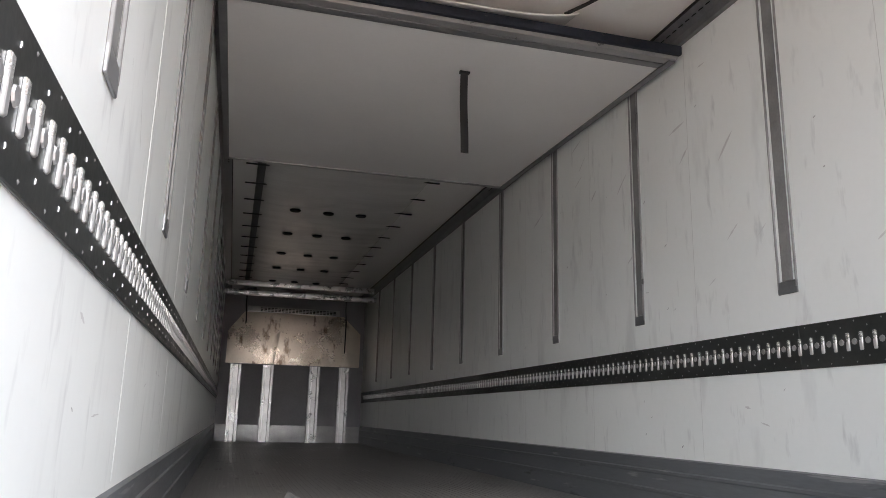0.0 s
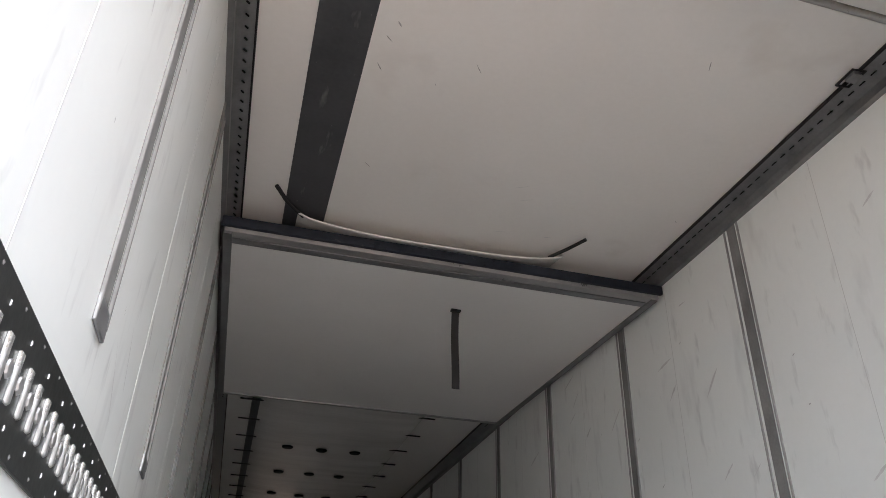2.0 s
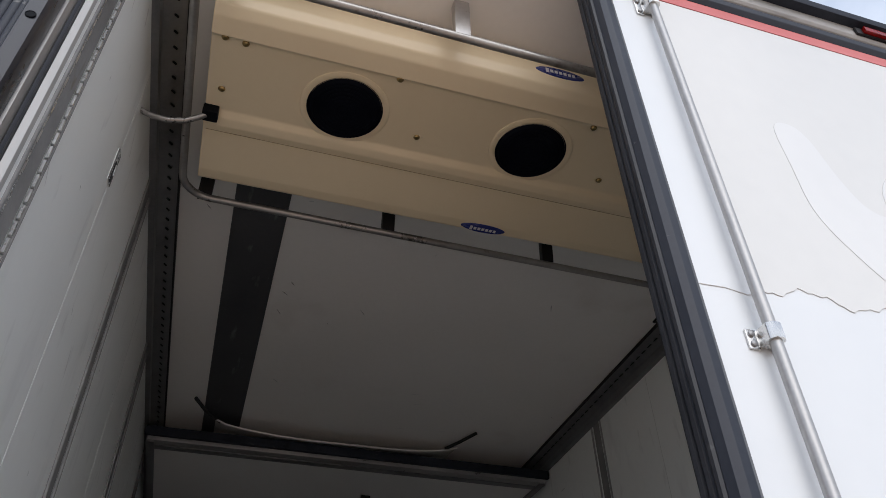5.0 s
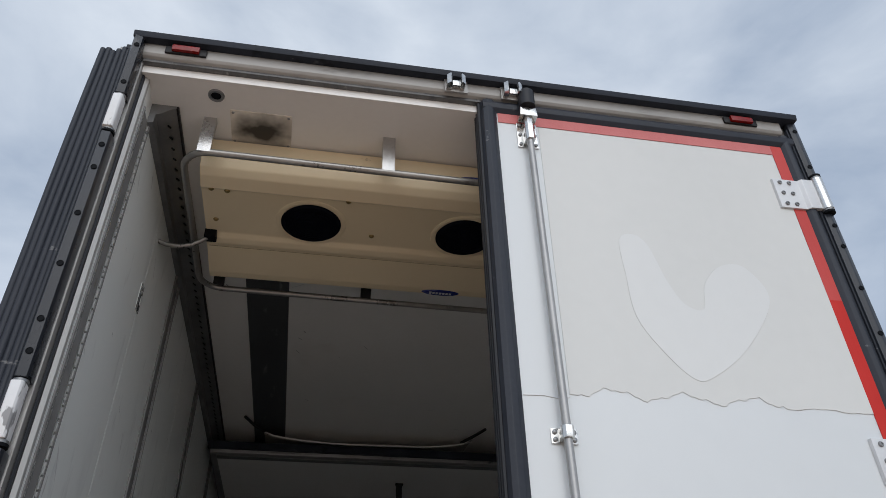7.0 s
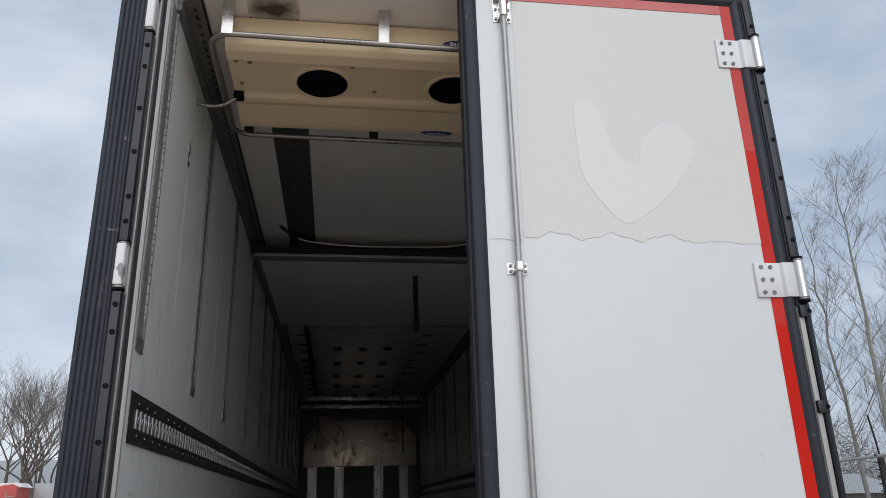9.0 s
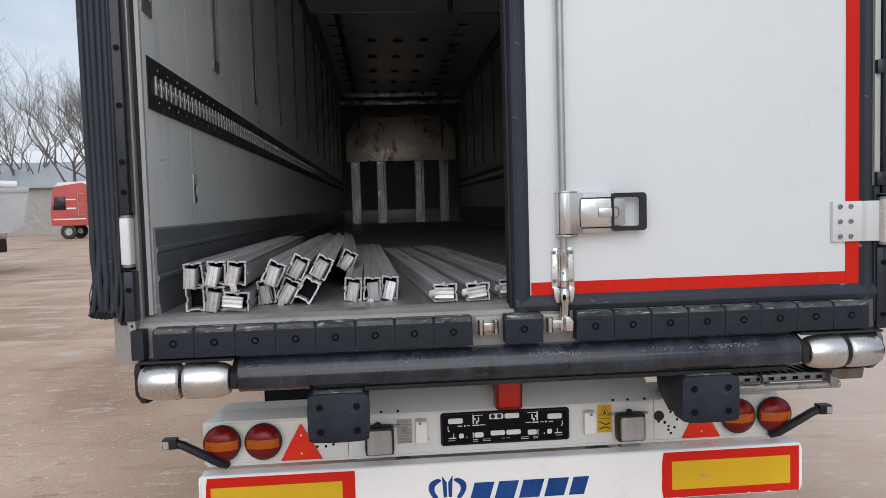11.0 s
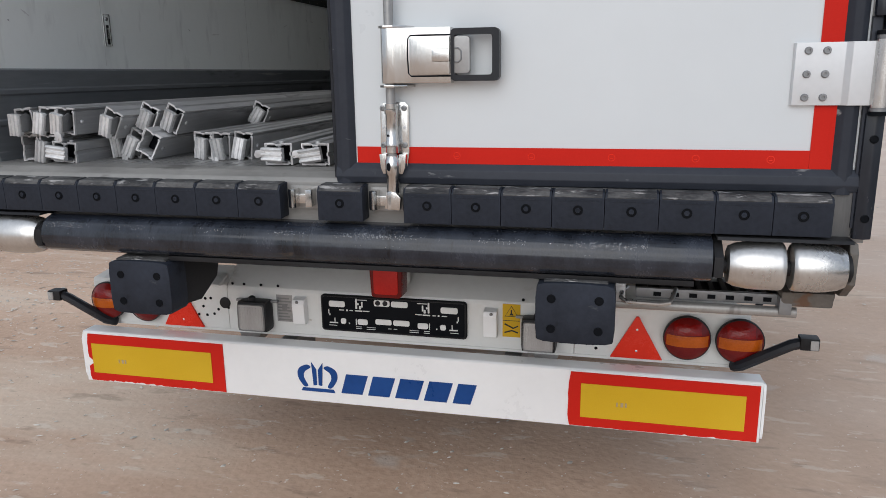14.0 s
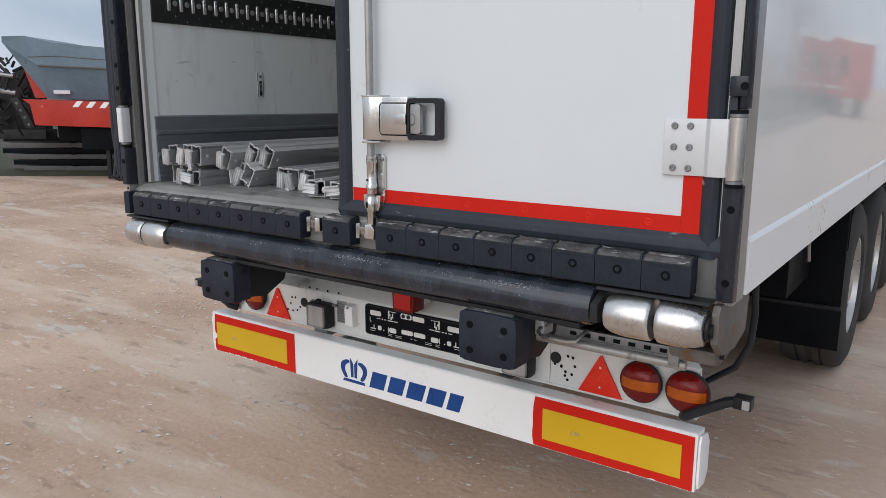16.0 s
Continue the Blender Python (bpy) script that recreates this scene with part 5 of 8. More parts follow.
plate_e = thing("inspection_plate", (-0.82, 0.19, CZ), "white cover plate with a soot stain on the ceiling", "cover plate")
bx("plate", (-0.936, 0.10, CZ - 0.004), (-0.708, 0.285, CZ), SOOTY, plate_e, 0.001)
for x in (-0.925, -0.719):
    for y in (0.112, 0.262):
        bm = bmesh.new()
        lathe(bm, [(0.006, 0), (0.004, -0.003), (0, -0.003)], aim((x, y, CZ - 0.004), (0, 0, 1)), 8)
        part("screw", bm, GALV, plate_e)
port = thing("ceiling_port", (-0.985, 0.06, CZ), "small dark round port in the ceiling", "port")
bm = bmesh.new()
lathe(bm, [(0.030, 0.0), (0.028, -0.007), (0.020, -0.007), (0.018, 0.0)], aim((-0.985, 0.075, CZ), (0, 0, 1)), 18)
part("ring", bm, GALV, port)
bm = bmesh.new()
lathe(bm, [(0.0185, -0.003), (0, -0.003)], aim((-0.985, 0.075, CZ), (0, 0, 1)), 18)
part("opening", bm, DEEP, port)

clip = thing("ceiling_clip", (1.09, 1.42, CZ), "small wire clip beside the corner rail", "clip")
bm = bmesh.new()
sweep(bm, [(1.075, 1.38, 3.752), (1.075, 1.47, 3.752), (1.14, 1.475, 3.765), (1.14, 1.385, 3.765)], 0.006, 6, closed=True)
part("loop", bm, BLACK, clip)
bx("foot", (1.10, 1.40, 3.758), (1.148, 1.45, 3.7775), GALV, clip, 0.003)

# ---- bulkhead folded up under the ceiling ----
bh = thing("folded_bulkhead", (0, 4.4, 3.66), "white insulated bulkhead hoisted flat under the ceiling", "bulkhead")
tilt = math.atan2(0.08, 2.70)
place = lambda y, h: (3.125 + y * math.cos(tilt) - h * math.sin(tilt), 3.615 + y * math.sin(tilt) + h * math.cos(tilt))
sheet = lambda y0, y1, h0, h1: [place(y0, h0), place(y1, h0), place(y1, h1), place(y0, h1)]
bm = bmesh.new()
prism(bm, sheet(0.05, 2.68, 0.004, 0.056), "x", -1.165, 1.17)
part("panel", bm, BULK, bh)
for x in (-1.205, 1.165):
    bm = bmesh.new()
    prism(bm, sheet(-0.005, 2.72, -0.006, 0.062), "x", x, x + 0.042, 0.005)
    part("side_frame", bm, GALV, bh, "grey metal side frame")
bm = bmesh.new()
prism(bm, sheet(-0.02, 0.045, 0.0, 0.066), "x", -1.20, 1.205, 0.006)
part("edge_frame", bm, ZINC, bh, "grey metal edge profile")
bm = bmesh.new()
prism(bm, sheet(-0.045, -0.016, 0.022, 0.074), "x", -1.22, 1.222, 0.008)
part("edge_gasket", bm, DUSTRUB, bh, "dark rubber edge gasket")
bm = bmesh.new()
prism(bm, sheet(0.046, 0.10, -0.003, 0.004), "x", -1.163, 1.16, 0.001)
part("edge_band", bm, GALV, bh)
bm = bmesh.new()
prism(bm, sheet(2.68, 2.72, -0.004, 0.06), "x", -1.163, 1.165, 0.004)
part("edge_frame", bm, ZINC, bh)
strap = thing("pull_strap", (0.157, 3.655, 3.63), "black webbing pull strap hanging from the bulkhead", "strap")
bm = bmesh.new()
n = 10
A = [bm.verts.new((0.135 + d + 0.006 * (i / n), 3.655 + 0.012 * math.sin(i * 0.5) + q, 3.636 - 0.500 * i / n)) for i in range(n + 1) for d, q in ((0, 0), (0.045, 0.0), (0.045, 0.004), (0, 0.004))]
for i in range(n):
    for k in range(4):
        a, b = 4 * i + k, 4 * i + (k + 1) % 4
        bm.faces.new((A[a], A[b], A[b + 4], A[a + 4]))
bm.faces.new(A[:4])
bm.faces.new(A[-4:][::-1])
part("webbing", bm, WEB, strap)
bx("anchor", (0.128, 3.640, 3.622), (0.188, 3.667, 3.640), BLACK, strap, 0.003)

# ---- fabric air duct ----
duct = thing("air_duct", (-0.13, 8, CZ), "thin white fabric air duct under the ceiling", "air duct")
bm = bmesh.new()
nx, ny = 24, 190
X0, X1, Y0, Y1 = -0.86, 0.60, 3.05, 12.6


def duct_z(u, y):
    sag = 0.030 + 0.012 * math.sin(y * 2.1)
    w = noise.noise(Vector((u * 1.2, y * 1.7, 0.3))) * 0.011 + noise.noise(Vector((u * 3, y * 5.5, 2))) * 0.006
    loose = 0.034 * math.exp(-((y - Y0) / 0.25) ** 2)
    return CZ - 0.007 - (sag + loose) * (1 - (2 * u - 1) ** 4) * 0.8 - (0.010 + w if 0.02 < u < 0.98 else 0.003)


grid = []
for j in range(ny + 1):
    y = Y0 + (Y1 - Y0) * j / ny
    row = []
    for i in range(nx + 1):
        u = i / nx
        row.append(bm.verts.new((X0 + (X1 - X0) * u, y, min(duct_z(u, y), CZ - 0.006) - 0.028 * math.exp(-((y - Y0) / 0.12) ** 2))))
    grid.append(row)
for a, b in zip(grid, grid[1:]):
    for i in range(nx):
        bm.faces.new((a[i], a[i + 1], b[i + 1], b[i]))
part("sheet", bm, FABRIC, duct)
bm = bmesh.new()
hem = [(X0 + (X1 - X0) * i / 24, Y0 - 0.006, min(duct_z(i / 24, Y0), CZ - 0.006) - 0.034) for i in range(25)]
sweep(bm, hem, 0.0055, 6)
part("hem", bm, FABRIC, duct, "rolled pale fabric hem")
for x0, x1 in ((X0, -0.985), (X1 - 0.07, 0.672)):
    bm = bmesh.new()
    sweep(bm, [(x0 + (0.03 if x0 < 0 else 0.0), 3.07, CZ - 0.045), ((x0 + x1) / 2, 2.98, CZ - 0.03), (x1, 2.885, CZ - 0.010)], 0.011, 6)
    part("cord", bm, WEB, duct, "black tension cord")
tie = None
for i in range(12):
    y = 6.16 + 0.565 * i
    for x in (-0.93, 0.605):
        m = Matrix.Translation((x, y, CZ - 0.016))
        if tie is None:
            bm = bmesh.new()
            box(bm, (-0.10, -0.013, -0.006), (0.10, 0.013, 0.003), 0.003, 1)
            tie = part("tie_strap", bm, WEB, duct, "short black tie strap")
            tie.matrix_basis = m
        else:
            again(tie, duct, m)
hole = None
for r in range(5):
    for c in range(3):
        x, y = -0.505 + 0.345 * c, 7.44 + 1.1 * r
        if y > 12.3:
            continue
        z = duct_z((x - X0) / (X1 - X0), y) - 0.012
        m = Matrix.Translation((x, y, z))
        if hole is None:
            bm = bmesh.new()
            lathe(bm, [(0, -0.004), (0.050, -0.004), (0.058, 0.004), (0.058, 0.016)], Matrix.Identity(4), 20)
            hole = part("outlet_hole", bm, DEEP, duct, "dark round air outlet")
            hole.matrix_basis = m
        else:
            again(hole, duct, m)

# ---- beams across the front ----
for z in (3.735, 3.585):
    db = thing("cross_beam", (0, 12.1, z), "bright aluminium beam spanning the trailer near the front", "beam", "front cross beams")
    bm = bmesh.new()
    prism(bm, [(12.06, z - 0.045), (12.15, z - 0.045), (12.15, z + 0.04), (12.06, z + 0.04), (12.052, z + 0.012), (12.058, z), (12.052, z - 0.012)], "x", -W + 0.05, W - 0.05, 0.003)
    part("profile", bm, SLOT, db)
    for s in (-1, 1):
        bx("end_fitting", (s * (W - 0.052), 12.065, z - 0.035), (s * (W - 0.001), 12.14, z + 0.03), GALV, db, 0.003)


# ---- cargo bars lying on the floor ----
def cargo_bar(x, z, ang, roll, y0, length=2.42, drop=0.0, kind="shoe", jaw=(0, 0, 0, 0)):
    """A hollow aluminium load bar with a sprung end fitting. x, z: centre of its rear end; ang: turn to the left."""
    e = thing("cargo_bar", (0, 0, 0), "oxidised hollow aluminium cargo bar lying on the floor", "cargo bar", "cargo bars on the floor")
    w, h, t = 0.031, 0.041, 0.0035
    bm = bmesh.new()
    rings = []
    prof = [(-w, -h), (-w + 0.012, -h), (-w + 0.012, -h + 0.004), (w - 0.012, -h + 0.004), (w - 0.012, -h), (w, -h), (w, h - 0.012), (w - 0.005, h - 0.008), (w, h - 0.004), (w, h), (0.008, h), (0.004, h - 0.004), (-0.004, h - 0.004), (-0.008, h), (-w, h), (-w, 0.012), (-w + 0.004, 0.008), (-w + 0.004, -0.008), (-w, -0.012)]
    inn = [(a * (w - t - 0.002) / w, b * (h - t - 0.002) / h) for a, b in prof]
    O0, O1 = ([bm.verts.new((a, y, b)) for a, b in prof] for y in (0.0, length))
    I0, I1 = ([bm.verts.new((a, y, b)) for a, b in inn] for y in (0.0, 0.30))
    k = len(prof)
    for i in range(k):
        j = (i + 1) % k
        bm.faces.new((O0[i], O0[j], O1[j], O1[i]))
        bm.faces.new((I0[j], I0[i], I1[i], I1[j]))
        bm.faces.new((O0[j], O0[i], I0[i], I0[j]))
    bm.faces.new(O1)
    bm.faces.new(I1)
    part("profile", bm, BARALU, e)
    # bright cut edge round the open end
    bm = bmesh.new()
    ri = [(a * (w - 0.0024) / w, b * (h - 0.0024) / h) for a, b in prof]
    P0, P1 = ([bm.verts.new((a * 1.02, y, b * 1.02)) for a, b in prof] for y in (-0.0015, 0.006))
    Q0 = [bm.verts.new((a, -0.0015, b)) for a, b in ri]
    for i in range(k):
        j = (i + 1) % k
        bm.faces.new((P0[i], P0[j], P1[j], P1[i]))
        bm.faces.new((P0[j], P0[i], Q0[i], Q0[j]))
    part("cut_edge", bm, BRIGHT, e, "", False)
    # Black block in the hollow, also standing in for the shade inside.
    bm = bmesh.new()
    box(bm, (-w + 0.006, 0.05, -h + 0.008), (w - 0.006, 0.10, h - 0.006), 0.004, 1)
    part("plug", bm, DEEP, e, "black plastic block that also darkens the hollow end")
    for sx in (-1, 1):
        bm = bmesh.new()
        lathe(bm, [(0.0075, -0.004), (0.0075, 0.002), (0.0055, 0.004), (0, 0.0045)], aim((sx * w, 0.034, -0.002), (sx, 0, 0)), 10)
        part("side_bolt", bm, BRIGHT, e)
    if kind != "open":
        # ribbed clamp shoe on a hinged bracket
        shift, turn, lean, out = jaw
        M = Matrix.Translation((shift, -0.006 - out, -0.002)) @ Matrix.Rotation(radians(turn), 4, "Y") @ Matrix.Rotation(radians(lean), 4, "X")
        bm = bmesh.new()
        prism(bm, [(-0.0195, 0.006), (-0.0195, -0.009), (-0.015, -0.014), (-0.011, -0.011), (-0.009, -0.008), (-0.005, -0.008), (-0.003, -0.012), (0.002, -0.012), (0.004, -0.008), (0.008, -0.008), (0.010, -0.012), (0.016, -0.013), (0.0195, -0.007), (0.0195, 0.006)], "z", -0.040, 0.027, 0.0012, m=M)
        part("clamp_shoe", bm, BRIGHT, e, "bright ribbed clamp shoe", False)
        bm = bmesh.new()
        N = M @ Matrix.Translation((0, 0, 0))
        prism(bm, [(-0.004, -0.026), (-0.004, 0.022), (0.020, 0.030), (0.050, 0.012), (0.050, -0.012), (0.016, -0.030)], "x", 0.0200, 0.0222, 0.0, m=N)
        part("bracket", bm, GALV, e)
        bm = bmesh.new()
        a0, a1 = N @ Vector((-0.023, 0.022, 0.004)), N @ Vector((0.023, 0.022, 0.004))
        rod(bm, a0, a1, 0.005, 8)
        part("rivet", bm, GALV, e)
        if kind == "hook":
            bm = bmesh.new()
            prism(bm, [(-0.010, -0.030), (0.004, -0.034), (0.010, -0.058), (0.002, -0.064), (-0.012, -0.060), (-0.016, -0.040)], "y", -0.012 - out, -0.004 - out, 0.002)
            part("catch", bm, BRIGHT, e)
    e.matrix_basis = pose(x, y0, z, -drop, roll, ang)
    return e


B = FZ + 0.0035
G = 0.041
for row in (
    # x, z, ang, roll, y0
    (-1.105, B + G, 0.2, 0, 0.05), (-1.038, B + G, 0.3, 3, 0.05), (-0.963, B + 0.031, 0.6, 94, 0.03), (-0.888, B + G, 0.5, -5, 0.20),
    (-1.104, B + 3 * G + 0.001, 0.1, -5, 0.04), (-1.033, B + 3 * G + 0.004, 0.6, 2, 0.06), (-0.963, B + 3 * G + 0.002, 1.2, 4, 0.05),
    (-0.806, B + 0.047, 0.6, 26, 0.17), (-0.734, B + 0.049, 1.0, 31, 0.13),
    (-0.847, B + 0.116, 0.4, 27, 0.11), (-0.770, B + 0.128, 1.2, 26, 0.19), (-0.686, B + 0.124, 1.5, 28, 0.20), (-0.613, B + 0.114, 2.6, 27, 0.65),
    (-0.575, B + G, 0.8, 4, 0.185), (-0.506, B + G, 1.2, 4, 0.175), (-0.442, B + G, 1.7, 6, 0.20),
    (-0.249, B + 0.031, 4.0, 90, 0.05), (-0.134, B + 0.031, 4.5, 90, 0.05), (-0.005, B + 0.031, 4.8, 90, 0.13), (0.085, B + 0.031, 5.2, 90, 0.18),
):
    x, z, ang, roll, y0 = row
    g = random.Random(int(x * 1000) + int(z * 7000))
    loose = z > B + 0.09 and x < -0.95
    jaw = (g.uniform(-0.003, 0.003) - (0.006 if loose else 0), g.choice((-1, 1)) * g.uniform(1, 9) + (6 if loose else 0), g.uniform(-4, 12), g.uniform(0.014, 0.030) if loose else g.uniform(0.002, 0.022))
    cargo_bar(x, z, ang, roll, y0, drop=0.0 if z < B + 0.06 else 0.12, kind="open" if x in (-1.105, -0.734) else g.choice(("shoe", "shoe", "hook")), jaw=jaw)


# ---- rear bumper rollers and tube ----
tube_e = thing("rear_buffer_tube", (0, -0.08, 1.02), "rain-wet black steel buffer tube with bare metal rollers", "buffer")
bm = bmesh.new()
prism(bm, [(-0.05, 1.076), (-0.085, 1.0745), (-0.108, 1.067), (-0.125, 1.054), (-0.136, 1.036), (-0.140, 1.016), (-0.137, 0.996), (-0.127, 0.979), (-0.110, 0.968), (-0.08, 0.964), (0.0, 0.966), (0.02, 0.99), (0.02, 1.06)], "x", -0.940, 0.948, 0.006)
part("tube", bm, WETBEAM, tube_e)
g = random.Random(5)
vs, fs = [], []
for i in range(4200):
    x = g.uniform(-0.93, 0.94)
    if noise.noise(Vector((x * 5, 0, 3))) < -0.1 + 0.35 * g.random():
        continue
    u = min(1.9, max(0.05, g.gauss(0.95, 0.38)))
    if u < 1:
        p, nrm = Vector((x, -0.093 - 0.034 * u, 1.0725 - 0.020 * u)), Vector((0, -0.52, 0.855))
    else:
        p, nrm = Vector((x, -0.127 - 0.012 * (u - 1), 1.0525 - 0.030 * (u - 1))), Vector((0, -0.93, 0.37))
    r = g.choice((0.0008, 0.0011, 0.0014, 0.0018))
    t1, t2 = Vector((1, 0, 0)), Vector((0, nrm.z, -nrm.y))
    k = len(vs)
    for h_, q in ((0, 1.0), (0.5, 0.75)):
        for c in range(6):
            v = p + (t1 * math.cos(c * 1.0472) + t2 * math.sin(c * 1.0472)) * r * q + nrm * r * h_
            vs.append(tuple(v))
    vs.append(tuple(p + nrm * r * 0.75))
    for c in range(6):
        d = (c + 1) % 6
        fs += [(k + c, k + d, k + 6 + d, k + 6 + c), (k + 6 + c, k + 6 + d, k + 12)]
me = bpy.data.meshes.new("water_beading")
me.from_pydata(vs, [], fs)
me.polygons.foreach_set("use_smooth", [True] * len(me.polygons))
me.materials.append(WATER)
drops = new("water_beading", me)
tagged(drops, kind="stuff")
drops.parent = tube_e
drops.matrix_parent_inverse = tube_e.matrix_basis.inverted()
bm = bmesh.new()
prism(bm, [(-0.02, 0.966), (-0.11, 0.966), (-0.11, 0.952), (-0.02, 0.952)], "x", -0.54, 0.91, 0.002)
part("lower_lip", bm, BLACK, tube_e)
for s in (-1, 1):
    for c in ((1.041, 1.188) if s < 0 else (1.047, 1.187),):
        for k, x in enumerate(c):
            bm = bmesh.new()
            L = (0.073, 0.064)[k] if s < 0 else (0.064, 0.060)[k]
            ends = [(0.038, -L), (0.046, -L + 0.003), (0.053, -L + 0.018), (0.0575, -L + 0.042), (0.0592, 0.0), (0.0590, L - 0.012), (0.0575, L - 0.004), (0.053, L)]
            if k:
                ends = [(q, -p) for q, p in ends][::-1]
            lathe(bm, [(0, -L)] + ends + [(0, L)], aim((s * x, -0.088, 1.008), (s, 0, 0)), 32)
            part("roller", bm, ROLLER, tube_e, "bare metal barrel roller")
    bm = bmesh.new()
    rod(bm, (s * 0.94, -0.088, 1.003), (s * 1.262, -0.088, 1.003), 0.018, 14)
    part("axle", bm, BLACK, tube_e)
    bm = bmesh.new()
    prism(bm, [(-0.118, 1.0725), (-0.112, 1.0795), (0.0, 1.0810), (0.0, 1.0725)], "x", s * 0.956, s * 1.254, 0.0015)
    part("cover_plate", bm, BLACK, tube_e, "black plate above the rollers")
    bm = bmesh.new()
    e0 = 0.940 if s < 0 else 0.950
    prism(bm, [(-0.138, 1.035), (-0.138, 0.985), (-0.06, 0.97), (0.05, 0.97), (0.05, 1.07), (-0.06, 1.07)], "x", s * e0, s * (e0 + 0.022), 0.004)
    part("end_flange", bm, BLACK, tube_e)
    # The left bracket's black holds the shade behind the roller.
    bm = bmesh.new()
    prism(bm, [(-0.075, 1.066), (-0.088, 1.045), (-0.086, 0.968), (-0.03, 0.925), (0.09, 0.912), (0.20, 0.938), (0.215, 1.066)], "x", s * 1.255, s * 1.274, 0.003)
    part("side_bracket", bm, RUSTY if s > 0 else BLACK, tube_e, "side bracket, rusty grey on the right, darkened to black on the left")
    bm = bmesh.new()
    rod(bm, (s * 1.249, -0.088, 1.008), (s * 1.256, -0.088, 1.008), 0.034, 14)
    part("collar", bm, BLACK, tube_e)

bm = bmesh.new()
prism(bm, [(-0.02, 0.925), (-0.01, 0.885), (0.05, 0.872), (0.16, 0.885), (0.19, 0.92), (0.12, 0.935)], "x", 1.13, 1.252, 0.008)
lug = part("corner_lug", bm, RUSTY, tube_e, "rusty cast corner lug")
bm = bmesh.new()
rod(bm, (1.250, 0.045, 0.905), (1.264, 0.045, 0.905), 0.016, 12)
part("lug_pin", bm, BLACK, lug)

# rubber buffers under the tube
buf = None
for x in (-0.624, 0.626):
    at = (x, 0, 0.79)
    if buf is None:
        buf = thing("rubber_buffer", at, "square black rubber dock buffer with four bolt holes", "buffer", "rubber dock buffers")
        bm = bmesh.new()
        prism(bm, rounded([(x - 0.098, 0.811), (x - 0.078, 0.790), (x + 0.078, 0.790), (x + 0.098, 0.811), (x + 0.100, 0.866), (x + 0.098, 0.924), (x + 0.078, 0.946), (x - 0.078, 0.946), (x - 0.098, 0.924), (x - 0.100, 0.866)], 3), "y", -0.105, -0.02, 0.006)
        part("block", bm, DUSTRUB, buf)
        bm = bmesh.new()
        prism(bm, [(-0.021, 0.955), (-0.021, 0.80), (0.06, 0.79), (0.16, 0.84), (0.20, 0.955)], "x", x - 0.085, x + 0.095, 0.006)
        part("mount", bm, BLACK, buf)
        bm = bmesh.new()
        prism(bm, [(-0.09, 0.942), (-0.09, 0.951), (0.05, 0.96), (0.05, 0.94)], "x", x - 0.08, x + 0.08, 0.002)
        part("worn_top", bm, WORN, buf)
        for dx in (-0.0595, 0.0595):
            for dz in (-0.040, 0.040):
                bm = bmesh.new()
                lathe(bm, [(0.0115, -0.002), (0.0115, 0.0010), (0.0098, 0.0014), (0.0090, 0.0004), (0, 0.0004)], aim((x + dx, -0.1056, 0.866 + dz), BACK), 16)
                part("bolt_hole", bm, DEEP, buf)
    else:
        copy_thing(buf, Matrix.Translation(at))

# ---- light carrier ----
lc = thing("light_carrier", (0, 0.40, 0.60), "cream painted steel crossmember behind the bumper", "crossmember")
LY = 0.37
bm = bmesh.new()
prism(bm, [(LY, 0.603), (LY, 0.752), (LY + 0.004, 0.764), (LY + 0.10, 0.838), (LY + 0.11, 0.83), (LY + 0.012, 0.752), (LY + 0.012, 0.603)], "x", -0.60, 0.62, 0.002)
part("centre_panel", bm, CREAM, lc)
for s, x0, x1 in ((-1, -1.15, -0.602), (1, 0.622, 1.145)):
    bm = bmesh.new()
    prism(bm, [(LY, 0.603), (LY, 0.752), (LY + 0.004, 0.764), (LY + 0.012, 0.766), (LY + 0.012, 0.603)], "x", x0, x1, 0.002)
    lo_, hi_ = (x0, x1) if s < 0 else (x1, x0)
    slope = [(lo_, LY + 0.006, 0.7655), (hi_, LY + 0.006, 0.7655), (hi_, LY + 0.075, 0.819), (lo_ - s * 0.085, LY + 0.075, 0.819)]
    faces = [[bm.verts.new((a, b, c + d)) for a, b, c in slope] for d in (0.0, -0.007)]
    bm.faces.new(faces[0])
    bm.faces.new(faces[1][::-1])
    for i in range(4):
        bm.faces.new((faces[0][i], faces[1][i], faces[1][(i + 1) % 4], faces[0][(i + 1) % 4]))
    part("side_panel", bm, CREAM, lc)
    bm = bmesh.new()
    prism(bm, [(LY - 0.004, 0.768), (LY - 0.03, 0.770), (LY - 0.03, 0.775), (LY + 0.03, 0.80), (LY + 0.03, 0.79)], "x", x0 + (0.07 if s < 0 else 0.01), x1 - (0.01 if s < 0 else 0.07), 0.001)
    part("side_lip", bm, CREAM, lc)
bx("lower_lip", (-1.14, LY + 0.002, 0.592), (1.14, LY + 0.05, 0.602), CREAM, lc, 0.002)
bm = bmesh.new()
for x in (-0.535, -0.47, -0.405, 0.455, 0.515, 0.585, -0.74, -0.72, -0.60, -0.58, 0.64, 0.665, 0.68, 0.69):
    z = 0.772 if abs(x) < 0.59 else 0.655 + 0.03 * math.sin(x * 70)
    lathe(bm, [(0.0055, 0.001), (0, 0.001)], aim((x, LY - 0.0005 - (0.0 if abs(x) > 0.59 else -0.006), z), BACK), 8)
part("bolt_hole_row", bm, DEEP, lc)
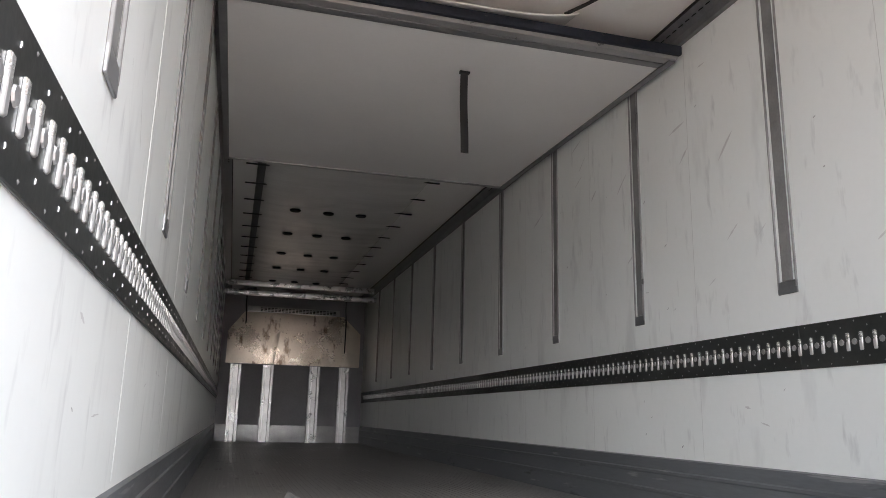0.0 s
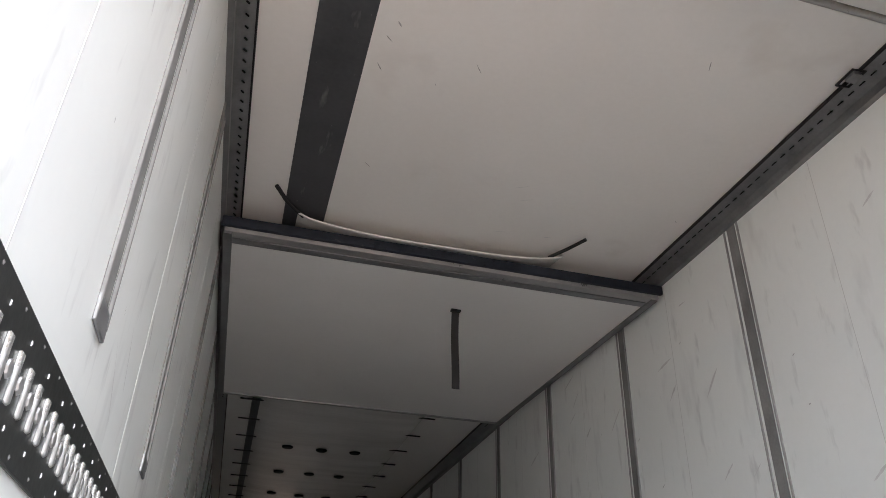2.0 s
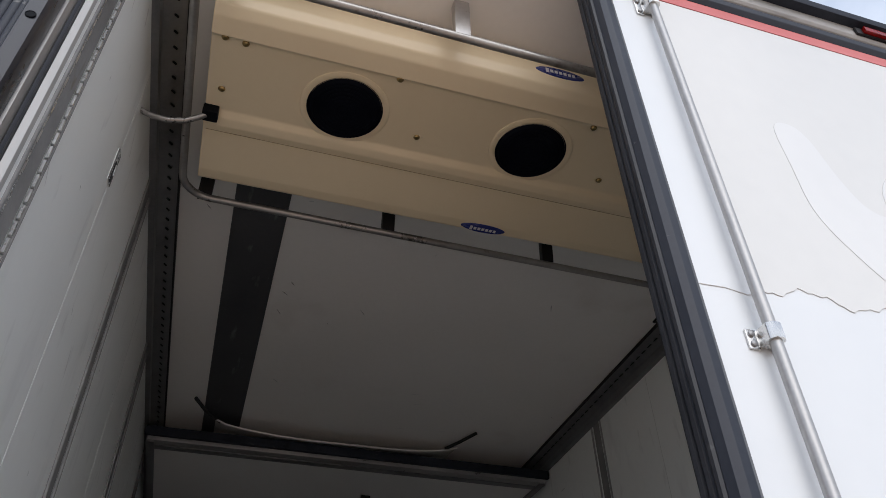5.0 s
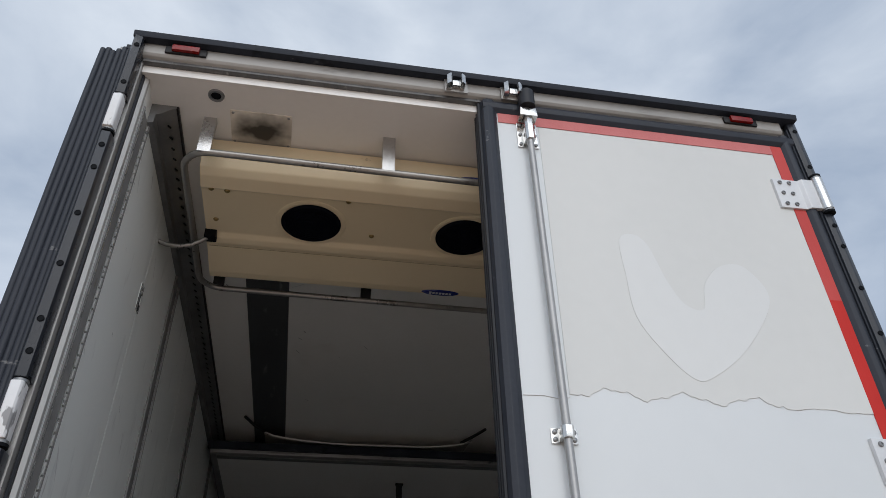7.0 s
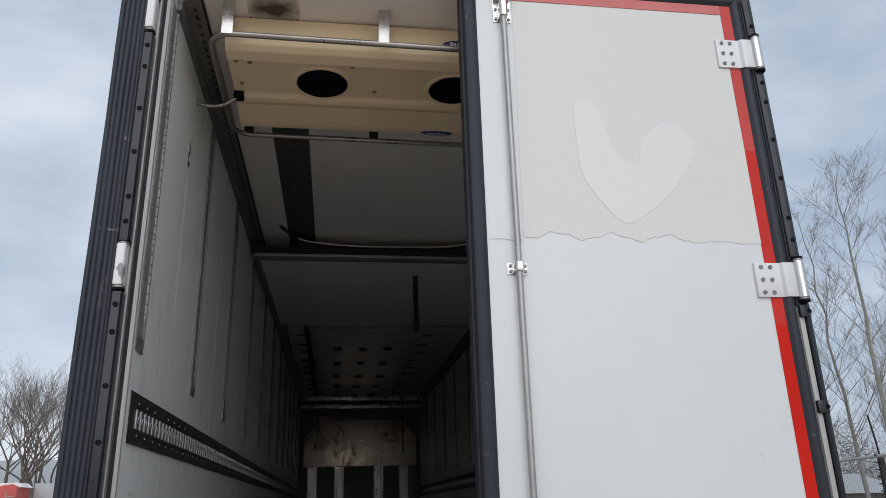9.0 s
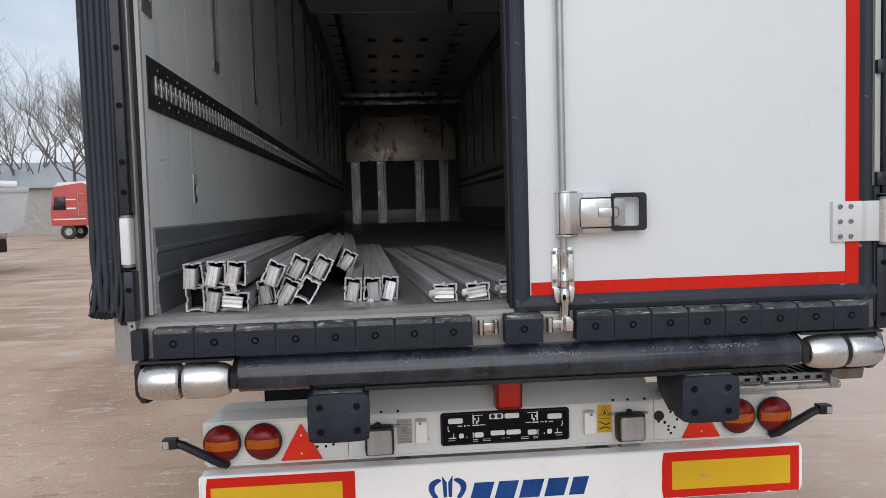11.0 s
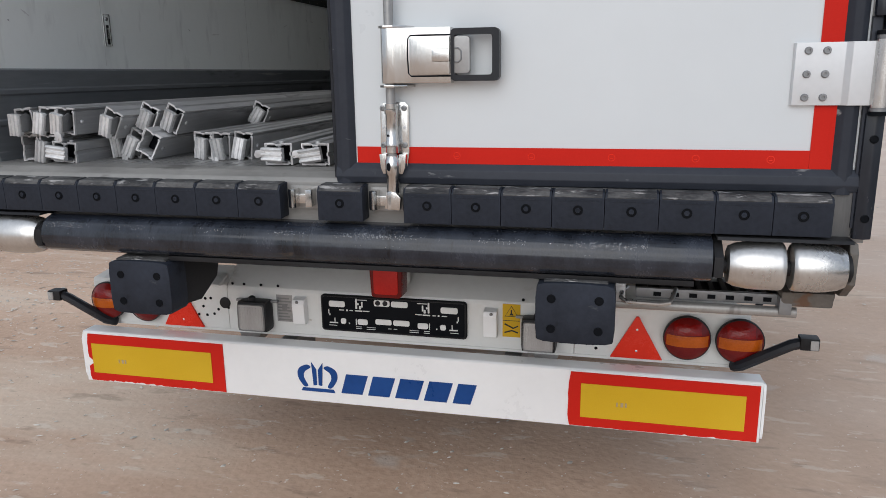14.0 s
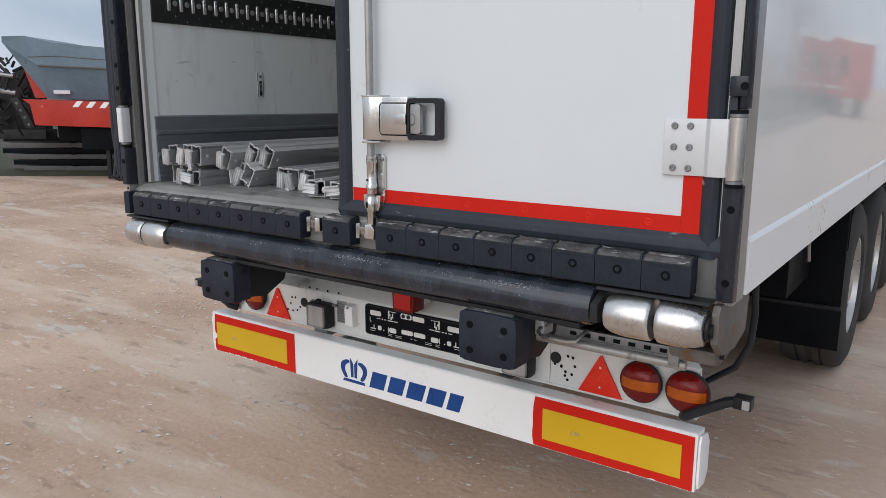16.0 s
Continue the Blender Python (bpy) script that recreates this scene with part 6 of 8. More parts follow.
for x0 in (-0.612, 0.642):
    bm = bmesh.new()
    lathe(bm, [(0.021, 0), (0.020, 0.004), (0.012, 0.006), (0, 0.0065)], aim((x0, LY - 0.0004, 0.700), BACK), 18)
    part("bung", bm, BLACK, lc, "black rubber bung")
    for dx, dz in ((0.078, 0.012), (0.056, 0.014), (0.075, -0.050), (0.046, -0.044), (0.028, -0.026), (0.088, -0.018)):
        bm = bmesh.new()
        q = x0 - dx if x0 < 0 else x0 + dx * 0.85
        lathe(bm, [(0.0055, 0.001), (0, 0.001)], aim((q, LY - 0.0006, 0.700 + dz), BACK), 9)
        part("bolt_hole", bm, DEEP, lc)

for s in (-1, 1):
    bm = bmesh.new()
    prism(bm, [(s * 0.50, 0.555), (s * 0.56, 0.555), (s * 0.58, 0.61), (s * 0.48, 0.61)], "y", LY + 0.013, LY + 0.10, 0.003)
    part("bumper_bracket", bm, ZINC, lc)
    bm = bmesh.new()
    box(bm, (s * 0.44 - 0.04, 0.48, 0.60), (s * 0.44 + 0.04, 9.0, 1.06), 0.006)
    part("chassis_rail", bm, BLACK, lc, "black chassis longitudinal rail")

lights = None
for x in (-1.075, -0.921, 0.962, 1.114):
    at = (x, LY, 0.697)
    if lights is None:
        lights = thing("tail_light", at, "round red and amber tail light", "tail light", "round tail lights")
        M0 = aim((x, LY, 0.697), BACK)
        bm = bmesh.new()
        lathe(bm, [(0.060, 0), (0.066, 0.010), (0.0700, 0.016), (0.0705, 0.027), (0.0690, 0.030), (0.060, 0.028)], M0, 40)
        part("base", bm, BLACK, lights)
        dome = lambda d: 0.0275 + 0.026 * (1 - (min(d, 0.0688) / 0.0688) ** 2.6)
        bm = bmesh.new()
        lathe(bm, [(0.0688 * k / 12, dome(0.0688 * k / 12) + 0.0004 * (k % 2)) for k in range(13)], M0, 40)
        part("lens", bm, LAMPDARK, lights, "dark red ribbed lens")
        for name, lo, hi, wide, lift, mat_ in (("lens_amber", -0.021, 0.014, 0.061, 0.0014, LAMPAMB), ("lens_upper", 0.018, 0.050, 0.040, 0.0010, LAMPRED)):
            bm = bmesh.new()
            N, V = 14, {}
            for i in range(N + 1):
                for j in range(5):
                    u, v = wide * (2 * i / N - 1), lo + (hi - lo) * j / 4
                    V[i, j] = bm.verts.new((x + u, LY - dome(math.hypot(u, v)) - lift * (1 if 0 < i < N and 0 < j < 4 else 0.35) - 0.0002 * (i % 2), 0.697 + v))
            for i in range(N):
                for j in range(4):
                    bm.faces.new((V[i, j], V[i + 1, j], V[i + 1, j + 1], V[i, j + 1]))
            part(name, bm, mat_, lights)
    else:
        copy_thing(lights, Matrix.Translation(at))

for x in (-0.780, 0.814):
    tri = thing("triangle_reflector", (x, LY, 0.605), "bright red triangular plastic reflector", "reflector", "triangular reflectors")
    bm = bmesh.new()
    prism(bm, [(x - 0.080, 0.604), (x + 0.080, 0.604), (x + 0.004, 0.742), (x - 0.004, 0.742)], "y", LY - 0.010, LY - 0.001, 0.003)
    part("plate", bm, SIGNALRED, tri)
    for z in (0.63, 0.70):
        bm = bmesh.new()
        lathe(bm, [(0.004, 0), (0, 0.002)], aim((x, LY - 0.010, z), BACK), 8)
        part("rivet", bm, SLOT, tri)

rl = thing("red_lamp", (0.02, LY - 0.04, 0.78), "boxy red rear lamp on the crossmember", "lamp")
bm = bmesh.new()
prism(bm, [(-0.036, 0.905), (0.076, 0.905), (0.072, 0.786), (0.064, 0.779), (-0.022, 0.779), (-0.031, 0.786)], "y", LY - 0.085, LY - 0.015, 0.006)
part("housing", bm, LAMPDARK, rl, "dark red lamp housing")
bm = bmesh.new()
prism(bm, round_rect(-0.020, 0.062, 0.792, 0.892, 0.010), "y", LY - 0.090, LY - 0.084, 0.002)
part("lens", bm, BOXRED, rl)
bm = bmesh.new()
prism(bm, [(-0.026, 0.93), (0.066, 0.93), (0.066, 0.80), (-0.026, 0.80)], "y", LY - 0.014, LY + 0.04, 0.004)
part("bracket", bm, CREAM, rl)

np_e = thing("plate_holder", (0.016, LY, 0.63), "black empty number plate holder with white slots", "plate holder")
bm = bmesh.new()
prism(bm, round_rect(-0.240, 0.272, 0.628, 0.757, 0.012), "y", LY - 0.012, LY - 0.001, 0.003)
part("frame", bm, DEEP, np_e)
bm = bmesh.new()
sweep(bm, [(x, LY - 0.0125, z) for x, z in round_rect(-0.2355, 0.2675, 0.6325, 0.7525, 0.010)], 0.0030, 6, closed=True)
part("rim", bm, BLACK, np_e)
PX = 0.016


def plate_slot(x0, x1, z0, z1, r=0.0):
    bm = bmesh.new()
    prism(bm, round_rect(x0, x1, z0, z1, r or min(x1 - x0, z1 - z0) * 0.3, 3), "y", LY - 0.0142, LY - 0.0118)
    part("slot", bm, CREAM, np_e, "", False)


plate_slot(PX - 0.003, PX + 0.055, 0.726, 0.746)
plate_slot(PX - 0.064, PX - 0.008, 0.726, 0.7475)
for e in (-1, 1):
    for a, b, z0, z1 in ((0.003, 0.060, 0.661, 0.680), (0.088, 0.124, 0.656, 0.676), (0.166, 0.185, 0.656, 0.675), (0.168, 0.226, 0.715, 0.736),
                         (0.1275, 0.1305, 0.654, 0.677), (0.124, 0.130, 0.712, 0.748), (0.118, 0.124, 0.726, 0.733), (0.088, 0.122, 0.743, 0.7455), (0.104, 0.109, 0.718, 0.738), (0.110, 0.117, 0.711, 0.723), (0.080, 0.103, 0.704, 0.707), (0.106, 0.132, 0.703, 0.707),
                         (0.140, 0.152, 0.7035, 0.7065), (0.158, 0.164, 0.702, 0.708), (0.172, 0.190, 0.7035, 0.7065), (0.196, 0.226, 0.656, 0.660), (0.205, 0.208, 0.660, 0.676), (0.226, 0.229, 0.690, 0.706), (0.222, 0.226, 0.684, 0.690), (0.152, 0.156, 0.656, 0.661),
                         (0.060, 0.092, 0.6475, 0.6490), (0.060, 0.092, 0.6410, 0.6425), (0.110, 0.130, 0.6475, 0.6490), (0.110, 0.130, 0.6410, 0.6425), (0.200, 0.228, 0.6475, 0.6490), (0.004, 0.016, 0.6475, 0.6490)):
        plate_slot(PX + min(e * a, e * b), PX + max(e * a, e * b), z0, z1)
for x in (-0.034, -0.008):
    bm = bmesh.new()
    lathe(bm, [(0.009, 0), (0.008, 0.003), (0.004, 0.003), (0, 0.001)], aim((x, LY - 0.0142, 0.737), BACK), 12)
    part("screw", bm, BLACK, np_e)

for x in (-0.479, 0.512):
    fg = thing("reversing_lamp", (x, LY, 0.62), "square grey reversing lamp with a black housing", "lamp", "square reversing lamps")
    bx("housing", (x - 0.056, LY - 0.062, 0.618), (x + 0.056, LY - 0.001, 0.729), BLACK, fg, 0.018)
    bx("lens", (x - 0.048, LY - 0.068, 0.626), (x + 0.048, LY - 0.060, 0.720), LENS, fg, 0.012)
    bm = bmesh.new()
    for k in range(9):
        xx = x - 0.040 + 0.010 * k
        rod(bm, (xx, LY - 0.0665, 0.632), (xx, LY - 0.0675, 0.710), 0.0013, 5)
    part("lens_rib", bm, LENS, fg)
    bx("mount_tab", (x - 0.078, LY - 0.02, 0.716), (x + 0.078, LY - 0.004, 0.724), GALV, fg, 0.002)
    bm = bmesh.new()
    lathe(bm, [(0.012, 0), (0.012, 0.012), (0.006, 0.016), (0, 0.016)], aim((x - 0.005, LY - 0.04, 0.729), (0, 0, 1)), 10)
    part("knob", bm, BLACK, fg)

for s, x in ((-1, -0.317), (1, 0.352)):
    pl = thing("plate_lamp_bracket", (x, LY, 0.70), "white bent bracket beside the plate holder", "bracket", "white brackets")
    bm = bmesh.new()
    prism(bm, [(LY, 0.742), (LY - 0.028, 0.735), (LY - 0.034, 0.72), (LY - 0.030, 0.65), (LY - 0.016, 0.645), (LY, 0.648)], "x", x - 0.022, x + 0.022, 0.003)
    part("hood", bm, BUMPER, pl)
    bm = bmesh.new()
    lathe(bm, [(0.006, 0), (0.005, 0.003), (0, 0.003)], aim((x + s * 0.004, LY - 0.032, 0.728), BACK), 8)
    part("screw", bm, GALV, pl)

stk = thing("warning_sticker", (0.418, LY, 0.70), "yellow warning sticker with two black hazard symbols", "sticker")
bx("sheet", (0.389, LY - 0.0022, 0.645), (0.447, LY - 0.0004, 0.757), YELLOW, stk)
bm = bmesh.new()
sweep(bm, [(0.397, LY - 0.0026, 0.716), (0.439, LY - 0.0026, 0.716), (0.418, LY - 0.0026, 0.750)], 0.0018, 4, closed=True)
box(bm, (0.416, LY - 0.0036, 0.7235), (0.420, LY - 0.0022, 0.738))
prism(bm, [(0.411, 0.7195), (0.425, 0.7195), (0.421, 0.726), (0.414, 0.725)], "y", LY - 0.0036, LY - 0.0022)
part("symbol", bm, BLACKINK, stk)
bm = bmesh.new()
sweep(bm, [(0.396, LY - 0.0026, 0.690), (0.424, LY - 0.0026, 0.676), (0.440, LY - 0.0026, 0.684)], 0.003, 4)
sweep(bm, [(0.396, LY - 0.0026, 0.660), (0.420, LY - 0.0026, 0.668), (0.440, LY - 0.0026, 0.661)], 0.003, 4)
box(bm, (0.391, LY - 0.0034, 0.7005), (0.445, LY - 0.0022, 0.7020))
part("symbol", bm, BLACKINK, stk)
st2 = thing("type_plate", (-0.381, LY, 0.69), "small grey printed type plate", "type plate")
bx("sheet", (-0.411, LY - 0.002, 0.645), (-0.352, LY - 0.0004, 0.742), ZINC, st2)
bm = bmesh.new()
for k in range(8):
    box(bm, (-0.406, LY - 0.003, 0.650 + 0.011 * k), (-0.357 - 0.006 * (k % 3), LY - 0.002, 0.655 + 0.011 * k))
prism(bm, [(-0.390, 0.705), (-0.372, 0.705), (-0.372, 0.690), (-0.381, 0.682), (-0.390, 0.690)], "y", LY - 0.0036, LY - 0.002)
part("print_bar", bm, GALV, st2)

# ---- white bumper ----
bp = thing("rear_bumper", (0, 0.30, 0.39), "white painted underride bumper, chipped at the edges", "bumper")
BY = 0.290
bm = bmesh.new()
prism(bm, [(BY, 0.391), (BY, 0.577), (BY + 0.006, 0.583), (BY + 0.07, 0.583), (BY + 0.07, 0.391)], "x", -1.162, 1.188, 0.004)
part("beam", bm, BUMPER, bp)
for s, x in ((-1, -1.163), (1, 1.189)):
    bm = bmesh.new()
    prism(bm, [(BY + 0.010, 0.40), (BY + 0.004, 0.42), (BY + 0.004, 0.55), (BY + 0.014, 0.575), (BY + 0.075, 0.565), (BY + 0.10, 0.53), (BY + 0.10, 0.43), (BY + 0.07, 0.395)], "x", x, x + s * 0.009, 0.004)
    part("end_cap", bm, BUMPER, bp, "rounded white end cap")
for x in (-0.40, 0.42):
    bx("support_arm", (x - 0.03, BY + 0.071, 0.42), (x + 0.03, BY + 0.30, 0.56), GALV, bp, 0.006)
rr = random.Random(5)
for x0, x1 in ((-1.146, -0.588), (0.615, 1.180)):
    pl = thing("marker_plate", (x0, BY, 0.39), "red and yellow reflective marker plate with peeling edges", "marker plate", "reflective marker plates")
    top = [(x0 + 0.008, 0.574), (x1, 0.573)]
    bot = [(x1, 0.394)] + [(x1 + (x0 - x1) * (i + rr.uniform(-0.3, 0.3)) / 60, 0.394 + (rr.uniform(0.002, 0.006) if (x0 < 0 and 27 < i < 52 and i % 5) or i in (13, 14, 22) else rr.uniform(0.0, 0.0012))) for i in range(1, 60)] + [(x0 + 0.006, 0.395)]
    left = [(x0 + rr.uniform(0.0, 0.0025), 0.395 + 0.16 * i / 9) for i in range(1, 9)]
    if x0 < 0:
        left[3] = (x0 + 0.026, left[3][1])
        left[4] = (x0 + 0.004, left[4][1])
    bm = bmesh.new()
    prism(bm, top + bot + left, "y", BY - 0.0028, BY - 0.0006)
    part("red_border", bm, RED, pl, "", False)
    yx0, yx1 = (x0 + 0.020, x1 - 0.048) if x0 < 0 else (x0 + 0.040, x1 - 0.038)
    bx("yellow_field", (yx0, BY - 0.0048, 0.426), (yx1, BY - 0.003, 0.538), YELLOW, pl)
    bm = bmesh.new()
    xm = yx0 + 0.11
    for k, w in enumerate((0.006, 0.012, 0.008)):
        box(bm, (xm + 0.013 * k, BY - 0.0058, 0.470), (xm + 0.013 * k + w * 0.7, BY - 0.005, 0.484))
    part("stamp", bm, SEAMTAN, pl)
logo = thing("logo_print", (0, BY, 0.43), "blue crown mark and slanted bars printed on the bumper", "logo")
bm = bmesh.new()
prism(bm, [(-0.298, 0.428), (-0.172, 0.428), (-0.178, 0.440), (-0.290, 0.440)], "y", BY - 0.002, BY - 0.0005)
for s in (-1, 1):
    c = -0.235
    prism(bm, rounded([(c + s * 0.052, 0.446), (c + s * 0.072, 0.478), (c + s * 0.068, 0.508), (c + s * 0.040, 0.523), (c + s * 0.024, 0.515), (c + s * 0.046, 0.498), (c + s * 0.050, 0.476), (c + s * 0.036, 0.448)], 4), "y", BY - 0.002, BY - 0.0005)
    prism(bm, [(c + s * 0.003, 0.452), (c + s * 0.016, 0.450), (c + s * 0.021, 0.534), (c + s * 0.003, 0.508)], "y", BY - 0.002, BY - 0.0005)
part("crown_mark", bm, INKBLUE, logo, "", False)
x = -0.150
for w in (0.092, 0.092, 0.096, 0.094, 0.076):
    bm = bmesh.new()
    prism(bm, [(x, 0.431), (x + w - 0.016, 0.431), (x + w + 0.006, 0.500), (x + 0.020, 0.500)], "y", BY - 0.002, BY - 0.0005)
    part("letter_bar", bm, INKBLUE, logo, "", False)
    x += w + 0.004

# side marker lamps on rubber stalks
for s in (-1, 1):
    sm = thing("stalk_marker", (s * 1.10, 0.31, 0.60), "small marker lamp on a black rubber stalk", "marker lamp", "stalk marker lamps")
    bm = bmesh.new()
    sweep(bm, [(s * 1.10, 0.36, 0.602), (s * 1.118, 0.33, 0.618), (s * 1.19, 0.31, 0.668), (s * 1.245, 0.30, 0.703), (s * 1.275, 0.30, 0.712)], 0.017, 8)
    part("stalk", bm, RUBBER, sm)
    bm = bmesh.new()
    box(bm, (s * 1.265, 0.278, 0.695), (s * 1.318, 0.322, 0.732), 0.006)
    part("lamp_body", bm, BLACK, sm)
    bx("lens", (s * 1.292, 0.274, 0.699), (s * 1.314, 0.279, 0.727), LENS, sm, 0.002)

# folding rack under the right corner
rk = thing("tail_ladder", (1.0, 0.1, 0.87), "galvanised sliding step rack stowed under the sill", "rack")
bm = bmesh.new()
box(bm, (0.80, 0.02, 0.862), (1.215, 0.036, 0.890), 0.003)
box(bm, (0.80, 0.16, 0.862), (1.215, 0.176, 0.890), 0.003)
part("side_rail", bm, GALV, rk, "galvanised side rail with dark holes")
bm = bmesh.new()
for k in range(14):
    x = 0.83 + 0.032 * k
    box(bm, (x, 0.036, 0.882), (x + 0.014, 0.16, 0.889), 0.001)
part("tread", bm, BLACK, rk)
bx("under_plate", (0.80, 0.037, 0.866), (1.25, 0.159, 0.878), DEEP, rk)
bm = bmesh.new()
sweep(bm, [(0.775, 0.016, 0.892), (0.762, -0.012, 0.884), (0.760, -0.026, 0.874), (0.775, -0.032, 0.866), (0.86, -0.034, 0.864), (0.885, -0.030, 0.868), (0.895, -0.012, 0.882), (0.902, 0.016, 0.892)], 0.0062, 8)
part("pull_bar", bm, ALU, rk)
for k in range(9):
    x = 0.845 + 0.046 * k
    bx("slot", (x, 0.0175, 0.870), (x + 0.020, 0.0198, 0.881), DEEP, rk)
bm = bmesh.new()
rod(bm, (0.735, 0.008, 0.848), (1.20, 0.008, 0.848), 0.0135, 14)
part("front_tube", bm, POST, rk, "pale grey front tube")
bx("slide_block", (0.738, -0.012, 0.858), (0.772, 0.05, 0.908), PLATE, rk, 0.006)
bx("end_block", (1.155, -0.012, 0.846), (1.185, 0.04, 0.892), GALV, rk, 0.004)

# ---- running gear seen along the side ----


def lorry_wheel(at, r=0.50, w=0.34, label="black lorry tyre on a silver rim", tyre=TYRE, group="trailer wheels"):
    """A wheel whose axle lies along x, outer face towards +x."""
    e = thing("trailer_wheel", at, label, "wheel", group)
    bm = bmesh.new()
    M = aim(at, (1, 0, 0))
    h = w / 2
    lathe(bm, [(r * 0.58, -h * 0.9), (r * 0.62, -h), (r * 0.86, -h), (r * 0.97, -h * 0.86), (r, -h * 0.7), (r, -h * 0.42), (r - 0.012, -h * 0.40), (r - 0.012, -h * 0.34), (r, -h * 0.32), (r, -0.02), (r - 0.012, -0.014), (r - 0.012, 0.014), (r, 0.02), (r, h * 0.32), (r - 0.012, h * 0.34), (r - 0.012, h * 0.40), (r, h * 0.42), (r, h * 0.7), (r * 0.97, h * 0.86), (r * 0.86, h), (r * 0.62, h), (r * 0.58, h * 0.9)], M, 44)
    part("tyre", bm, tyre, e)
    bm = bmesh.new()
    lathe(bm, [(r * 0.58, -h * 0.9), (r * 0.58, h * 0.92), (r * 0.55, h * 0.92), (r * 0.52, h * 0.6), (r * 0.36, h * 0.30), (r * 0.34, h * 0.55), (r * 0.22, h * 0.60), (r * 0.20, h * 0.85), (0, h * 0.88)], M, 36)
    rim_ = part("rim", bm, RIM, e)
    for k in range(10):
        a = 2 * math.pi * k / 10
        bm = bmesh.new()
        p = M @ Vector((r * 0.29 * math.cos(a), r * 0.29 * math.sin(a), h * 0.55))
        rod(bm, p, p + Vector((0.045, 0, 0)), 0.016, 6)
        part("wheel_nut", bm, ALU, rim_)
    return e


first = lorry_wheel((1.085, 2.98, 0.5))
for y in (4.16, 5.34):
    copy_thing(first, Matrix.Translation((1.085, y, 0.5)))
for y in (2.98, 4.16, 5.34):
    copy_thing(first, pose(-1.085, y, 0.5, 0, 0, 180))
axle = thing("axle_unit", (0, 4.7, 0.5), "black trailer axles and suspension", "axles")
for y in (2.98, 4.16, 5.34):
    bm = bmesh.new()
    rod(bm, (-0.95, y, 0.5), (0.95, y, 0.5), 0.065, 12)
    part("axle_tube", bm, BLACK, axle)
    for s in (-1, 1):
        bm = bmesh.new()
        lathe(bm, [(0.0, 0), (0.11, 0), (0.13, 0.06), (0.13, 0.20), (0.11, 0.26), (0, 0.26)], aim((s * 0.55, y + 0.28, 0.60), (0, 0, 1)), 16)
        part("air_spring", bm, RUBBER, axle)
for s in (-1, 1):
    fl = thing("mudguard", (s * 1.06, 2.8, 0.3), "black plastic mudguard with a hanging mud flap", "mudguard", "mudguards")
    bm = bmesh.new()
    box(bm, (s * 0.83, 2.36, 0.265), (s * 1.265, 2.374, 0.495), 0.004)
    part("flap", bm, DEEP, fl)
    bm = bmesh.new()
    box(bm, (s * 0.83, 2.352, 0.485), (s * 1.265, 2.380, 0.505), 0.003)
    part("flap_rail", bm, BLACK, fl)
    bm = bmesh.new()
    box(bm, (s * 0.78, 2.40, 0.49), (s * 1.255, 2.42, 1.04), 0.004)
    part("back_panel", bm, DEEP, fl)
    bm = bmesh.new()
    prism(bm, [(2.425, 0.80), (2.43, 0.98), (2.56, 1.04), (5.9, 1.04), (5.9, 1.03), (2.58, 1.025), (2.45, 0.965), (2.44, 0.80)], "x", s * 0.86, s * 1.26, 0.003)
    part("cover", bm, DEEP, fl)
box_e = thing("tool_locker", (0.95, 1.9, 0.62), "black steel locker under the trailer floor", "locker")
bx("body", (0.66, 1.75, 0.66), (1.10, 2.30, 1.04), DEEP, box_e, 0.01)
bx("yellow_tag", (1.102, 1.80, 0.93), (1.106, 1.98, 0.98), YELLOW, box_e)
bm = bmesh.new()
sweep(bm, [(1.115, 2.1, 0.99), (1.12, 2.1, 0.85), (1.12, 2.13, 0.78)], 0.01, 8)
part("lever", bm, POST, box_e)
hs = thing("hanging_hose", (1.2, 0.55, 0.7), "black rubber hose hanging behind the corner", "hose")
bm = bmesh.new()
sweep(bm, [(1.20, 0.55, 1.06), (1.216, 0.55, 0.99), (1.222, 0.55, 0.89), (1.216, 0.55, 0.79), (1.175, 0.55, 0.70), (1.08, 0.55, 0.625), (0.95, 0.55, 0.62), (0.85, 0.56, 0.70)], 0.011, 10)
part("tube", bm, RUBBER, hs)

# ---- the yard ----
bm = bmesh.new()
ring = []
R = [0, 2, 4, 6, 9, 13, 20, 32, 55, 100, 250, 900]
for i, r in enumerate(R):
    n = 1 if r == 0 else 64
    ring.append([bm.verts.new((r * math.cos(2 * math.pi * k / n), r * math.sin(2 * math.pi * k / n) + 2, 0.018 * noise.noise(Vector((r * math.cos(2 * math.pi * k / n) * 0.7, r * math.sin(2 * math.pi * k / n) * 0.7, 0))) - 0.006 if 0 < r < 30 else -0.004)) for k in range(n)])
for a, b in zip(ring, ring[1:]):
    for k in range(64):
        quad = [a[k % len(a)], a[(k + 1) % len(a)], b[(k + 1) % 64], b[k]]
        bm.faces.new([v for i, v in enumerate(quad) if v not in quad[:i]])
ground = tagged(part("ground", bm, YARD), "compacted sandy gravel yard with damp patches", "ground", kind="structure")

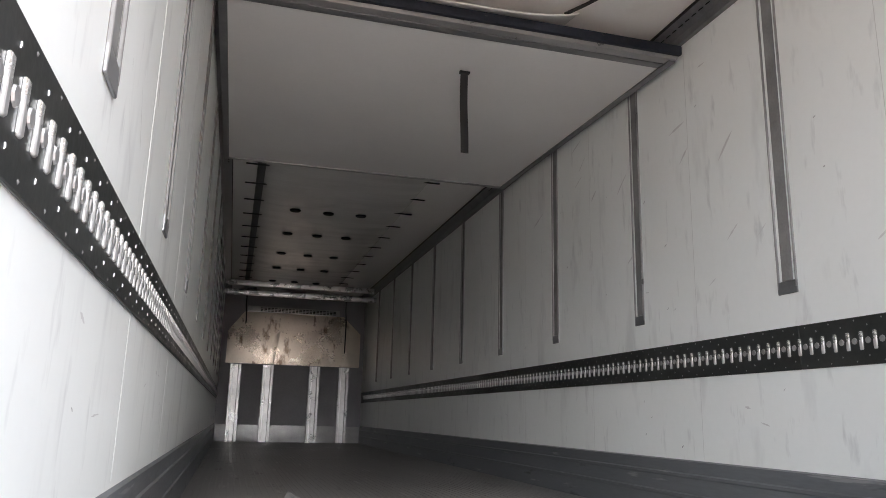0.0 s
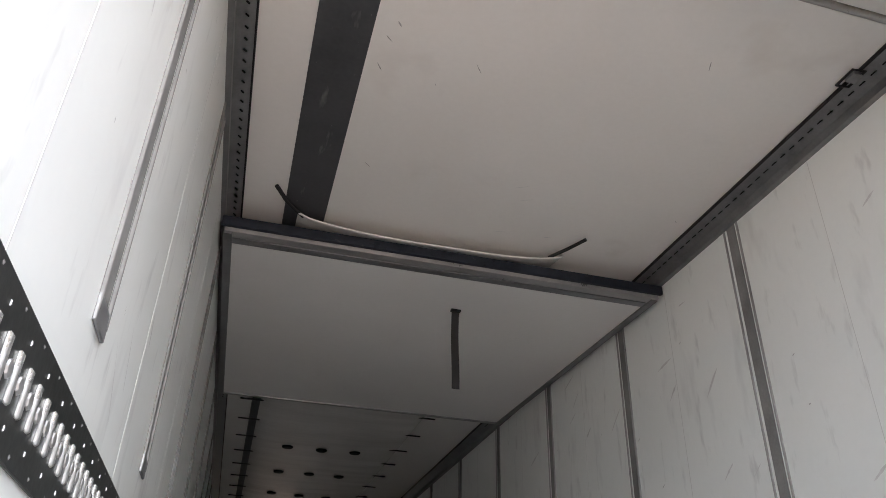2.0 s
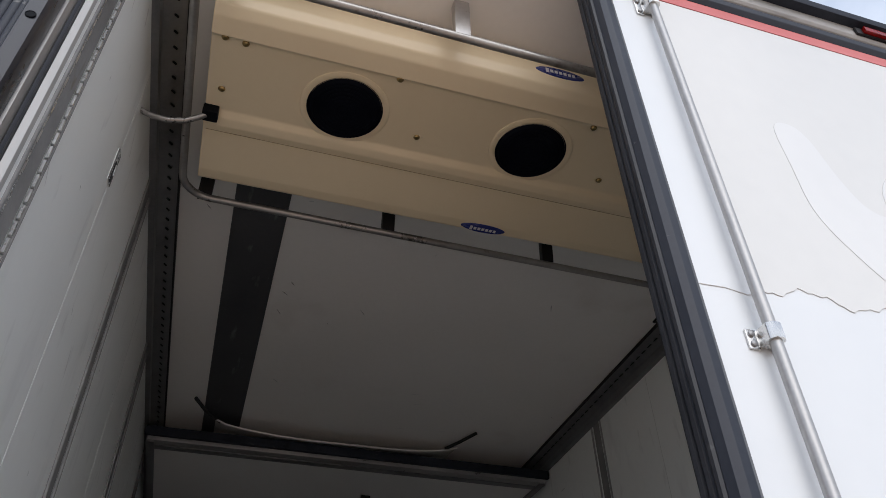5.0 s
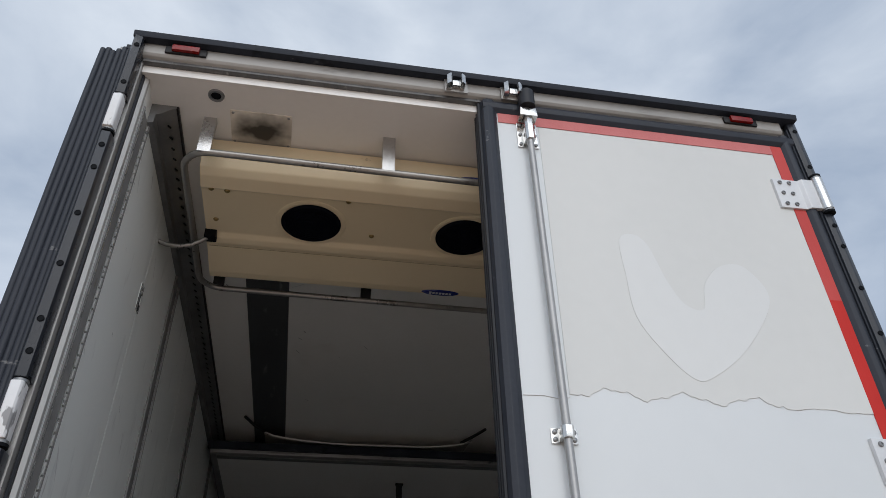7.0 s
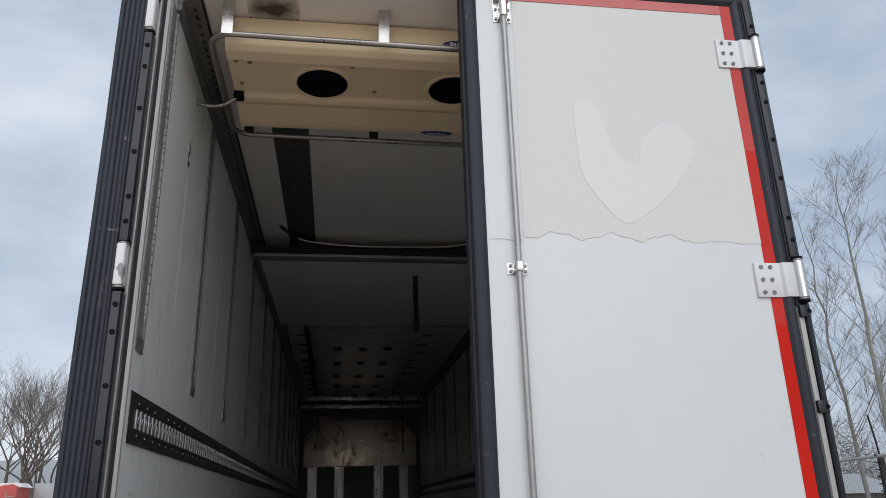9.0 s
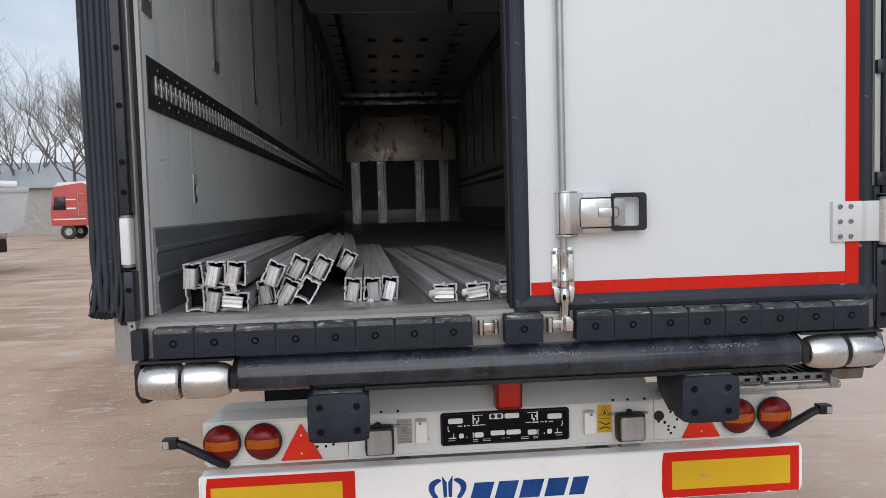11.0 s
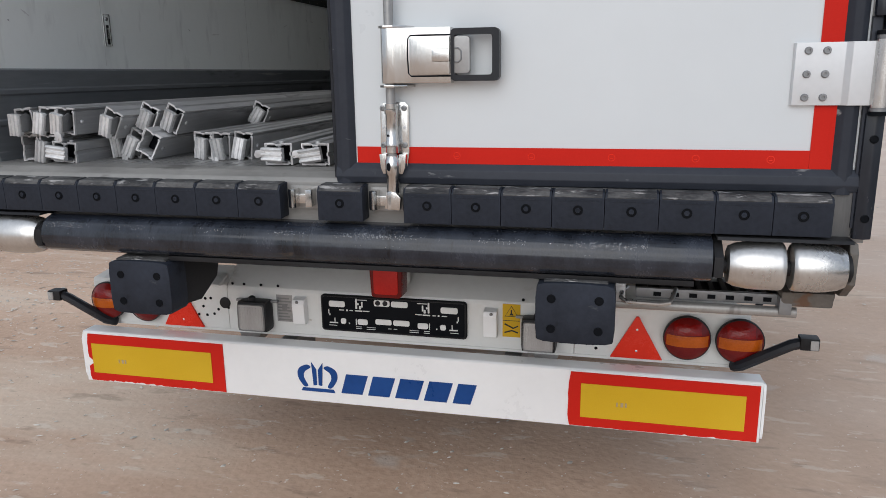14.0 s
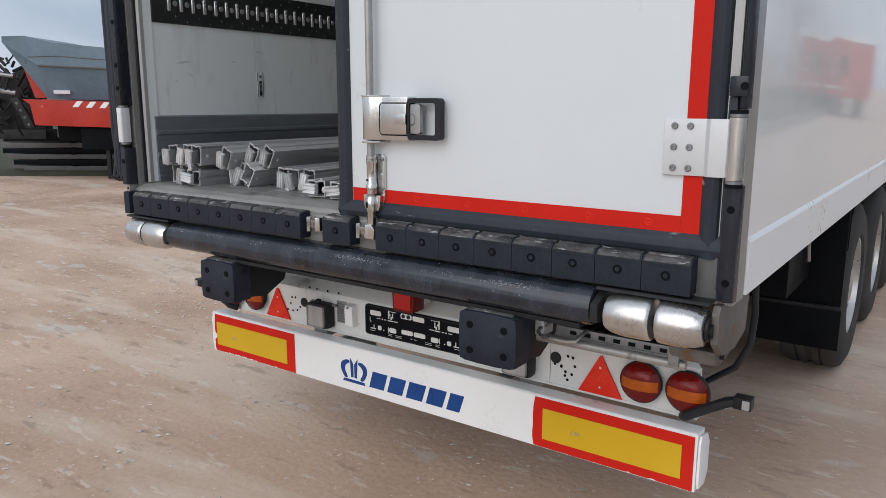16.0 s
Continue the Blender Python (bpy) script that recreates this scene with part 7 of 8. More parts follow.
# loose stones
rs = random.Random(11)
vs, fs = [], []
for i in range(12000):
    a, d = rs.uniform(0, 6.283), rs.uniform(0, 1) ** 0.75 * 10
    x, y = -1 + d * math.cos(a), 0.5 + d * math.sin(a)
    if rs.random() < 0.24:
        x, y = rs.gauss(-3.6, 1.0), rs.gauss(2.2, 0.8)
    elif noise.noise(Vector((x * 0.8, y * 0.8, 4))) < -0.05 + rs.uniform(-.2, .2):
        continue
    r = rs.choice((0.003, 0.003, 0.004, 0.004, 0.005, 0.006, 0.009, 0.013))
    k = len(vs)
    t, turn, thin = rs.uniform(0, 6.28), rs.gauss(0.6, 0.5), rs.uniform(0.35, 0.9)
    ca, sa = math.cos(turn), math.sin(turn)
    for j in range(6):
        q = t + j * 1.0472
        u, v = r * 1.25 * math.cos(q) * rs.uniform(0.7, 1.2), r * thin * math.sin(q) * rs.uniform(0.7, 1.2)
        vs.append((x + u * ca - v * sa, y + u * sa + v * ca, -0.001))
    vs.append((x + rs.uniform(-.3, .3) * r, y + rs.uniform(-.3, .3) * r * thin, r * rs.uniform(0.10, 0.34)))
    fs += [(k + j, k + (j + 1) % 6, k + 6) for j in range(6)]
me = bpy.data.meshes.new("loose_stones")
me.from_pydata(vs, [], fs)
me.materials.append(STONE)
tagged(new("loose_stones", me), "pale loose stones scattered over the yard", "gravel", kind="stuff")

# kerb, grass and fence on the right
KD = Vector((0.190, 0.982, 0))
KN = Vector((0.982, -0.190, 0))
K0 = Vector((5.846, 5.175, 0))
kerb_at = lambda along, out, z: K0 + KD * along + KN * out + Vector((0, 0, z))
kerb = thing("kerb", tuple(K0), "pale concrete kerb wall below the fence", "kerb", kind="structure")
for i in range(14):
    a0, a1 = -10 + 3.0 * i, -10 + 3.0 * i + 2.985
    bm = bmesh.new()
    o = bmesh.new()
    bmesh.ops.create_cube(o, size=1)
    for v in o.verts:
        v.co = kerb_at(a0 if v.co.x < 0 else a1, 0.0 if v.co.y < 0 else 0.16, -0.05 if v.co.z < 0 else 0.27)
    bmesh.ops.bevel(o, geom=o.edges[:], offset=0.012, segments=2, affect="EDGES")
    bm_add(bm, o)
    part("kerb_stone", bm, CONCRETE, kerb)
bm = bmesh.new()
V = {}
for i in range(41):
    for j in range(21):
        a, o = -12 + 1.6 * i, 0.17 + 60 * (j / 20) ** 2
        p = kerb_at(a, o, 0.24 + 0.04 * noise.noise(Vector((a, o, 0))) + min(0.5, o * 0.012))
        V[i, j] = bm.verts.new(p)
for i in range(40):
    for j in range(20):
        bm.faces.new((V[i, j], V[i + 1, j], V[i + 1, j + 1], V[i, j + 1]))
tagged(part("verge", bm, EARTH), "earthy grass verge with fallen leaves", "ground", kind="structure")
vs, fs = [], []
for i in range(42000):
    a, o = rs.uniform(-4, 24), 0.2 + rs.random() ** 1.2 * 11
    if noise.noise(Vector((a * 0.5, o * 0.5, 5))) < -0.30 + 0.045 * o:
        continue
    p = kerb_at(a, o, 0.25 + min(0.5, o * 0.012))
    h, w, t = rs.uniform(0.04, 0.10), rs.uniform(0.006, 0.014), rs.uniform(0, 6.28)
    d = Vector((math.cos(t), math.sin(t), 0))
    l = Vector((rs.uniform(-1, 1), rs.uniform(-1, 1), 0)) * h * 0.6
    k = len(vs)
    vs += [tuple(p - d * w), tuple(p + d * w), tuple(p + l + Vector((0, 0, h)))]
    fs.append((k, k + 1, k + 2))
me = bpy.data.meshes.new("verge_grass")
me.from_pydata(vs, [], fs)
me.materials.append(GRASSM)
tagged(new("verge_grass", me), "short green grass blades along the verge", "grass", kind="stuff")

fence = thing("fence", tuple(kerb_at(0, 0.235, 0.25)), "dark steel wire mesh fence on posts", "fence")
for i in range(12):
    a = 0.955 + 3.0 * (i - 4)
    p = kerb_at(a, 0.20, 0.2)
    bm = bmesh.new()
    box(bm, (p.x - 0.03, p.y - 0.03, 0.2), (p.x + 0.03, p.y + 0.03, 2.15), 0.006)
    sweep(bm, [(p.x, p.y, 2.10), (p.x - 0.02, p.y, 2.35), (p.x - 0.05, p.y + 0.01, 2.64)], 0.013, 6)
    post = part("fence_post", bm, BLACK, fence)
    bm = bmesh.new()
    for k in range(22):
        q = p - KN * 0.045
        box(bm, (q.x - 0.02, q.y - 0.02, 0.35 + k * 0.085), (q.x + 0.02, q.y + 0.02, 0.365 + k * 0.085))
    tagged(part("clip_row", bm, BLACK, post), kind="stuff")
bm = bmesh.new()
rod(bm, kerb_at(-12, 0.165, 2.13), kerb_at(30, 0.165, 2.13), 0.021, 8)
part("top_rail", bm, POST, fence, "grey tubular top rail")
bm = bmesh.new()
for i in range(330):
    a = -8 + 0.075 * i
    for s in (-1, 1):
        p, q = kerb_at(a, 0.165, 0.28), kerb_at(a + s * 1.82, 0.165, 2.11)
        sweep(bm, [p, q], 0.0010, 3)
part("wire_mesh", bm, GALV, fence, "diamond wire mesh")


# ---- trees ----
def bare_tree(x, y, h, seed, spread=0.35, r0=0.16, z0=0.0, levels=4, kids=(9, 6, 4), upright=0.6, label="tall bare winter tree with fine twigs"):
    t = thing("tree", (x, y, z0), label, "tree", "bare winter trees")
    g = random.Random(seed)
    trunk, crown = bmesh.new(), bmesh.new()
    lean = Vector((g.uniform(-.04, .04), g.uniform(-.04, .04), 1))
    spine = [Vector((x, y, z0 - 0.1)) + lean * (h * k / 12) + Vector((g.uniform(-1, 1), g.uniform(-1, 1), 0)) * 0.02 * h * (k / 12) * 0.5 for k in range(13)]
    sweep(trunk, spine, r0, 9, taper=r0 * 0.10)

    def limb(p, d, length, r, level):
        n = 4
        pts = [p]
        dd = d.normalized()
        for _ in range(n):
            dd = (dd + Vector((g.uniform(-1, 1), g.uniform(-1, 1), g.uniform(-.3, 1.0) * upright)) * 0.11).normalized()
            pts.append(pts[-1] + dd * length / n)
        sweep(crown, pts, r, 4 if level < 2 else 3, taper=r * 0.35)
        if level < levels - 1:
            for _ in range(kids[min(level, len(kids) - 1)]):
                k = g.uniform(0.25, 1.0)
                i = min(int(k * n), n - 1)
                q = pts[i].lerp(pts[i + 1], k * n - i)
                dirn = (pts[i + 1] - pts[i]).normalized()
                side = Vector((g.uniform(-1, 1), g.uniform(-1, 1), g.uniform(-.4, .9))).normalized()
                limb(q, dirn * 0.75 + side * 0.75, length * g.uniform(0.35, 0.6), max(r * 0.5, 0.0045), level + 1)

    for i in range(kids[0] * 2):
        k = g.uniform(0.22, 0.98)
        i0 = min(int(k * 12), 11)
        p = spine[i0].lerp(spine[i0 + 1], k * 12 - i0)
        a = g.uniform(0, 6.283)
        d = Vector((math.cos(a) * spread * 2, math.sin(a) * spread * 2, upright + 0.5 * k))
        limb(p, d, h * g.uniform(0.16, 0.30) * (1.15 - 0.7 * k), r0 * 0.19 * (1.1 - 0.8 * k), 1)
    part("trunk", trunk, BARK, t)
    part("crown", crown, TWIG, t, "", False)
    return t


# row behind the fence
bare_tree(17.4, 21.4, 11.5, 1, 0.34, 0.085, 0.4, kids=(16, 7, 5))
bare_tree(16.25, 18.45, 12.0, 2, 0.34, 0.105, 0.4, kids=(16, 7, 5))
bare_tree(20.5, 22.0, 11.0, 4, 0.30, 0.11, 0.3)
bare_tree(18.5, 15.5, 11.0, 5, 0.30, 0.11, 0.3)
far = bare_tree(16, 22, 10, 6, 0.40, 0.13)
for x, y, s, rz in ((19, 26, 1, 60), (24, 22, 0.9, 150), (12.5, 30, 1, 200), (28, 30, 1.1, 300)):
    copy_thing(far, pose(x, y, 0, 0, 0, rz))
# trees far across the yard
def broad_tree(x, y, h, seed, r0, label):
    """A bare tree that forks low into a wide, rounded crown of ever finer branches."""
    t = thing("tree", (x, y, 0), label, "tree", "bare winter trees")
    g = random.Random(seed)
    trunk, crown = bmesh.new(), bmesh.new()

    def grow(p, d, length, r, level):
        pts, dd = [p], d.normalized()
        for _ in range(4):
            dd = (dd + Vector((g.uniform(-1, 1), g.uniform(-1, 1), g.uniform(-0.5, 0.9))) * 0.16).normalized()
            pts.append(pts[-1] + dd * length / 4)
        sweep(trunk if level == 0 else crown, pts, r, 8 if level == 0 else (5 if level < 3 else 3), taper=r * 0.62)
        if level >= 6:
            return
        for k in range(6 if level == 0 else g.choice((2, 3, 3, 4))):
            a, tip = g.uniform(0, 6.283), (1.0 if k < 2 else g.uniform(0.45, 0.95))
            i = min(int(tip * 4), 3)
            q = pts[i].lerp(pts[i + 1], tip * 4 - i)
            side = Vector((math.cos(a), math.sin(a), g.uniform(-0.1, 0.5)))
            grow(q, dd + side * g.uniform(0.45, 0.85), length * g.uniform(0.66, 0.86) * (1.35 if level == 0 else 1), max(r * g.uniform(0.48, 0.60), 0.006), level + 1)

    grow(Vector((x, y, -0.1)), Vector((0.03, 0, 1)), h * 0.20, r0, 0)
    part("trunk", trunk, BARK, t)
    part("crown", crown, TWIG, t, "", False)
    return t


oak = broad_tree(-21.0, 57.5, 15.5, 7, 0.24, "broad bare winter tree far across the yard")
for x, y, rz in ((-24, 58, 80), (-34, 56, 170), (-46, 50, 250), (-30, 64, 300), (-11, 66, 210), (-50, 60, 10), (-20.5, 31, 40), (-25, 28, 130)):
    copy_thing(oak, pose(x, y, 0, 0, 0, rz))


def thicket(x0, x1, y0, y1, h, seed, n):
    g = random.Random(seed)
    vs, fs = [], []
    for _ in range(n):
        x, y = g.uniform(x0, x1), g.uniform(y0, y1)
        z = g.random() ** 0.8 * h * (0.7 + 0.3 * math.sin(x * 0.9))
        l = g.uniform(0.3, 0.9)
        d = Vector((g.uniform(-1, 1), g.uniform(-1, 1), g.uniform(-.2, 1.2))).normalized() * l
        s = d.cross(Vector((g.uniform(-1, 1), g.uniform(-1, 1), g.uniform(-1, 1)))).normalized() * g.uniform(0.004, 0.011)
        k = len(vs)
        p = Vector((x, y, z))
        vs += [tuple(p - s), tuple(p + s), tuple(p + d)]
        fs.append((k, k + 1, k + 2))
    me = bpy.data.meshes.new("thicket")
    me.from_pydata(vs, [], fs)
    me.materials.append(HEDGE)
    return tagged(new("thicket", me), "brown leafless winter thicket behind the fence", "thicket", kind="stuff")


thicket(13, 40, 35, 41, 6.5, 21, 22000)
thicket(15.5, 24.0, 22.0, 24.0, 0.9, 23, 4000)
thicket(18.0, 32.0, 29.5, 34.0, 5.2, 24, 26000)
thicket(-90, 5, 76, 82, 4.0, 22, 9000)
thicket(-66, -56, -25, 45, 3.0, 25, 9000)

hall = thing("storage_shed", (19, 27, 0), "low dark shed with a pale hipped sheet metal roof", "shed")
bx("wall", (14.2, 25.4, -0.1), (22.1, 28.8, 1.80), BRICK, hall)
bm = bmesh.new()
eaves = [bm.verts.new(v) for v in ((13.9, 25.1, 1.78), (22.5, 25.1, 1.76), (22.5, 29.1, 1.76), (13.9, 29.1, 1.78))]
ridge = [bm.verts.new(v) for v in ((15.6, 27.1, 2.56), (21.2, 27.1, 2.56))]
for f in ((eaves[0], eaves[1], ridge[1], ridge[0]), (eaves[1], eaves[2], ridge[1]), (eaves[2], eaves[3], ridge[0], ridge[1]), (eaves[3], eaves[0], ridge[0]), eaves[::-1]):
    bm.faces.new(f)
part("roof", bm, ROOFM, hall, "pale sheet metal hipped roof", False)


depot = thing("warehouse", (-28, 60, 0), "long grey warehouse with a low sheet roof", "warehouse")
bx("wall", (-60, 61, 0), (-4, 74, 4.0), CONCRETE, depot, 0.03)
bm = bmesh.new()
prism(bm, [(60.5, 3.9), (60.5, 4.05), (67, 6.4), (67, 6.2)], "x", -60.5, -3.5)
part("roof", bm, GREYBODY, depot)
bm = bmesh.new()
prism(bm, [(67.001, 6.2), (67.001, 6.4), (74.5, 4.05), (74.5, 3.9)], "x", -60.5, -3.5)
part("roof", bm, GREYBODY, depot)

# ---- vehicles across the yard ----
def turned(e, x, y, rz):
    e.matrix_basis = pose(x, y, 0, 0, 0, rz)
    return e


def wheel_part(parent, x, y, r, w, tyre, s):
    M = aim((x, y, r), (0, s, 0))
    h = w / 2
    bm = bmesh.new()
    lathe(bm, [(r * 0.5, -h), (r * 0.86, -h), (r, -h * 0.7), (r, h * 0.7), (r * 0.93, h * 0.95), (r * 0.86, h), (r * 0.56, h), (r * 0.53, h * 0.9)], M, 36)
    wh = part("wheel", bm, tyre, parent, "large dusty grey tyre")
    bm = bmesh.new()
    lathe(bm, [(r * 0.53, h * 0.9), (r * 0.50, h * 0.95), (r * 0.46, h * 0.5), (r * 0.40, h * 0.35), (r * 0.19, h * 0.35), (r * 0.17, h * 0.7), (0, h * 0.72)], M, 28)
    rim_ = part("rim", bm, RIM, wh)
    return wh


def shell(outline):
    """A closed body from a side outline of (x, z, half width)."""
    bm = bmesh.new()
    L = [bm.verts.new((x, -w, z)) for x, z, w in outline]
    Rr = [bm.verts.new((x, w, z)) for x, z, w in outline]
    n = len(L)
    for i in range(n):
        j = (i + 1) % n
        bm.faces.new((L[i], L[j], Rr[j], Rr[i]))
    bm.faces.new(L)
    bm.faces.new(Rr[::-1])
    bmesh.ops.triangulate(bm, faces=[f for f in bm.faces if len(f.verts) > 4])
    bmesh.ops.recalc_face_normals(bm, faces=bm.faces[:])
    return bm


def tipper(label):
    """A blue tipping body on a red chassis; length along x, nose towards -x, the near side towards -y."""
    e = thing("tipper_trailer", (0, 0, 0), label, "tipper trailer")
    part("tub_upper", shell([(-4.12, 2.84, 1.25), (3.14, 2.50, 1.25), (3.24, 1.99, 1.25), (3.45, 1.15, 1.2), (3.92, 1.15, 1.2), (3.86, 3.0, 1.25), (1.9, 3.04, 1.25), (-2.43, 3.27, 1.25), (-3.72, 3.39, 1.25), (-4.41, 3.55, 1.25), (-4.96, 3.54, 1.22), (-4.98, 3.39, 1.2)]), TIPBLUE, e, "", False)
    part("tub_lower", shell([(-4.09, 2.04, 0.98), (3.05, 1.86, 0.98), (3.22, 2.0, 1.02), (3.13, 2.505, 1.235), (-4.11, 2.835, 1.235)]), TIPBLUE, e, "", False)
    part("nose_panel", shell([(-4.97, 3.385, 1.18), (-4.10, 2.05, 0.97), (-4.085, 2.83, 1.22)]), TIPBLUE, e, "", False)
    bm = bmesh.new()
    sweep(bm, [(-4.12, -1.262, 2.845), (0, -1.262, 2.655), (3.12, -1.262, 2.505)], 0.022, 6)
    part("fold_edge", bm, TIPRIM, e)
    bm = bmesh.new()
    sweep(bm, [(-4.36, -1.258, 3.05), (-3.6, -1.258, 3.07), (-2.6, -1.258, 2.99), (-1.0, -1.258, 2.93)], 0.012, 5)
    part("side_seam", bm, TIPRIM, e)
    bm = bmesh.new()
    prism(bm, [(-2.4, 3.24), (3.88, 2.96), (3.88, 3.08), (-2.3, 3.31)], "y", -1.31, 1.31, 0.015)
    part("top_rim", bm, TIPRIM, e, "dirty dark top rim")
    bm = bmesh.new()
    rod(bm, (-0.6, -1.32, 3.02), (2.54, -1.32, 2.88), 0.045, 8)
    part("sheet_roll", bm, GREYBODY, e, "rolled pale cover sheet")
    bm = bmesh.new()
    prism(bm, [(2.76, 2.91), (3.04, 3.02), (3.70, 2.99), (3.66, 2.62), (3.40, 2.62), (3.01, 2.73)], "y", -1.30, -1.255, 0.012)
    part("hinge_plate", bm, TIPBLUE, e)
    part("bulkhead", shell([(-4.74, 2.92, 0.85), (-4.48, 2.06, 0.85), (-4.12, 2.06, 0.85)]), TIPRED, e, "", False)
    bm = bmesh.new()
    prism(bm, [(-4.3, 1.42), (-4.3, 2.03), (3.12, 1.845), (3.08, 1.42), (2.2, 1.0), (0.6, 1.0), (0.2, 1.3)], "y", -0.95, 0.95, 0.02)
    part("chassis", bm, TIPRED, e)
    bm = bmesh.new()
    prism(bm, [(-4.59, 2.03), (-4.40, 1.90), (-4.32, 1.39), (-0.3, 1.27), (-0.3, 1.88)], "y", -1.28, -1.0, 0.015)
    part("side_skirt", bm, TIPRED, e, "red side skirt with pale slashes")
    bm = bmesh.new()
    prism(bm, [(0.3, 1.42), (0.1, 1.60), (0.3, 1.72), (2.89, 1.69), (3.22, 1.09), (3.16, 1.09), (3.02, 1.36), (2.88, 1.39)], "y", -1.34, -0.90, 0.01)
    part("wheel_wing", bm, TIPRED, e)
    for k in range(3):
        for x0, z0, hh, ww in ((-3.34 + 0.335 * k, 1.835 - 0.012 * k, 0.145, 0.15), (1.70 + 0.21 * k, 1.58, 0.12, 0.11)):
            y0 = -1.28 if x0 < 0 else -1.34
            bm = bmesh.new()
            prism(bm, [(x0, z0), (x0 + ww, z0), (x0 + ww * 1.85, z0 + hh), (x0 + ww * 0.85, z0 + hh)], "y", y0 - 0.008, y0 - 0.002)
            part("pale_slash", bm, BUMPER, e)
    bm = bmesh.new()
    prism(bm, [(-3.87, 2.165), (-3.46, 2.155), (-3.46, 2.245), (-3.87, 2.255)], "y", -1.10, -1.0)
    part("name_bar", bm, PALE, e)
    bm = bmesh.new()
    box(bm, (-4.2, -0.45, 0.95), (3.5, 0.45, 1.4), 0.03)
    part("underframe", bm, DEEP, e)
    bx("support_box", (-3.3, -1.05, 0.78), (-2.3, 1.05, 1.32), DEEP, e, 0.02)
    for x in (-2.75, -2.05):
        bx("landing_leg", (x, -0.95, 0.02), (x + 0.10, -0.85, 1.3), BLACK, e, 0.01)
    bx("tail_bar", (3.15, -1.15, 0.80), (3.8, 1.15, 0.92), TIPRIM, e, 0.02)
    bx("tail_lamp", (3.22, -1.18, 0.96), (3.50, -1.1, 1.08), LAMPRED, e, 0.02)
    for x in (2.55, 1.27):
        for y, s in ((-0.98, -1), (0.98, 1)):
            wheel_part(e, x, y, 0.59, 0.52, TYREGREY, s)
    # coupling gear and folded crane ahead of the nose
    bm = bmesh.new()
    prism(bm, [(-4.98, 2.05), (-4.78, 2.08), (-4.42, 1.34), (-4.62, 1.28)], "y", -1.12, -1.02, 0.01)
    part("strut", bm, BLACK, e)
    bm = bmesh.new()
    for k in range(4):
        lathe(bm, [(0.035, 0), (0, 0)], aim((-4.82 + 0.085 * k, -1.125, 1.93 - 0.175 * k), BACK), 10)
    part("strut_hole", bm, TIPRIM, e)
    g = random.Random(3)
    bm = bmesh.new()
    for k in range(70):
        x, z = g.uniform(-6.4, -4.9), g.uniform(1.3, 3.1)
        d = Vector((g.uniform(-1, 1), g.uniform(-0.5, 0.5), g.uniform(-1, 1))).normalized() * g.uniform(0.15, 0.5)
        p = Vector((x, g.uniform(-0.9, 0.2), z))
        rod(bm, p, p + d, g.uniform(0.015, 0.05), 7)
    box(bm, (-6.3, -0.3, 1.0), (-4.6, 0.3, 1.25), 0.03)
    prism(bm, [(-6.4, 1.2), (-4.75, 1.2), (-4.85, 2.2), (-5.1, 2.9), (-5.7, 2.6), (-6.4, 3.0)], "y", 0.0, 0.4, 0.03)
    part("coupling_gear", bm, BLACK, e, "dark hydraulic coupling gear")
    bm = bmesh.new()
    rod(bm, (-6.2, -0.8, 2.35), (-4.95, -0.85, 2.18), 0.06, 8)
    rod(bm, (-6.2, -0.7, 2.75), (-5.0, -0.8, 2.60), 0.05, 8)
    part("cylinder", bm, GALV, e)
    return e


tp = tipper("blue tipping trailer with a red slashed side skirt")
TIP = pose(-11.317, 8.322, 0, 0, 0, 35) @ Matrix.Diagonal((0.797, 0.797, 0.797, 1))
tp.matrix_basis = TIP

# made-up dark bars behind the tipper that fill in the shade under it
stack = thing("beam_stack", (0, 0, 0), "made-up dark bars filling the shade under the tipper", "beam stack")
g = random.Random(12)
for k in range(6):
    for j in range(3):
        bm = bmesh.new()
        o = g.uniform(-0.7, 0.7)
        box(bm, (-6.2 + o, 1.35 + 0.30 * j, 0.02 + 0.165 * k), (1.6 + o, 1.35 + 0.30 * j + g.uniform(0.22, 0.28), 0.02 + 0.165 * k + 0.135), 0.008)
        part("beam", bm, (TIPRIM, DEEP)[(j + k) % 2], stack)
    if k < 5:
        for x in (-4.8, -2.2, 0.4):
            bm = bmesh.new()
            box(bm, (x, 1.33, 0.15 + 0.165 * k), (x + 0.09, 2.22, 0.19 + 0.165 * k))
            part("spacer", bm, DEEP, stack)
stack.matrix_basis = TIP

# turf strip behind the tipper
bm = bmesh.new()
V = {}
for i in range(61):
    for j in range(9):
        u, v = -50 + 0.9 * i, -0.5 + 60 * (j / 8) ** 2
        if j == 0:
            v += 0.9 * noise.noise(Vector((u * 0.35, 0, 7))) + 0.35 * noise.noise(Vector((u * 1.3, 0, 2)))
        c, q = math.cos(radians(35)), math.sin(radians(35))
        V[i, j] = bm.verts.new((-11.317 + u * c - v * q, 8.322 + u * q + v * c, 0.012 if j else -0.03))
for i in range(60):
    for j in range(8):
        bm.faces.new((V[i, j], V[i + 1, j], V[i + 1, j + 1], V[i, j + 1]))
tagged(part("turf", bm, TURF), "patchy winter turf behind the parked tipper, darkened for its shadow", "ground", kind="structure")


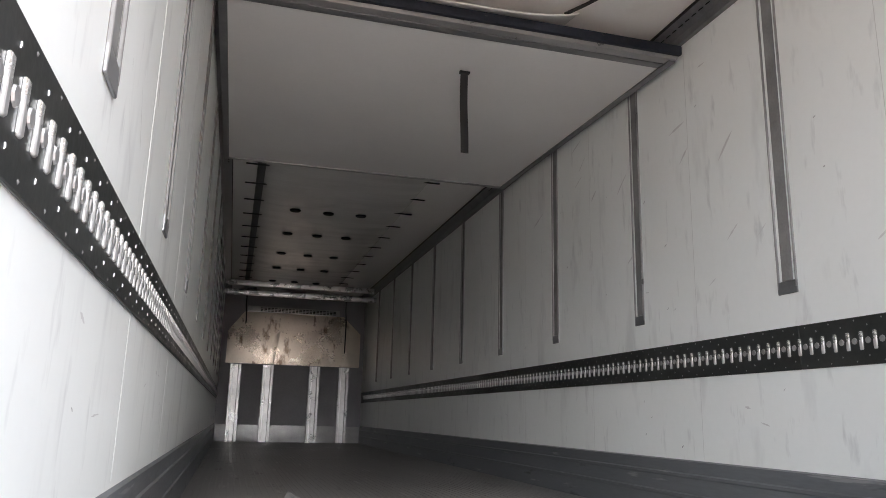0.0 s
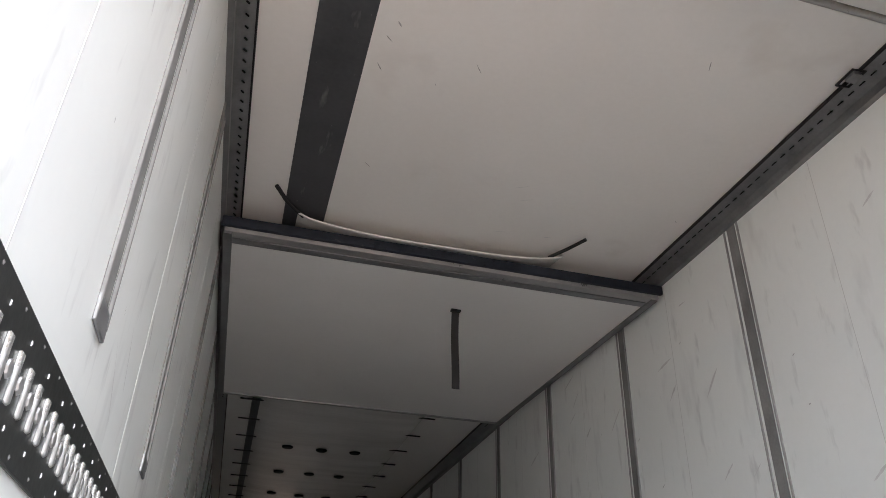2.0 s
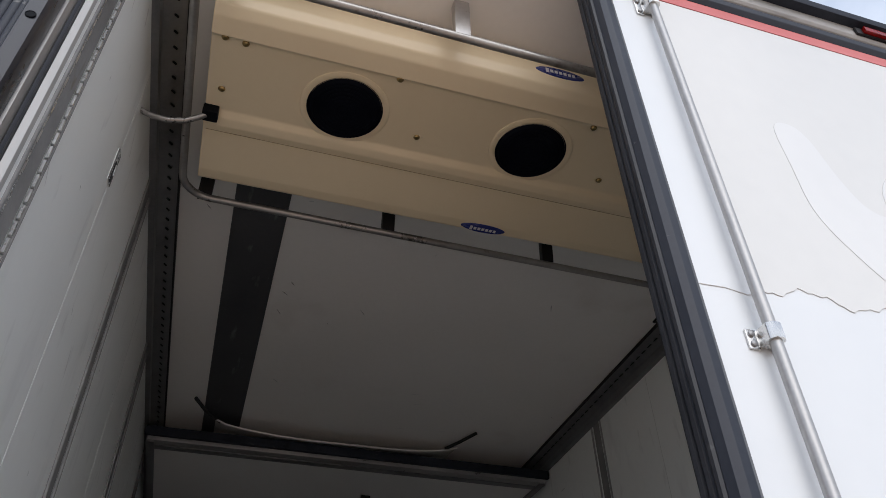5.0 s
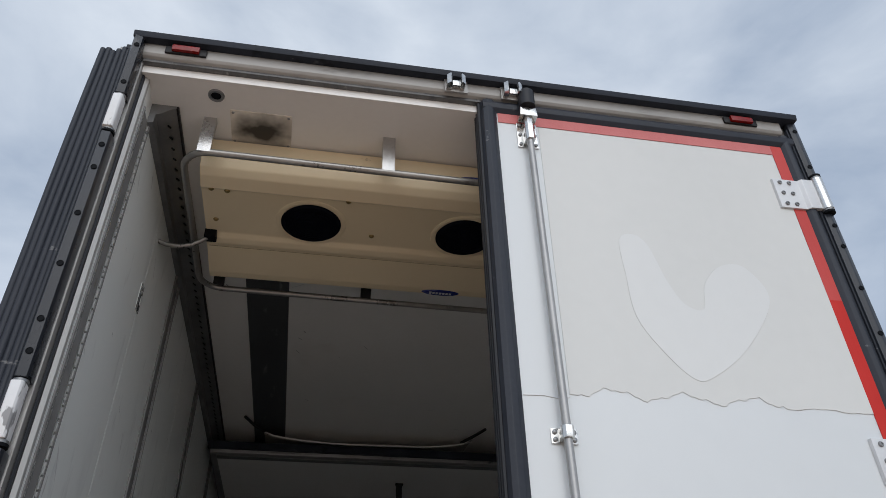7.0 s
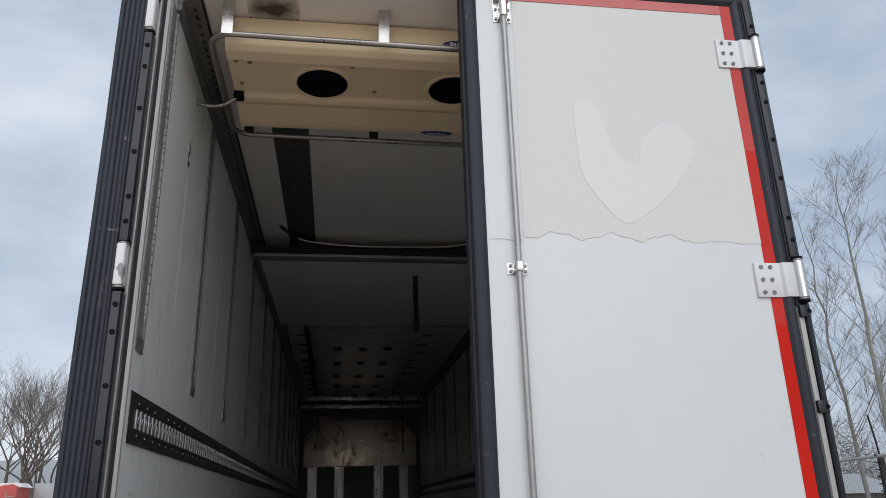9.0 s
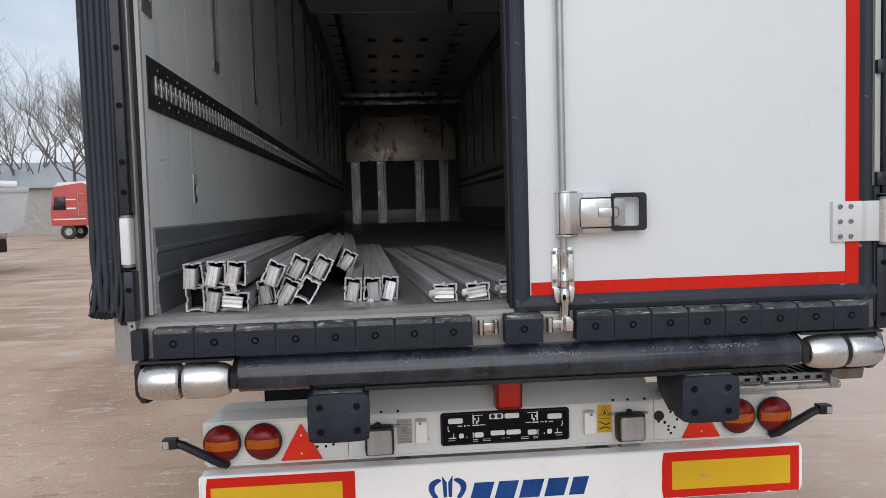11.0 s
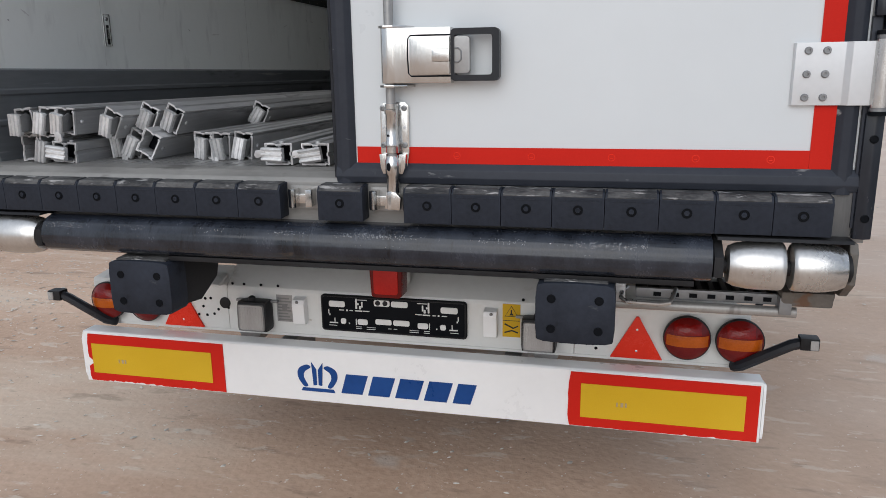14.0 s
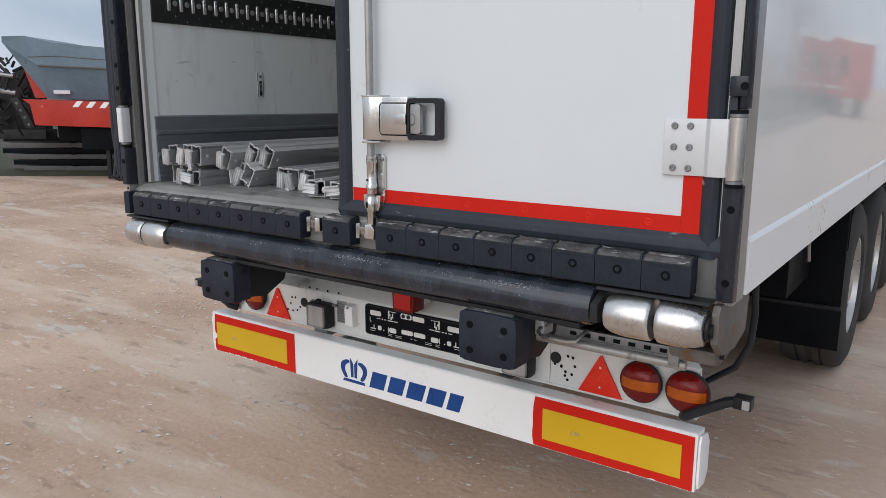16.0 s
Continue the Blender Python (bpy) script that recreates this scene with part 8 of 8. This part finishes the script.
def box_trailer(label, body, skirt, L=13.6, name="parked_trailer"):
    e = thing(name, (0, 0, 0), label, "trailer", "parked trailers")
    bm = bmesh.new()
    box(bm, (-L / 2, -1.27, 1.15), (L / 2, 1.27, 3.85), 0.05)
    part("body", bm, body, e)
    bm = bmesh.new()
    box(bm, (-L / 2, -1.29, 1.0), (L / 2, 1.29, 1.14), 0.01)
    part("skirt", bm, skirt, e)
    for x in (-4.4, -3.1, -1.8):
        for y, s in ((-1.05, -1), (1.05, 1)):
            wheel_part(e, x, y, 0.5, 0.36, TYRE, s)
    bm = bmesh.new()
    for x in (2.8, 3.0):
        box(bm, (x, -1.0, 0.05), (x + 0.1, 1.0, 1.0))
    part("landing_leg", bm, BLACK, e)
    bx("underrun_rail", (-1.0, -1.2, 0.45), (2.6, -1.16, 0.62), ZINC, e)
    for k in range(8):
        x = 3.2 + 0.34 * k
        bx("name_bar", (x, -1.278, 2.05), (x + 0.24, -1.272, 2.34), BLACKINK, e)
    return e


gb = box_trailer("long pale grey box trailer parked across the yard", GREYBODY, BLACK)
turned(gb, -13.0, 52.5, 0)


def sheeted_trailer(label):
    """A tipping semi-trailer seen from its side: smooth body, rolled cover sheet, dark chassis."""
    e = thing("tipping_trailer", (0, 0, 0), label, "trailer", "parked trailers")
    bm = bmesh.new()
    prism(bm, [(-9.0, 1.12), (2.5, 1.12), (2.8, 1.30), (3.0, 2.36), (-9.0, 2.36)], "y", -1.20, 1.20, 0.06)
    body = part("body", bm, TARP, e)
    bm = bmesh.new()
    prism(bm, [(-1.19, 2.20), (-1.235, 2.22), (-1.235, 2.30), (-1.19, 2.33)], "x", -9.0, 2.95, 0.01)
    part("top_rail", bm, GREYBODY, body)
    bm = bmesh.new()
    prism(bm, [(-1.19, 1.22), (-1.13, 1.06), (-1.0, 0.98), (0.9, 0.98), (0.9, 1.14), (-1.19, 1.24)], "x", -8.8, 2.4, 0.01)
    part("lower_curve", bm, GREYBODY, body)
    bm = bmesh.new()
    sweep(bm, [(-9.0 + 0.3 * k, -1.12 + 0.02 * math.sin(k * 1.7), 2.44 + 0.018 * math.sin(k * 0.9)) for k in range(40)], 0.10, 10)
    part("cover_sheet", bm, BUMPER, e, "rolled white cover sheet")
    for k, w in enumerate((0.075, 0.075, 0.08, 0.09, 0.03, 0.075, 0.07)):
        x = -0.36 + 0.098 * k
        bx("name_bar", (x, -1.207, 1.34), (x + w, -1.201, 1.44), BLACKINK, body)
    bx("chassis", (-8.8, -1.0, 0.62), (2.4, 1.0, 0.975), BLACK, e, 0.02)
    for x in (-8.0, -6.7, -5.4):
        for y, q in ((-1.02, -1), (1.02, 1)):
            wheel_part(e, x, y, 0.5, 0.36, TYRE, q)
    for x in (1.5, 1.7):
        bx("landing_leg", (x, -0.95, 0.0), (x + 0.10, -0.85, 0.62), BLACK, e, 0.01)
    bm = bmesh.new()
    prism(bm, [(0.66, 2.05), (0.80, 2.03), (0.92, 1.82), (0.86, 1.70), (0.78, 1.74)], "y", -1.34, -1.28, 0.02)
    sweep(bm, [(0.86, -1.30, 1.72), (0.94, -1.30, 1.62), (0.92, -1.30, 1.45)], 0.035, 8)
    part("mirror_arm", bm, BLACK, e, "black folded mirror arm")
    bm = bmesh.new()
    box(bm, (0.90, -1.42, 1.30), (1.45, -1.22, 1.62), 0.04)
    box(bm, (0.70, -1.42, 1.02), (1.40, -1.22, 1.24), 0.03)
    for k in range(5):
        rod(bm, (1.0 + 0.09 * k, -1.40, 0.8), (1.02 + 0.10 * k, -1.40, 1.32), 0.025, 7)
    part("hydraulic_unit", bm, DEEP, e, "dark hydraulic unit")
    bm = bmesh.new()
    lathe(bm, [(0, -0.27), (0.09, -0.24), (0.14, -0.12), (0.14, 0.14), (0.10, 0.25), (0, 0.28)], aim((0.86, -1.45, 0.86), (0, 0, 1)), 16)
    part("canister", bm, BUMPER, e, "white plastic canister")
    return e


gb2 = sheeted_trailer("pale grey tipping trailer with a rolled white cover sheet")
gb2.matrix_basis = pose(-13.1, 17.9, 0, 0, 0, 33)
copy_thing(gb, pose(-43.0, 34, 0, 0, 0, 14))


def red_lorry(label):
    e = thing("red_lorry", (0, 0, 0), label, "lorry", "red lorries")
    bm = bmesh.new()
    prism(bm, [(-1.2, 0.9), (1.1, 0.9), (1.15, 1.9), (0.9, 3.5), (-0.9, 3.75), (-1.2, 3.6)], "y", -1.22, 1.22, 0.05)
    cab = part("cab", bm, LORRYRED, e)
    bm = bmesh.new()
    prism(bm, [(0.15, 1.95), (0.98, 1.95), (0.82, 2.85), (0.15, 2.85)], "y", -1.235, 1.235, 0.02)
    part("side_window", bm, GLASS, cab)
    bm = bmesh.new()
    for sy in (-1, 1):
        box(bm, (-0.5, sy * 1.235 - 0.008, 2.0), (0.1, sy * 1.235 + 0.008, 2.1))
        box(bm, (-0.5, sy * 1.235 - 0.008, 2.6), (0.1, sy * 1.235 + 0.008, 2.68))
        box(bm, (-1.1, sy * 1.235 - 0.008, 1.3), (1.0, sy * 1.235 + 0.008, 1.38))
    part("cab_line", bm, BUMPER, cab)
    bm = bmesh.new()
    for sy in (-1, 1):
        for z in (1.62, 2.35, 3.0):
            box(bm, (-1.05, sy * 1.235 - 0.01, z), (-0.62, sy * 1.235 + 0.01, z + 0.05))
        box(bm, (-0.66, sy * 1.235 - 0.01, 1.5), (-0.62, sy * 1.235 + 0.01, 3.3))
    part("step_ladder", bm, ZINC, cab, "pale side ladder")
    bm = bmesh.new()
    prism(bm, [(-1.5, 3.55), (-1.1, 3.85), (0.7, 3.80), (0.95, 3.52)], "y", -1.0, 1.0, 0.08)
    part("roof_roll", bm, BUMPER, cab, "pale bundle on the cab roof")
    bm = bmesh.new()
    box(bm, (-3.3, -0.45, 0.65), (-1.0, 0.45, 0.95), 0.02)
    part("chassis", bm, BLACK, e)
    for x in (0.1, -2.6):
        for y, s in ((-1.0, -1), (1.0, 1)):
            wheel_part(e, x, y, 0.5, 0.34, TYRE, s)
    return e


rl1 = red_lorry("red lorry cab parked beside the grey trailer")
turned(rl1, -21.2, 50, 182)
copy_thing(rl1, pose(10.6, 36.0, 0, 0, 0, 215))
copy_thing(rl1, pose(13.4, 38.0, 0, 0, 0, 200))

om = thing("orange_compressor", (0, 0, 0), "small orange compressor trailer with a drawbar", "compressor")
bm = bmesh.new()
prism(bm, [(-0.95, 0.60), (0.9, 0.60), (0.95, 1.10), (0.80, 1.32), (-0.80, 1.32), (-0.95, 1.12)], "y", -0.6, 0.6, 0.05)
part("canopy", bm, ORANGE, om)
bm = bmesh.new()
box(bm, (-0.9, -0.5, 0.45), (0.9, 0.5, 0.61), 0.02)
sweep(bm, [(-0.9, 0, 0.52), (-1.6, 0, 0.48), (-2.0, 0, 0.45)], 0.05, 8)
part("frame", bm, TIPRED, om)
for y, s in ((-0.65, -1), (0.65, 1)):
    wheel_part(om, 0.2, y, 0.33, 0.2, TYRE, s)
bx("plate", (0.2, -0.612, 0.66), (0.62, -0.604, 0.76), YELLOW, om)
turned(om, -9.0, 12.05, 30)
om.matrix_basis = om.matrix_basis @ Matrix.Diagonal((0.72, 0.72, 0.72, 1))


# ---- seating of the rear end and the fittings under the ceiling ----
def seat(names, sx=1.0, dx=0.0, dy=0.0, dz=0.0, sz=1.0, z0=0.0):
    """Shifts whole things a little: width about the middle, height about z0."""
    m = Matrix.Translation((dx, dy, dz + z0 * (1 - sz))) @ Matrix.Diagonal((sx, 1, sz, 1))
    for ob in list(scene.objects):
        if ob.parent is None and ob.name.split(".")[0] in names:
            ob.matrix_basis = m @ ob.matrix_basis


seat(("door_1", "locking_rod", "door_latch", "rear_frame", "marker_lamp", "rod_keeper"), 0.995, -0.0255, 0, 0.002)
seat(("tail_ladder",), 0.987, -0.012, 0, 0.016)
seat(("rubber_buffer",), 1.0, 0, -0.033, 0.004)
seat(("light_carrier", "triangle_reflector", "red_lamp", "plate_holder", "reversing_lamp", "plate_lamp_bracket", "warning_sticker", "type_plate"), 1.0, -0.020, -0.038, -0.018)
seat(("tail_light",), 1.0, -0.020, -0.038, -0.026)
seat(("stalk_marker",), 0.985, 0, -0.038, -0.016)
seat(("rear_bumper", "marker_plate", "logo_print"), 0.987, -0.015, -0.060, -0.008)
seat(("evaporator_unit", "drain_hose"), dx=-0.024, dy=-0.028, dz=-0.008)
seat(("tube_guard",), dx=-0.016, dy=-0.028)
seat(("inspection_plate",), dx=-0.018, dy=0.002)
seat(("ceiling_port",), dx=-0.015, dy=-0.035)
seat(("ceiling_clip", "air_duct"), dy=0.02)
seat(("folded_bulkhead",), dy=0.01)
